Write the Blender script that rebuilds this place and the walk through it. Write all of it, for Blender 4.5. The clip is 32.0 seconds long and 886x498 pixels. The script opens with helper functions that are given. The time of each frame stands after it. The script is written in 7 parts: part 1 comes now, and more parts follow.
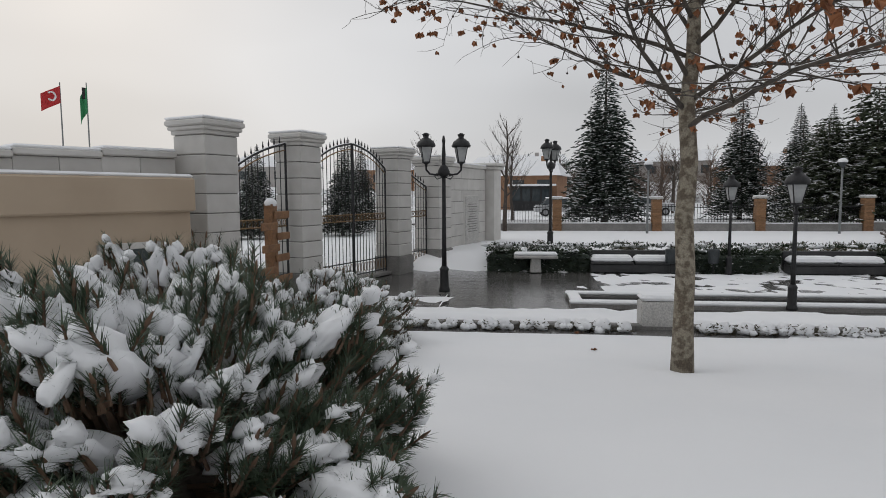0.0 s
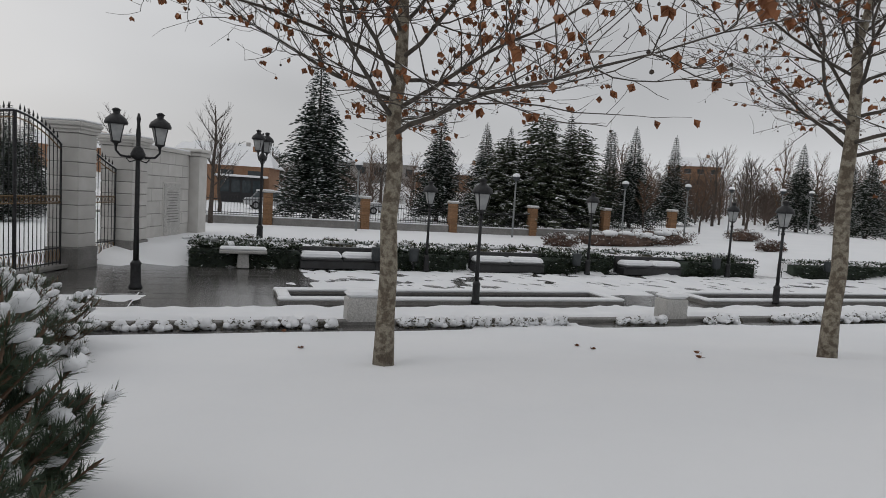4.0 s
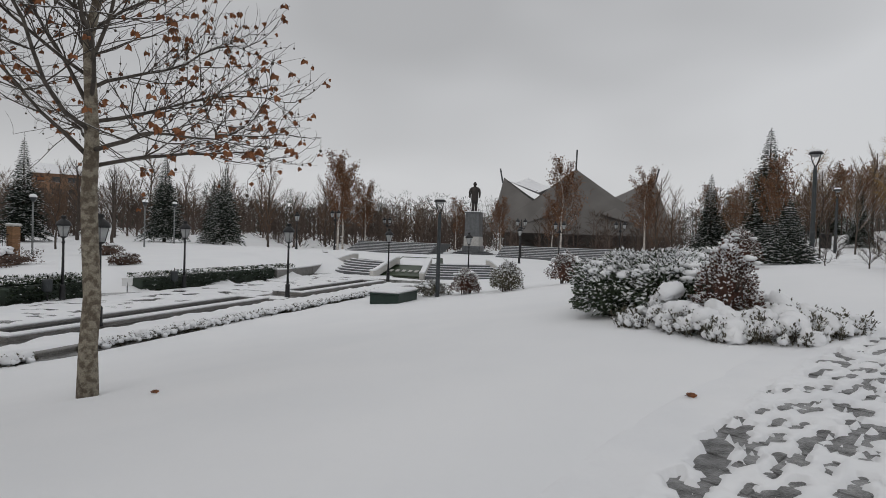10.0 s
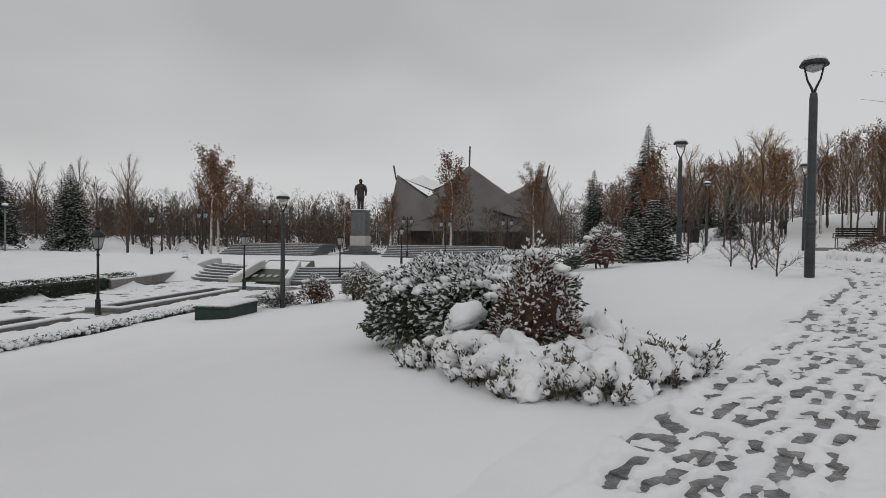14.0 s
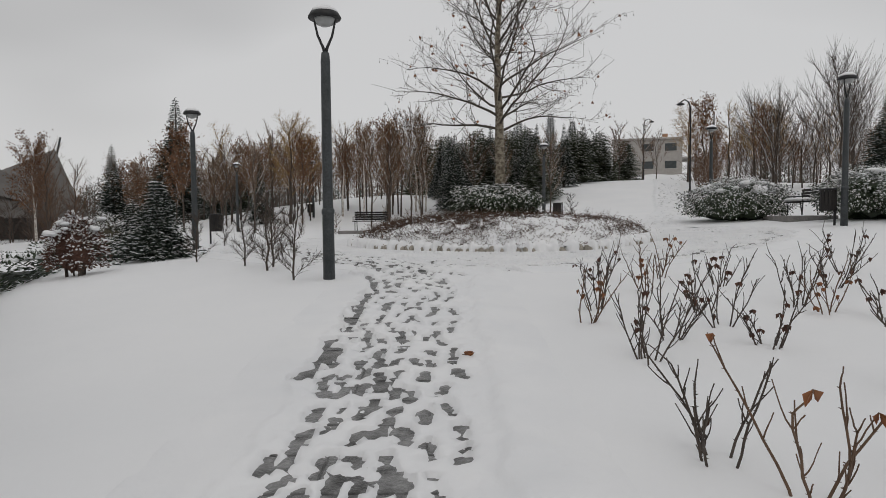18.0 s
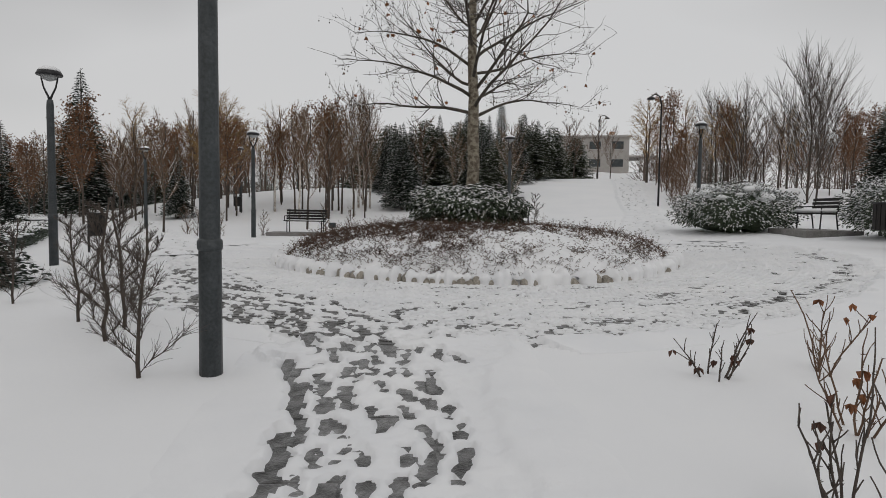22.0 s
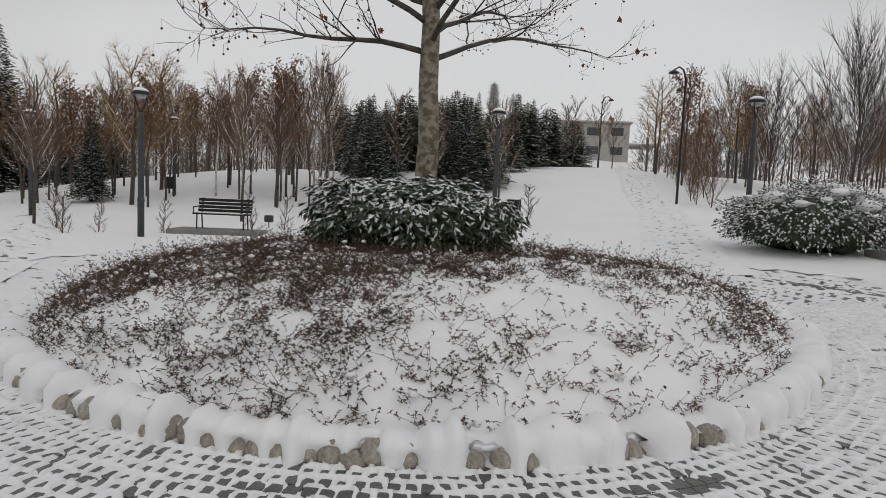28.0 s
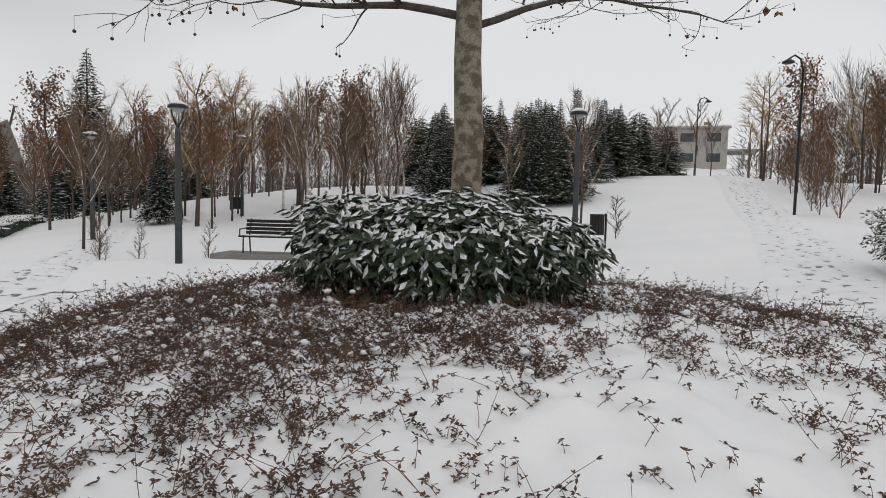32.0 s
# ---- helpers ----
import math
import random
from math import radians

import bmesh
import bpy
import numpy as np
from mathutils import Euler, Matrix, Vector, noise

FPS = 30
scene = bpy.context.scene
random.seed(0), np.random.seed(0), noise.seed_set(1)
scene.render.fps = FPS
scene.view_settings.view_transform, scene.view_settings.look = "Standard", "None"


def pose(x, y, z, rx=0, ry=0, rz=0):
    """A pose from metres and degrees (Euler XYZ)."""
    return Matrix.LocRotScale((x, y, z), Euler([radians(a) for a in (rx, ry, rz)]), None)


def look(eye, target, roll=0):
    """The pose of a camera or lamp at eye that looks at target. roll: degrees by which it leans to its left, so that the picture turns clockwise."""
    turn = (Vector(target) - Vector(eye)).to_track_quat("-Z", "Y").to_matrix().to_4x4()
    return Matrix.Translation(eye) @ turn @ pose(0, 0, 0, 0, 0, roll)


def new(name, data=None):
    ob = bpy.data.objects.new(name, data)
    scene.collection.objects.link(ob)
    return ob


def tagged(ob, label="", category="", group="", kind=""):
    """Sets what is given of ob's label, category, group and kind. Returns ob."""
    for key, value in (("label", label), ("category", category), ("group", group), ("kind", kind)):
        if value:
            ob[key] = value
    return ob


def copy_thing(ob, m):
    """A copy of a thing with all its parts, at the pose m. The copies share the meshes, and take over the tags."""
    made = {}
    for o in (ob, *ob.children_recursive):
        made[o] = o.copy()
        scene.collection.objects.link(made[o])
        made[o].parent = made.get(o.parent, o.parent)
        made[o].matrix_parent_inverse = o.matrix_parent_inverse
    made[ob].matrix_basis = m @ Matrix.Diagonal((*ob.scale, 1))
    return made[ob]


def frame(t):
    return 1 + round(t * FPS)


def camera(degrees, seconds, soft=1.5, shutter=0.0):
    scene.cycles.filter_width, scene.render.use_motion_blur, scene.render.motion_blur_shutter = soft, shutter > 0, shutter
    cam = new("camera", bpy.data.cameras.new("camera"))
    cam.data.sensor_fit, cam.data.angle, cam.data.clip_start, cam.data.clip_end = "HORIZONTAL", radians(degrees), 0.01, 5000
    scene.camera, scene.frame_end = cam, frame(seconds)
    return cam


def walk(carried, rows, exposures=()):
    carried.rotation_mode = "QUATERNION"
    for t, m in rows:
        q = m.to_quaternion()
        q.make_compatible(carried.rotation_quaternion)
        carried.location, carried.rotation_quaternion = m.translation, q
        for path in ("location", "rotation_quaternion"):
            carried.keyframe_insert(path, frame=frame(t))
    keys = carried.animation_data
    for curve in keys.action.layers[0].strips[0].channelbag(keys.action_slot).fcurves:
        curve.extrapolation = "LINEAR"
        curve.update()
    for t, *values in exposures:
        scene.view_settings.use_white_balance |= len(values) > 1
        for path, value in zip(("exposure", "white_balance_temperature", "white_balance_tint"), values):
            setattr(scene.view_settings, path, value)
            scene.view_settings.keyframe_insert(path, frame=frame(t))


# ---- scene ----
cam = camera(71.5, 32.0, soft=0.9)

PATH = [
    (0, (2.544, -9.459, 0.848), (1.000, -10.718, 0.670), -0.3),
    (0.5, (2.547, -9.446, 0.857), (0.918, -10.597, 0.718), -1.3),
    (1, (2.537, -9.463, 0.838), (0.806, -10.458, 0.723), -0.8),
    (1.5, (2.479, -9.516, 0.837), (0.675, -10.371, 0.706), 0.6),
    (2, (2.414, -9.554, 0.835), (0.588, -10.360, 0.702), 0.8),
    (2.5, (2.363, -9.590, 0.839), (0.502, -10.309, 0.709), 1.9),
    (4.5, (2.453, -9.464, 0.884), (0.464, -9.570, 0.707), 4.6),
    (5, (2.385, -9.512, 0.892), (0.429, -9.107, 0.801), 3.0),
    (5.5, (2.284, -9.508, 0.888), (0.354, -8.993, 0.789), 2.3),
    (6, (2.209, -9.426, 0.888), (0.330, -8.760, 0.725), 2.4),
    (6.5, (2.102, -9.277, 0.888), (0.247, -8.557, 0.690), -0.6),
    (7, (2.008, -9.084, 0.901), (0.132, -8.407, 0.746), -2.6),
    (7.5, (1.892, -8.916, 0.897), (-0.037, -8.407, 0.755), -2.1),
    (8, (1.777, -8.702, 0.928), (-0.128, -8.092, 0.911), 0.2),
    (8.5, (1.688, -8.358, 0.963), (-0.116, -7.495, 0.931), -0.1),
    (9, (1.602, -7.987, 0.997), (-0.120, -6.973, 0.928), -1.5),
    (9.5, (1.486, -7.724, 1.015), (-0.126, -6.541, 0.950), -0.1),
    (10, (1.372, -7.400, 1.061), (-0.166, -6.122, 1.018), 1.8),
    (10.5, (1.285, -7.075, 1.064), (-0.317, -5.876, 1.071), 0.6),
    (11, (1.199, -6.820, 1.079), (-0.399, -5.617, 1.076), 0.7),
    (11.5, (1.066, -6.454, 1.123), (-0.484, -5.191, 1.109), 1.0),
    (12, (0.989, -6.049, 1.125), (-0.503, -4.717, 1.104), 0.9),
    (12.5, (0.926, -5.632, 1.104), (-0.481, -4.211, 1.064), 1.1),
    (13, (0.851, -5.143, 1.155), (-0.496, -3.665, 1.113), 0.6),
    (13.5, (0.781, -4.704, 1.170), (-0.548, -3.210, 1.128), 0.6),
    (15.5, (0.553, -3.110, 1.240), (-0.650, -1.514, 1.186), 0.1),
    (16, (0.480, -2.694, 1.267), (-0.491, -0.946, 1.207), -0.6),
    (16.5, (0.475, -2.222, 1.298), (-0.196, -0.339, 1.218), -0.7),
    (17, (0.411, -1.733, 1.301), (0.095, 0.240, 1.205), -0.6),
    (17.5, (0.311, -1.273, 1.321), (0.261, 0.724, 1.226), -0.9),
    (18, (0.186, -0.788, 1.379), (0.157, 1.209, 1.281), -0.5),
    (18.5, (0.010, -0.311, 1.422), (0.007, 1.686, 1.314), -0.6),
    (19, (-0.071, 0.219, 1.457), (-0.049, 2.215, 1.343), -0.7),
    (19.5, (-0.130, 0.771, 1.537), (0.001, 2.764, 1.433), -0.1),
    (20, (-0.112, 1.344, 1.577), (0.082, 3.332, 1.478), 0.0),
    (20.5, (-0.069, 1.828, 1.637), (0.132, 3.815, 1.532), 0.3),
    (21, (-0.111, 2.335, 1.685), (0.099, 4.320, 1.568), 0.9),
    (21.5, (-0.198, 2.879, 1.729), (-0.009, 4.866, 1.600), 0.5),
    (22, (-0.251, 3.351, 1.765), (-0.083, 5.340, 1.642), 0.8),
    (22.5, (-0.329, 3.885, 1.793), (-0.165, 5.874, 1.676), 1.4),
    (23, (-0.340, 4.466, 1.861), (-0.180, 6.457, 1.749), 1.2),
    (23.5, (-0.238, 4.967, 1.922), (-0.070, 6.957, 1.810), 1.7),
    (24, (-0.151, 5.493, 1.910), (0.033, 7.480, 1.771), 1.5),
    (24.5, (-0.046, 6.042, 1.946), (0.141, 8.026, 1.778), 1.1),
    (25, (0.103, 6.580, 1.990), (0.284, 8.564, 1.814), 1.4),
    (25.5, (0.183, 7.096, 2.004), (0.366, 9.080, 1.828), 1.4),
    (27.5, (0.744, 8.943, 2.136), (0.940, 10.928, 1.983), 2.3),
    (28, (1.071, 9.300, 2.155), (1.271, 11.282, 1.980), 2.5),
    (28.5, (1.370, 9.722, 2.117), (1.573, 11.701, 1.915), 2.3),
    (29, (1.619, 10.035, 2.105), (1.810, 12.014, 1.881), 2.1),
    (29.5, (1.813, 10.302, 2.128), (1.998, 12.277, 1.874), 2.3),
    (30, (1.866, 10.637, 2.121), (2.020, 12.607, 1.810), 2.1),
    (30.5, (1.875, 10.960, 2.138), (1.939, 12.929, 1.793), 1.4),
    (31, (1.847, 11.231, 2.185), (1.780, 13.203, 1.853), 0.5),
    (31.5, (1.787, 11.479, 2.189), (1.670, 13.458, 1.925), 0.6),
    (32, (1.672, 11.709, 2.230), (1.594, 13.703, 2.091), 1.3),
]

walk(cam, [(t, look(eye, target, roll)) for t, eye, target, roll in PATH],
     [(0, -0.10, 6400, 10), (2, -0.22, 6400, 10), (6, -0.24, 6440, 10), (12, -0.26, 6480, 10), (17, -0.26, 6600, 10), (26, -0.24, 6600, 10), (29, -0.08, 6580, 10), (32, 0.06, 6560, 10)])

# ---- world and light: an overcast winter sky ----
world = bpy.data.worlds.new("overcast_sky")
scene.world = world
world.use_nodes = True
wt = world.node_tree
wt.nodes.clear()
w_out = wt.nodes.new("ShaderNodeOutputWorld")
w_bg = wt.nodes.new("ShaderNodeBackground")
w_sky = wt.nodes.new("ShaderNodeTexSky")
w_sky.sky_type = "NISHITA"
w_sky.sun_disc = False
w_sky.sun_elevation = radians(26)
w_sky.sun_rotation = radians(200)
w_sky.dust_density = 4.0
w_co = wt.nodes.new("ShaderNodeTexCoord")
w_map = wt.nodes.new("ShaderNodeMapping")
w_map.inputs["Scale"].default_value = (1.0, 1.0, 2.6)
w_noise = wt.nodes.new("ShaderNodeTexNoise")
w_noise.inputs["Scale"].default_value = 1.1
w_noise.inputs["Detail"].default_value = 3.0
w_noise.inputs["Roughness"].default_value = 0.45
w_ramp = wt.nodes.new("ShaderNodeValToRGB")
w_ramp.color_ramp.elements[0].position = 0.30
w_ramp.color_ramp.elements[0].color = (4.75, 4.77, 4.83, 1)
w_ramp.color_ramp.elements[1].position = 0.56
w_ramp.color_ramp.elements[1].color = (6.6, 6.65, 6.75, 1)
w_mix = wt.nodes.new("ShaderNodeMix")
w_mix.data_type = "RGBA"
w_mix.inputs[0].default_value = 0.95
wt.links.new(w_co.outputs["Generated"], w_map.inputs["Vector"])
wt.links.new(w_map.outputs[0], w_noise.inputs["Vector"])
wt.links.new(w_noise.outputs[0], w_ramp.inputs[0])
wt.links.new(w_sky.outputs[0], w_mix.inputs[6])
wt.links.new(w_ramp.outputs[0], w_mix.inputs[7])
w_sep = wt.nodes.new("ShaderNodeSeparateXYZ")
w_rise = wt.nodes.new("ShaderNodeMapRange")
w_rise.inputs[1].default_value, w_rise.inputs[2].default_value = 0.0, 0.9
w_rise.inputs[3].default_value, w_rise.inputs[4].default_value = 1.12, 1.05
w_mul = wt.nodes.new("ShaderNodeMix")
w_mul.data_type, w_mul.blend_type = "RGBA", "MULTIPLY"
w_mul.inputs[0].default_value = 1.0
wt.links.new(w_co.outputs["Generated"], w_sep.inputs[0])
wt.links.new(w_sep.outputs[2], w_rise.inputs[0])
wt.links.new(w_mix.outputs[2], w_mul.inputs[6])
wt.links.new(w_rise.outputs[0], w_mul.inputs[7])
wt.links.new(w_mul.outputs[2], w_bg.inputs["Color"])
w_bg.inputs["Strength"].default_value = 0.1
wt.links.new(w_bg.outputs[0], w_out.inputs["Surface"])
sun_data = bpy.data.lights.new("sun", "SUN")
sun_data.energy = 0.35
sun_data.angle = radians(40)
sun_data.color = (1.0, 0.97, 0.93)
sun = new("sun", sun_data)
sun.matrix_world = look((0, 0, 30), (-8, 20, 5))


# ---- materials ----
def mat(name, color, rough=0.7, metal=0.0, color2=None, scale=8.0, bump=0.0, bump_scale=60.0, spread=0.5, fine=None,
        each=0.0, sss=0.0):
    """A surface with colour variation at two scales and a fine relief. each: variation from piece to piece."""
    m = bpy.data.materials.new(name)
    m.use_nodes = True
    nt = m.node_tree
    bsdf = nt.nodes["Principled BSDF"]
    bsdf.inputs["Roughness"].default_value = rough
    bsdf.inputs["Metallic"].default_value = metal
    co = nt.nodes.new("ShaderNodeTexCoord")
    last = None
    if color2 is not None:
        n1 = nt.nodes.new("ShaderNodeTexNoise")
        n1.inputs["Scale"].default_value = scale
        n1.inputs["Detail"].default_value = 5
        nt.links.new(co.outputs["Object"], n1.inputs["Vector"])
        ramp = nt.nodes.new("ShaderNodeValToRGB")
        ramp.color_ramp.elements[0].position = 0.5 - spread * 0.4
        ramp.color_ramp.elements[1].position = 0.5 + spread * 0.4
        ramp.color_ramp.elements[0].color = (*color, 1)
        ramp.color_ramp.elements[1].color = (*color2, 1)
        nt.links.new(n1.outputs[0], ramp.inputs[0])
        last = ramp.outputs[0]
        if fine:
            n3 = nt.nodes.new("ShaderNodeTexNoise")
            n3.inputs["Scale"].default_value = fine
            n3.inputs["Detail"].default_value = 3
            nt.links.new(co.outputs["Object"], n3.inputs["Vector"])
            mr = nt.nodes.new("ShaderNodeMapRange")
            mr.inputs[1].default_value, mr.inputs[2].default_value = 0.3, 0.7
            mr.inputs[3].default_value, mr.inputs[4].default_value = 0.72, 1.25
            nt.links.new(n3.outputs[0], mr.inputs[0])
            hs = nt.nodes.new("ShaderNodeHueSaturation")
            nt.links.new(mr.outputs[0], hs.inputs["Value"])
            nt.links.new(last, hs.inputs["Color"])
            last = hs.outputs[0]
        if each:
            oi = nt.nodes.new("ShaderNodeObjectInfo")
            mr = nt.nodes.new("ShaderNodeMapRange")
            mr.inputs[3].default_value, mr.inputs[4].default_value = 1 - each, 1 + each
            nt.links.new(oi.outputs["Random"], mr.inputs[0])
            hs = nt.nodes.new("ShaderNodeHueSaturation")
            nt.links.new(mr.outputs[0], hs.inputs["Value"])
            nt.links.new(last, hs.inputs["Color"])
            last = hs.outputs[0]
        nt.links.new(last, bsdf.inputs["Base Color"])
    else:
        bsdf.inputs["Base Color"].default_value = (*color, 1)
    if bump:
        n2 = nt.nodes.new("ShaderNodeTexNoise")
        n2.inputs["Scale"].default_value = bump_scale
        n2.inputs["Detail"].default_value = 4
        nt.links.new(co.outputs["Object"], n2.inputs["Vector"])
        b = nt.nodes.new("ShaderNodeBump")
        b.inputs["Strength"].default_value = min(1.0, bump)
        b.inputs["Distance"].default_value = 0.02
        nt.links.new(n2.outputs[0], b.inputs["Height"])
        nt.links.new(b.outputs[0], bsdf.inputs["Normal"])
    return m


SNOW = mat("snow", (0.80, 0.81, 0.83), 0.85, color2=(0.86, 0.865, 0.875), scale=1.3, bump=0.22, bump_scale=22)
SNOW_CLEAN = mat("snow_lawn", (0.82, 0.83, 0.845), 0.85, color2=(0.86, 0.865, 0.875), scale=0.5, bump=0.18, bump_scale=6)
WET_STONE = mat("wet_stone", (0.055, 0.053, 0.05), 0.14, color2=(0.11, 0.105, 0.10), scale=3, bump=0.12, bump_scale=40, fine=50, each=0.2)
SLUSH = mat("wet_slushy_stone", (0.035, 0.034, 0.032), 0.28, color2=(0.24, 0.24, 0.24), scale=9, bump=0.6, bump_scale=60, fine=45, spread=0.38, each=0.15)
WET_PAVER = mat("wet_paver", (0.05, 0.049, 0.046), 0.3, color2=(0.11, 0.108, 0.104), scale=5, bump=0.3, bump_scale=70, fine=60, each=0.2)
STONE = mat("grey_stone", (0.50, 0.485, 0.46), 0.8, color2=(0.59, 0.575, 0.55), scale=2.2, bump=0.08, bump_scale=80, each=0.07)
STONE_BASE = mat("dark_base_stone", (0.17, 0.165, 0.155), 0.6, color2=(0.24, 0.23, 0.22), scale=4, bump=0.2, fine=40, each=0.06)
BEIGE = mat("beige_render", (0.43, 0.34, 0.25), 0.85, color2=(0.49, 0.395, 0.295), scale=0.9, bump=0.08, bump_scale=120)
IRON = mat("black_iron", (0.012, 0.012, 0.013), 0.45, 0.3, color2=(0.03, 0.03, 0.032), scale=20, bump=0.1)
BRONZE = mat("gilded_bronze", (0.16, 0.095, 0.045), 0.4, 0.7, color2=(0.24, 0.15, 0.07), scale=15)
GREY_METAL = mat("grey_painted_steel", (0.03, 0.036, 0.039), 0.42, 0.2, color2=(0.055, 0.062, 0.066), scale=5, bump=0.1, fine=40)
GREY_LIGHT = mat("light_grey_paint", (0.16, 0.17, 0.17), 0.5, 0.1, color2=(0.22, 0.23, 0.23), scale=8)
GLASS = mat("lamp_glass", (0.30, 0.31, 0.31), 0.2, color2=(0.42, 0.43, 0.43), scale=6)
BARK_PLANE = mat("plane_bark", (0.12, 0.095, 0.068), 0.85, color2=(0.27, 0.24, 0.185), scale=11, bump=0.5, bump_scale=40, spread=0.18, fine=60)
BARK = mat("dark_bark", (0.045, 0.035, 0.03), 0.9, color2=(0.10, 0.08, 0.065), scale=12, bump=0.5, bump_scale=40)
BARK_RED = mat("reddish_twigs", (0.09, 0.054, 0.036), 0.9, color2=(0.17, 0.105, 0.066), scale=3)
BARK_BIRCH = mat("birch_bark", (0.34, 0.29, 0.25), 0.8, color2=(0.66, 0.63, 0.59), scale=7, spread=0.25)
TWIG_WILLOW = mat("willow_twigs", (0.24, 0.15, 0.06), 0.9, color2=(0.36, 0.24, 0.10), scale=3)
LEAF_BROWN = mat("withered_leaf", (0.15, 0.055, 0.022), 0.75, color2=(0.33, 0.135, 0.055), scale=9, spread=0.4)
LEAF_RUST = mat("rust_leaf", (0.13, 0.06, 0.03), 0.8, color2=(0.24, 0.12, 0.06), scale=2)
LEAF_MAROON = mat("maroon_leaf", (0.06, 0.028, 0.02), 0.75, color2=(0.13, 0.06, 0.038), scale=5)
TWIG_WARM = mat("warm_brown_twigs", (0.13, 0.09, 0.065), 0.9, color2=(0.22, 0.155, 0.105), scale=3)
TWIG_FAR = mat("far_grey_brown_twigs", (0.075, 0.055, 0.045), 0.9, color2=(0.15, 0.112, 0.09), scale=0.06)
SEED = mat("seed_ball", (0.04, 0.03, 0.025), 0.9, color2=(0.08, 0.06, 0.045), scale=30)
NEEDLE = mat("pine_needles", (0.026, 0.045, 0.024), 0.6, color2=(0.062, 0.092, 0.05), scale=6)
PINE_OLIVE = mat("olive_pine_needles", (0.036, 0.048, 0.026), 0.65, color2=(0.085, 0.10, 0.056), scale=4)
BARK_LIMB = mat("plane_limb_bark", (0.042, 0.035, 0.03), 0.85, color2=(0.11, 0.093, 0.075), scale=9, bump=0.3)
NEEDLE_DARK = mat("dark_conifer", (0.017, 0.027, 0.018), 0.7, color2=(0.042, 0.06, 0.042), scale=3)
LEAF_DARK = mat("laurel_leaf", (0.018, 0.032, 0.014), 0.4, color2=(0.045, 0.065, 0.03), scale=7)
LEAF_OLIVE = mat("olive_leaf", (0.07, 0.065, 0.04), 0.7, color2=(0.12, 0.105, 0.07), scale=8)
SHRUB_BROWN = mat("dry_ground_cover", (0.055, 0.036, 0.028), 0.85, color2=(0.16, 0.10, 0.075), scale=3)
WOOD = mat("stained_wood", (0.17, 0.085, 0.04), 0.65, color2=(0.27, 0.14, 0.065), scale=6, bump=0.3, bump_scale=30, fine=35)
DARKWOOD = mat("dark_slats", (0.009, 0.008, 0.008), 0.75, color2=(0.02, 0.017, 0.015), scale=9, bump=0.3)
BRICK_TAN = mat("tan_brick", (0.20, 0.105, 0.05), 0.85, color2=(0.28, 0.16, 0.085), scale=9, bump=0.4, fine=40, each=0.15)
TENT = mat("grey_membrane", (0.115, 0.107, 0.10), 0.7, color2=(0.155, 0.146, 0.138), scale=0.3)
GREEN_BOX = mat("green_paint", (0.005, 0.02, 0.013), 0.5, color2=(0.009, 0.03, 0.02), scale=8)
RED = mat("red_cloth", (0.42, 0.02, 0.025), 0.8, color2=(0.5, 0.03, 0.03), scale=4)
WHITE = mat("white_paint", (0.75, 0.75, 0.74), 0.6, color2=(0.8, 0.8, 0.79), scale=6)
FLAG_GREEN = mat("green_cloth", (0.03, 0.2, 0.08), 0.8, color2=(0.04, 0.25, 0.1), scale=4)
BLACK = mat("black_cloth", (0.01, 0.01, 0.01), 0.8, color2=(0.02, 0.02, 0.02), scale=4)
STATUE = mat("dark_bronze_statue", (0.035, 0.03, 0.028), 0.5, 0.5, color2=(0.06, 0.052, 0.048), scale=4, bump=0.2)
BENCH_STONE = mat("black_stone", (0.016, 0.016, 0.017), 0.4, color2=(0.035, 0.035, 0.036), scale=5, bump=0.1, fine=40)
GRANITE = mat("dark_granite", (0.085, 0.09, 0.095), 0.35, color2=(0.14, 0.145, 0.15), scale=4, bump=0.1, fine=60)
MARBLE = mat("pale_marble", (0.42, 0.41, 0.39), 0.5, color2=(0.52, 0.51, 0.49), scale=4, fine=40)
WATER = mat("still_water", (0.02, 0.022, 0.022), 0.08, color2=(0.03, 0.032, 0.032), scale=3, bump=0.05, bump_scale=12)
HOUSE_WALL = mat("tan_house_wall", (0.30, 0.17, 0.10), 0.9, color2=(0.36, 0.21, 0.13), scale=2, fine=20)
HOUSE_GREY = mat("pale_house_wall", (0.36, 0.34, 0.32), 0.9, color2=(0.43, 0.41, 0.39), scale=2)
WINDOW = mat("dark_window", (0.03, 0.04, 0.045), 0.12, color2=(0.05, 0.06, 0.065), scale=2)
CAR_SILVER = mat("silver_car_paint", (0.45, 0.46, 0.47), 0.3, 0.4, color2=(0.5, 0.51, 0.52), scale=3)
RUBBER = mat("rubber", (0.012, 0.012, 0.012), 0.8, color2=(0.02, 0.02, 0.02), scale=20)
RIM = mat("wheel_metal", (0.3, 0.3, 0.31), 0.35, 0.8, color2=(0.36, 0.36, 0.37), scale=9)
CREAM_STONE = mat("pale_cobble", (0.25, 0.23, 0.195), 0.85, color2=(0.38, 0.35, 0.30), scale=8, bump=0.6, bump_scale=50, fine=50, each=0.12)


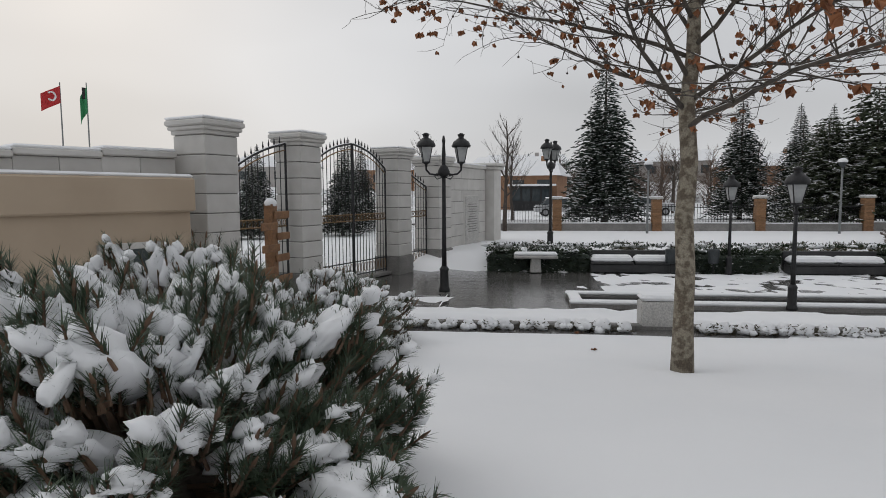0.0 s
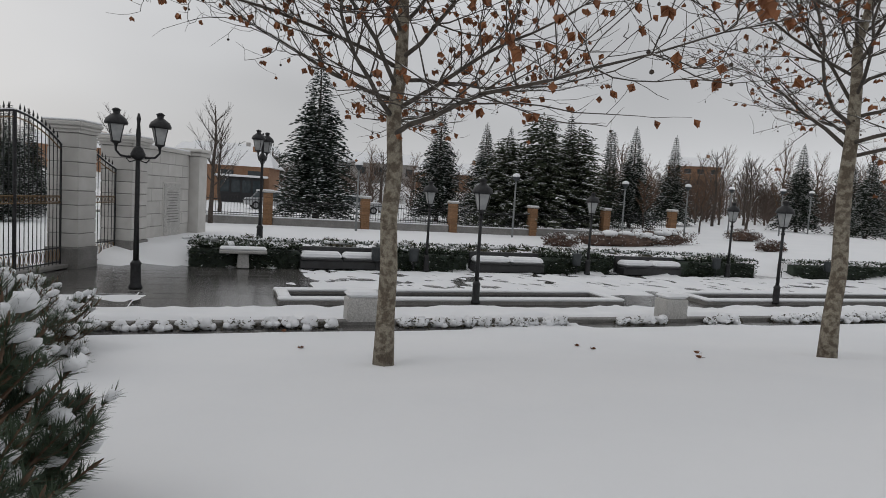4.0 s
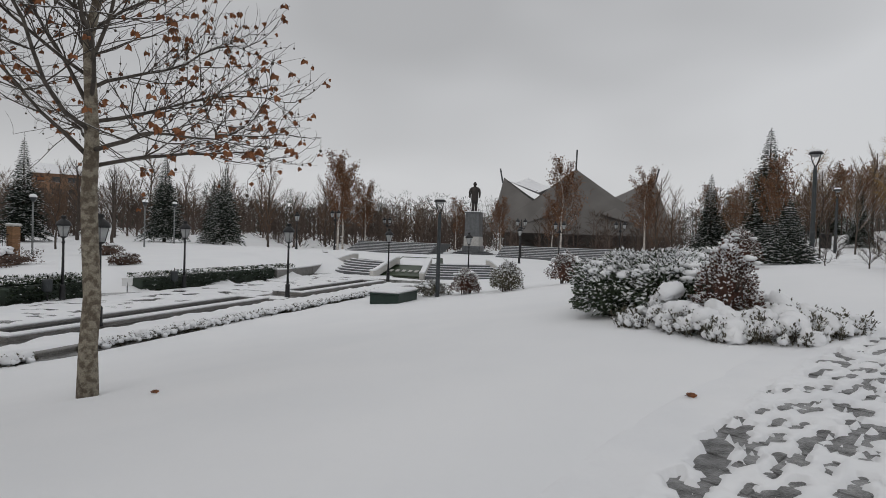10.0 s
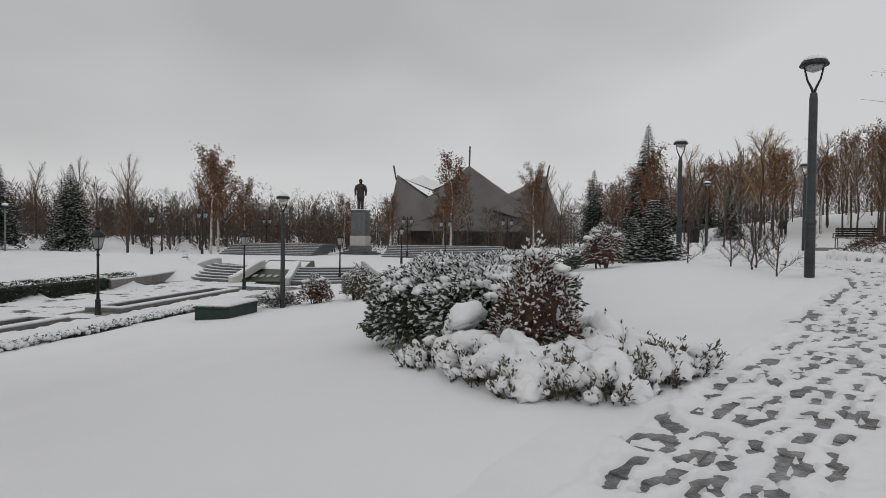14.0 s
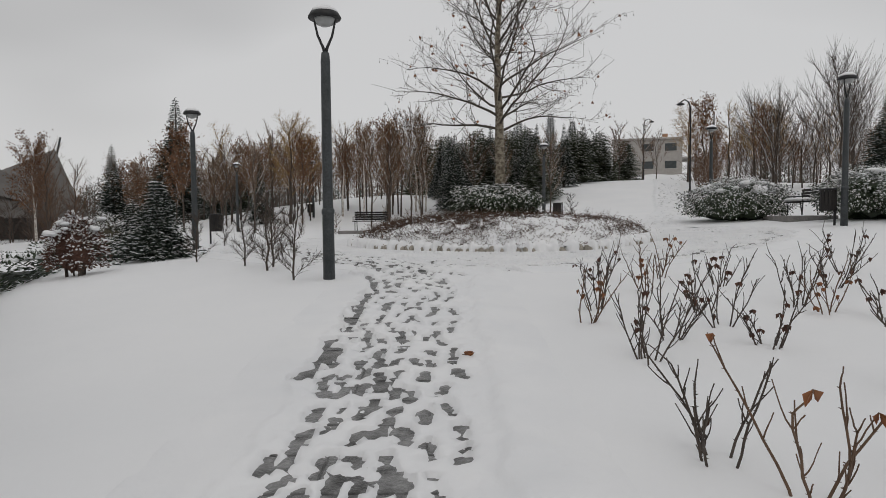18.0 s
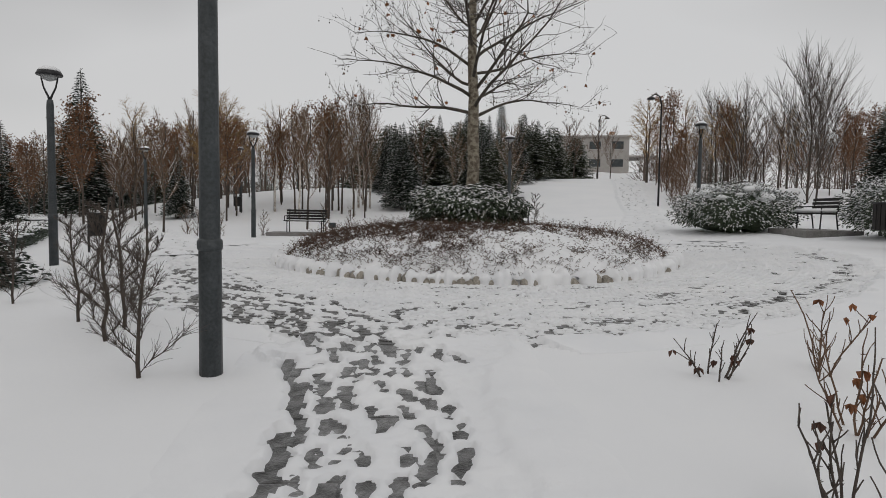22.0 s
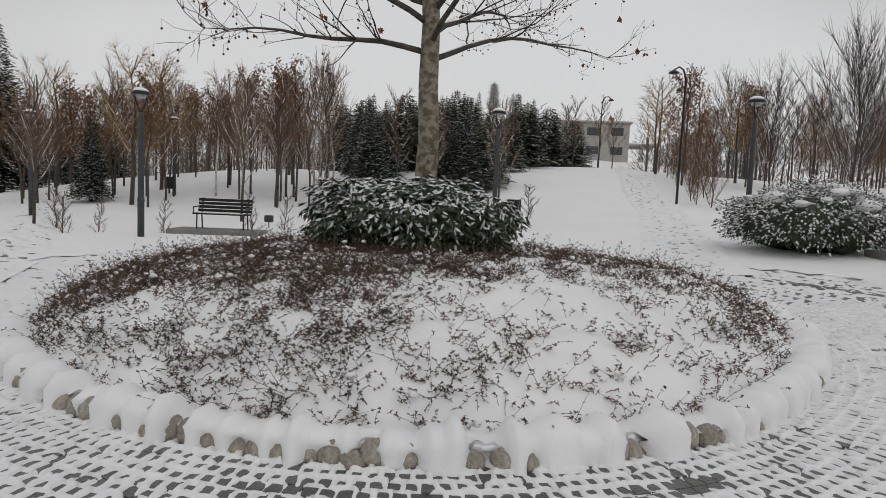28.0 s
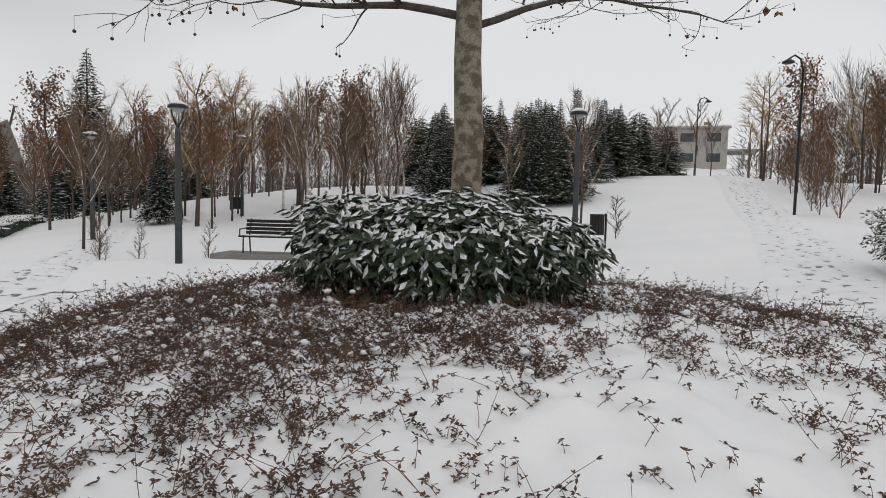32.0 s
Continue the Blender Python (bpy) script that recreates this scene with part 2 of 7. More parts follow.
# ---- mesh helpers ----
class Mesh:
    """Collects vertices and faces of one part."""

    def __init__(self):
        self.v, self.f = [], []

    def add(self, verts, faces):
        k = len(self.v)
        self.v.extend(verts)
        self.f.extend([tuple(i + k for i in face) for face in faces])
        return self

    def box(self, c, s, rz=0.0, ch=0.0, taper=1.0):
        """A box with centre c, size s, turned rz degrees, its edges cut by ch, its top scaled by taper."""
        ca, sa = math.cos(radians(rz)), math.sin(radians(rz))
        hx, hy, hz = s[0] / 2, s[1] / 2, s[2] / 2
        if ch <= 0:
            rings = [(-hz, 0.0, 0.0, 1.0), (hz, 0.0, 0.0, taper)]
        else:
            rings = [(-hz, ch, ch, 1.0), (-hz + ch, 0.0, ch, 1.0), (hz - ch, 0.0, ch, taper), (hz, ch, ch, taper)]
        verts, faces = [], []
        for z, inset, cut, k in rings:
            x, y = (hx - inset) * k, (hy - inset) * k
            if ch <= 0:
                loop = [(-x, -y), (x, -y), (x, y), (-x, y)]
            else:
                loop = [(-x + cut, -y), (x - cut, -y), (x, -y + cut), (x, y - cut), (x - cut, y), (-x + cut, y), (-x, y - cut), (-x, -y + cut)]
            verts += [(c[0] + a * ca - b * sa, c[1] + a * sa + b * ca, c[2] + z) for a, b in loop]
        n = len(verts) // len(rings)
        for r in range(len(rings) - 1):
            for i in range(n):
                j = (i + 1) % n
                faces.append((r * n + i, r * n + j, (r + 1) * n + j, (r + 1) * n + i))
        faces.append(tuple(range(n - 1, -1, -1)))
        faces.append(tuple(range((len(rings) - 1) * n, len(rings) * n)))
        return self.add(verts, faces)

    def lathe(self, profile, n=12, c=(0, 0, 0), sx=1.0, sy=1.0, turn=0.0):
        """A turned body from (radius, height) pairs."""
        verts, faces = [], []
        for r, z in profile:
            for i in range(n):
                a = 2 * math.pi * i / n + turn
                verts.append((c[0] + r * sx * math.cos(a), c[1] + r * sy * math.sin(a), c[2] + z))
        for k in range(len(profile) - 1):
            for i in range(n):
                j = (i + 1) % n
                faces.append((k * n + i, k * n + j, (k + 1) * n + j, (k + 1) * n + i))
        faces.append(tuple(range(n - 1, -1, -1)))
        faces.append(tuple(range((len(profile) - 1) * n, len(profile) * n)))
        return self.add(verts, faces)

    def tube(self, pts, rads, n=6):
        pts = [Vector(p) for p in pts]
        verts, faces = [], []
        side = None
        for i, p in enumerate(pts):
            d = (pts[min(i + 1, len(pts) - 1)] - pts[max(i - 1, 0)])
            d = d.normalized() if d.length > 1e-9 else Vector((0, 0, 1))
            if side is None:
                side = d.cross(Vector((0.31, 0.93, 0.2)) if abs(d.z) > 0.8 else Vector((0, 0, 1))).normalized()
            side = (side - d * side.dot(d)).normalized()
            up = d.cross(side)
            r = rads[i] if hasattr(rads, "__len__") else rads
            for k in range(n):
                a = 2 * math.pi * k / n
                verts.append(tuple(p + side * (r * math.cos(a)) + up * (r * math.sin(a))))
        for i in range(len(pts) - 1):
            for k in range(n):
                j = (k + 1) % n
                faces.append((i * n + k, i * n + j, (i + 1) * n + j, (i + 1) * n + k))
        faces.append(tuple(range(n - 1, -1, -1)))
        faces.append(tuple(range((len(pts) - 1) * n, len(pts) * n)))
        return self.add(verts, faces)

    def blob(self, c, r, rng, n=7, m=5, rough=0.15, flat=0.0):
        """A lumpy rounded body; r is (rx, ry, rz)."""
        verts, faces = [], []
        verts.append((c[0], c[1], c[2] - r[2] * (1 - flat)))
        for k in range(1, m):
            b = -math.pi / 2 + math.pi * k / m
            for i in range(n):
                a = 2 * math.pi * (i + 0.5 * (k % 2)) / n
                q = 1 + rng.uniform(-rough, rough)
                z = math.sin(b)
                z = z * (1 - flat) if z < 0 else z
                verts.append((c[0] + r[0] * q * math.cos(b) * math.cos(a), c[1] + r[1] * q * math.cos(b) * math.sin(a), c[2] + r[2] * q * z))
        verts.append((c[0], c[1], c[2] + r[2]))
        for i in range(n):
            j = (i + 1) % n
            faces.append((0, 1 + j, 1 + i))
            for k in range(m - 2):
                a, b = 1 + k * n, 1 + (k + 1) * n
                faces.append((a + i, a + j, b + j, b + i))
            a = 1 + (m - 2) * n
            faces.append((a + i, a + j, len(verts) - 1))
        return self.add(verts, faces)

    def leaf(self, p, d, w, l, fold=0.25, up=(0, 0, 1)):
        """A folded leaf of two faces from p along d."""
        p, d = Vector(p), Vector(d).normalized()
        side = d.cross(Vector(up))
        side = side.normalized() if side.length > 1e-4 else Vector((1, 0, 0))
        nrm = side.cross(d)
        mid, tip = p + d * (l * 0.5) + nrm * (w * fold * -0.6), p + d * l
        a, b = p + d * (l * 0.45) + side * (w / 2) + nrm * (w * fold), p + d * (l * 0.45) - side * (w / 2) + nrm * (w * fold)
        return self.add([tuple(p), tuple(a), tuple(tip), tuple(mid), tuple(b)], [(0, 3, 2, 1), (0, 4, 2, 3)])

    def data(self, name, material, smooth=False):
        me = bpy.data.meshes.new(name)
        me.from_pydata(self.v, [], self.f)
        me.materials.append(material)
        if smooth:
            me.polygons.foreach_set("use_smooth", [True] * len(me.polygons))
        me.update()
        return me


LOOSE = ("snow_load", "leaves", "crown", "needles", "foliage", "core_wood", "stem_cluster", "branches", "bud_cluster", "fruit", "snow_heap")


def part(name, mesh, material, parent=None, label="", smooth=False, at=None):
    """Links a mesh as one object under a thing or a part."""
    data = mesh if isinstance(mesh, bpy.types.Mesh) else mesh.data(name, material, smooth)
    ob = new(name, data)
    if at is not None:
        ob.matrix_basis = at
    if parent is not None:
        ob.parent = parent
    if label:
        ob["label"] = label
    if name in LOOSE:
        ob["kind"] = "stuff"
    return ob


def thing(name, label, category, at=None, group="", kind=""):
    """An empty that carries the parts of a thing."""
    ob = new(name)
    ob.empty_display_size = 0.1
    if at is not None:
        ob.matrix_basis = at
    return tagged(ob, label, category, group, kind)


# ---- the lie of the land ----
def sstep(a, b, v):
    u = min(1.0, max(0.0, (v - a) / (b - a)))
    return u * u * (3 - 2 * u)


def terrain(x, y):
    """Height of the snow: a rising path, a lawn that falls to the plaza, a wooded hill behind the round bed."""
    along = 0.066 * y if y < 9 else 0.594 + 0.02 * min(y - 9, 4) + 0.004 * max(0, min(y - 13, 14))
    along = max(along, -1.3)
    along += 2.9 * sstep(31, 58, y) * (1 - 0.8 * sstep(-4, -30, x)) * (1 - 0.25 * sstep(8, 40, x)) + 1.2 * sstep(60, 120, y)
    along += 0.065 * max(0, min(x - 3.5, 14)) * sstep(2, 14, y) + 0.45 * sstep(20, 34, y) * sstep(-2, 7, x)
    e = -9.6 - 0.633 * (y + 10.7)
    s0 = -0.5 - 0.3 * max(0, y - 4) + 0.35 * max(0, -8 - y)
    s = sstep(s0, min(e, s0 - 5), x)
    return along * (1 - s) - 1.55 * s


PLAZA = -1.5
L0, UU, VV = Vector((-11.3, -11.75)), Vector((-0.535, 0.845)), Vector((0.845, 0.535))
TURN_UV = math.degrees(math.atan2(0.845, -0.535))


def uv(u, v, z=PLAZA):
    """A place in the plaza: u along its axis, v across it towards the footpath."""
    p = L0 + UU * u + VV * v
    return Vector((p.x, p.y, z))


def to_uv(x, y):
    d = Vector((x, y)) - L0
    return d.dot(UU), d.dot(VV)

# ---- ground ----
RC, R_IN = Vector((1.58, 16.85)), 4.2


def r_out(a):
    """Radius of the road's outer edge, a little wider on the far side and where the footpath meets it."""
    return 7.5 + 0.25 * max(0.0, -math.cos(a)) + 0.65 * math.exp(-(((a % (2 * math.pi) - 4.5) / 0.42) ** 2))


def path_left(y):
    return -0.88 + 0.026 * y * y if y < 0 else -0.88 - 0.006 * y


def path_mid(y):
    return path_left(y) + 0.68


def land(x, y):
    """The snow sheet with its far parts: the lawn behind the hedge, the terrace by the statue, the horizon."""
    z = terrain(x, y)
    u, v = to_uv(x, y)
    edge_v = -6.6 - 0.9 * sstep(10, 16, u)
    if v < edge_v:
        k = sstep(edge_v, edge_v - 0.4, v)
        z = z * (1 - k) + k * (-1.08 + (0.03 * max(0.0, min(u - 12, 26)) - 0.62 * sstep(40, 50, u)) * (1 - sstep(-20, -40, v)) + 0.03 * max(0.0, min(u - 12, 50)) * sstep(-20, -40, v) + 0.006 * max(0, min(-v - 20, 60)))
    if u > 33 and v < 9:
        k = sstep(34, 37.5, u) * sstep(9, 3, v) * sstep(-22, -14, v)
        z = max(z, z * (1 - k) - 0.85 * k)
    for tx, ty in ((-5.0, -11.85), (-7.5, -5.85)):
        d = math.hypot(x - tx, y - ty)
        if d < 2:
            z += 0.035 * math.exp(-(((d - 0.75) / 0.3) ** 2)) - 0.05 * math.exp(-((d / 0.4) ** 2))
    d = math.hypot(x, y)
    z += 6.0 * sstep(160, 700, d)
    near = 1 - sstep(60, 120, d)
    z += near * (0.03 * noise.noise((x * 0.35, y * 0.35, 3.0)) + 0.012 * noise.noise((x * 1.3, y * 1.3, 7.0)))
    return z


def spaced(lo, hi, step, far, grow=1.16):
    out = list(np.arange(lo, hi + 1e-6, step))
    s, a = step, hi
    while a < far:
        s *= grow
        a += s
        out.append(a)
    s, a = step, lo
    while a > -far:
        s *= grow
        a -= s
        out.insert(0, a)
    return out


GX, GY = spaced(-13, 15, 0.4, 900), spaced(-15, 32, 0.4, 900)
gm = Mesh()
nx = len(GX)
gm.v = [(x, y, land(x, y)) for y in GY for x in GX]
for j in range(len(GY) - 1):
    for i in range(nx - 1):
        cx, cy = (GX[i] + GX[i + 1]) / 2, (GY[j] + GY[j + 1]) / 2
        if -11.3 < cy < 10.2 and abs(cx - path_mid(cy)) < (0.94 if cy < 7.8 else 1.02):
            continue
        r = math.hypot(cx - RC.x, cy - RC.y)
        if R_IN - 0.6 < r < r_out(math.atan2(cy - RC.y, cx - RC.x)) + 0.1:
            continue
        gm.f.append((j * nx + i, j * nx + i + 1, (j + 1) * nx + i + 1, (j + 1) * nx + i))
tagged(part("ground", gm, SNOW_CLEAN, smooth=True), "smooth fresh snow over lawns and hillside", "ground", kind="structure")

rng = random.Random(5)


def dents(P, prints):
    """Depth trodden into snow at the points P by footprints (x, y, angle, size)."""
    d = np.zeros(len(P))
    for x, y, a, k in prints:
        near = np.nonzero((abs(P[:, 0] - x) < 0.3) & (abs(P[:, 1] - y) < 0.3))[0]
        if not len(near):
            continue
        q = P[near] - (x, y)
        l, w = q[:, 0] * math.cos(a) + q[:, 1] * math.sin(a), -q[:, 0] * math.sin(a) + q[:, 1] * math.cos(a)
        wob = 0.26 * np.array([noise.noise((u * 17, v * 17, 8.0)) for u, v in P[near]])
        sole = wob + np.minimum(((l - 0.055) / 0.10) ** 2 + (w / 0.055) ** 2, ((l + 0.085) / 0.06) ** 2 + (w / 0.043) ** 2) / k**2
        e = np.clip((1.22 - sole) * 2.0, 0, 1)
        d[near] = np.maximum(d[near], e)
    return d


def fnoise(P, s, seed):
    return np.array([noise.noise((x * s, y * s, seed)) for x, y in P])


def track(points, width, step, spread=0.35):
    """Footprints along a line."""
    out = []
    for (x0, y0), (x1, y1) in zip(points[:-1], points[1:]):
        n = max(1, int(math.hypot(x1 - x0, y1 - y0) / step))
        a = math.atan2(y1 - y0, x1 - x0)
        for k in range(n):
            f = (k + rng.uniform(-0.3, 0.3)) / n
            s = rng.uniform(-width, width)
            out.append((x0 + (x1 - x0) * f - math.sin(a) * s, y0 + (y1 - y0) * f + math.cos(a) * s,
                        a + rng.uniform(-spread, spread) + (math.pi if rng.random() < 0.4 else 0), rng.uniform(0.78, 1.05)))
    return out


# the footpath: wet slabs under trodden snow
slab_path = Mesh()
ys = np.arange(-11.6, 9.9, 0.3)
for y in ys:
    m = path_mid(y)
    slab_path.v += [(m - 0.86, y, terrain(m, y) - 0.03), (m + 0.86, y, terrain(m, y) - 0.03)]
for k in range(len(ys) - 1):
    slab_path.f.append((2 * k, 2 * k + 1, 2 * k + 3, 2 * k + 2))
footpath = part("path", slab_path, SLUSH)
tagged(footpath, "wet dark stone slabs of a snowy footpath", "path", kind="structure")

PRINTS = []
for off in (-0.52, -0.38, -0.24, -0.1, 0.05, 0.2, 0.38):
    pts = [(path_mid(y) + off, y) for y in np.arange(-11, 9.6, 1.0)]
    PRINTS += track(pts, 0.08, 0.31, 0.28)
for off in (-0.45, -0.15, 0.15, 0.45):
    PRINTS += track([(-0.5 + off, 8.8), (-1.5 + off, 10.8), (-2.9 + off, 12.9), (-4.2 + off, 15.5), (-5.0 + off, 18.5)], 0.22, 0.26, 0.5)
PRINTS += track([(-0.9, 9.0), (-2.4, 10.0), (-4.0, 11.8)], 0.5, 0.14, 0.8)
PRINTS += track([(-0.3, 8.5), (-1.2, 10.6), (-2.6, 12.5), (-4.3, 15), (-5.4, 18)], 0.5, 0.20, 0.6)
PRINTS += track([(-0.3, 8.5), (-1.6, 10.4), (-3.4, 12.6), (-4.8, 16), (-5.4, 20)], 0.6, 0.24, 0.6)
PRINTS += track([(0.2, 8.5), (0.9, 10.0), (2.5, 10.4), (5.5, 11.6)], 0.7, 0.42, 0.8)
PRINTS += track([(-0.6, 8.0), (-0.2, 9.4), (0.4, 11.0)], 0.8, 0.16, 0.7)
PRINTS += track([(-2.0, 9.6), (-3.6, 11.2), (-5.0, 13.5), (-6.0, 17)], 0.5, 0.2, 0.6)
PRINTS += track([(-0.8, 9.0), (-2.4, 11.4), (-3.8, 13.6), (-4.9, 17), (-5.0, 20)], 0.35, 0.13, 0.6)
PRINTS += track([(-0.6, 9.0), (-2.0, 10.6), (-4.2, 13.2), (-5.6, 17), (-5.2, 20)], 0.8, 0.16, 0.7)
PRINTS += track([(0.6, 9.6), (3.5, 10.6), (6.0, 12.4), (8.0, 15.5), (8.6, 19)], 0.9, 0.4, 0.8)
cols, rows_y = np.arange(-1.28, 1.281, 0.032), np.arange(-11.6, 9.95, 0.032)
P = np.array([(path_mid(y) + c, y) for y in rows_y for c in cols])
W = np.tile(cols, len(rows_y))
flare = 0.38 * np.clip((P[:, 1] - 7.2) / 1.4, 0, 1) ** 2
inside = 0.72 + flare + 0.10 * fnoise(P, 1.7, 2.0) + 0.05 * fnoise(P, 6.0, 2.0) - abs(W)
lane = np.clip(inside / 0.09, 0, 1)
thin = fnoise(P, 2.2, 11.0) + 0.6 * fnoise(P, 7.0, 5.0)
h = 0.042 + 0.014 * fnoise(P, 11.0, 9.0) + 0.007 * fnoise(P, 27.0, 1.0)
h = h - lane * (0.008 + 0.020 * np.clip(thin, -0.3, 1) + 0.016 * np.clip(fnoise(P, 13.0, 55.0), -1, 1)) - 0.095 * dents(P, PRINTS) * np.clip(0.78 + 0.7 * fnoise(P, 3.0, 17.0) + 0.75 * fnoise(P, 19.0, 18.0), 0.15, 1) - 0.04 * lane * np.clip(fnoise(P, 17.0, 83.0) + 0.5 * fnoise(P, 1.2, 85.0) - 0.46, 0, 0.6)
out = np.clip((abs(W) - 0.80) / 0.4, 0, 1)
h = np.where(lane < 0.02, (0.022 + 0.035 * np.clip(fnoise(P, 3.5, 91.0) + 0.3, 0, 1) * (W > 0)) * (1 - out) + 0.004 * fnoise(P, 3.0, 4.0), h)
left_edge = (W < 0) & (inside > 0.0) & (inside < 0.17 + 0.14 * fnoise(P, 8.0, 25.0)) & (fnoise(P, 1.1, 21.0) + 0.7 * fnoise(P, 4.0, 23.0) > np.where(P[:, 1] < 0, 0.12, -0.04)) & ((P[:, 1] < 0) | (P[:, 1] > 3.4))
h = np.where(left_edge, h - 0.075, h)
h = np.where(abs(W) > 1.235, -0.012, h)
h = h - 0.10 * np.clip((P[:, 1] - 9.2 + 0.5 * fnoise(P, 2.0, 81.0)) / 0.6, 0, 1)
ps = Mesh()
ps.v = [(x, y, terrain(path_mid(y), y) * float(l) + land(x, y) * (1 - float(l)) - 0.03 * float(l) + float(z)) for (x, y), z, l in zip(P, h, lane)]
n = len(cols)
ps.f = [(j * n + i, j * n + i + 1, (j + 1) * n + i + 1, (j + 1) * n + i) for j in range(len(rows_y) - 1) for i in range(n - 1)]
tagged(part("path_snow", ps, SNOW, smooth=True), "trodden slushy snow with many footprints on the footpath", "snow", kind="structure")

# the ring road: small pavers under thin snow
base = Mesh()
for inner in (True, False):
    for k in range(120):
        a = 2 * math.pi * k / 120
        r = R_IN - 0.1 if inner else r_out(a) + 0.05
        x, y = RC.x + r * math.cos(a), RC.y + r * math.sin(a)
        base.v.append((x, y, terrain(x, y) - 0.036))
for k in range(120):
    base.f.append((k, (k + 1) % 120, 120 + (k + 1) % 120, 120 + k))
ring_road = part("ring_road", base, WET_PAVER)
tagged(ring_road, "wet grey block paving round the planted bed", "paving", kind="structure")


def road_snow(name, a0, a1, na, nr):
    """Thin snow on a sector of the ring road: it stays in the joints and melts on the blocks."""
    P, R, A, E = [], [], [], []
    for j in range(nr):
        for k in range(na):
            a = a0 + (a1 - a0) * k / (na - 1)
            ro = r_out(a) + 0.4
            r = R_IN - 0.15 + (ro - R_IN + 0.15) * j / (nr - 1)
            P.append((RC.x + r * math.cos(a), RC.y + r * math.sin(a)))
            R.append(r)
            A.append(a)
            E.append(ro - 0.4 - r)
    P, R, A, E = np.array(P), np.array(R), np.array(A), np.array(E)
    row = np.floor(R / 0.108)
    across, along_r = (R / 0.108) % 1, (A * 50.0 + 0.5 * (row % 2) + 0.13 * np.sin(row * 2.3)) % 1
    across = across + 0.16 * fnoise(P, 11.0, 71.0)
    cell = np.maximum(abs(across - 0.5) / 0.40, abs(along_r - 0.5) / 0.37) + 0.46 * fnoise(P, 7.0, 73.0) + 0.35 * fnoise(P, 22.0, 75.0)
    pits = np.clip((1.0 - cell) / 0.35, 0, 1)
    broad = fnoise(P, 0.5, 31.0)
    cover = 0.5 * broad + 0.5 * fnoise(P, 1.6, 33.0) + 0.5 * fnoise(P, 5.5, 35.0)
    side = np.clip((P[:, 0] - 0.5) / 3.0, -0.5, 1)
    wheel = np.exp(-(((E - 0.75 - 0.15 * np.sin(3 * A)) / 0.17) ** 2)) + 0.7 * np.exp(-(((R - R_IN - 0.42) / 0.10) ** 2)) + 0.5 * np.exp(-(((E - 2.0 - 0.1 * np.sin(5 * A)) / 0.13) ** 2))
    calm = np.exp(-(((P[:, 0] - 0.6) / 1.5) ** 2 + ((P[:, 1] - 11.5) / 0.8) ** 2))
    cover = cover - 0.10 + 0.16 * calm - 0.26 * side - 0.85 * wheel * (0.7 + 0.8 * fnoise(P, 1.2, 41.0))
    deep = np.clip(0.98 - 0.9 * cover, 0.55, 1.25)
    h = 0.021 + 0.008 * fnoise(P, 14.0, 43.0) + 0.005 * fnoise(P, 33.0, 45.0) - 0.044 * pits * deep - 0.045 * np.clip(-cover - 0.60, 0, 0.6)
    h -= 0.08 * dents(P, PRINTS) * np.clip(0.8 + 0.7 * fnoise(P, 3.0, 17.0) + 0.75 * fnoise(P, 19.0, 18.0), 0.2, 1)
    edge = np.clip((0.20 - 0.24 * fnoise(P, 1.1, 3.0) - 0.12 * fnoise(P, 4.0, 5.0) - E) / 0.12, 0, 1)
    mouth = (abs(P[:, 0] - path_mid(9) - 0.15) < 1.35 + 0.3 * fnoise(P, 1.5, 87.0)) & (P[:, 1] < 11)
    leave = ((P[:, 0] < -4) & (P[:, 1] > 17.5) & (P[:, 1] < 22)) | ((P[:, 0] > 6.4) & (P[:, 1] > 18.5))
    edge = np.where(mouth | leave, 0, edge)
    h = h * (1 - edge) + edge * (0.072 - 0.035 * np.clip(-E / 0.35, 0, 1))
    h = np.where(E < -0.37, np.where(mouth, -0.03, 0.0), h)
    m = Mesh()
    m.v = [(float(x), float(y), terrain(x, y) * (1 - float(e)) + land(x, y) * float(e) - 0.03 + float(z)) for (x, y), z, e in zip(P, h, edge)]
    m.f = [(j * na + i, j * na + i + 1, (j + 1) * na + i + 1, (j + 1) * na + i) for j in range(nr - 1) for i in range(na - 1)]
    return tagged(part(name, m, SNOW, smooth=True), "thin snow over block paving with wheel tracks and footprints", "snow", kind="structure")


road_snow("ring_road_snow", radians(-152), radians(-28), 760, 210)
road_snow("ring_road_snow_west", radians(-182), radians(-152), 130, 140)
road_snow("ring_road_snow_east", radians(-28), radians(2), 130, 140)
road_snow("ring_road_snow_far", radians(2), radians(178), 240, 60)



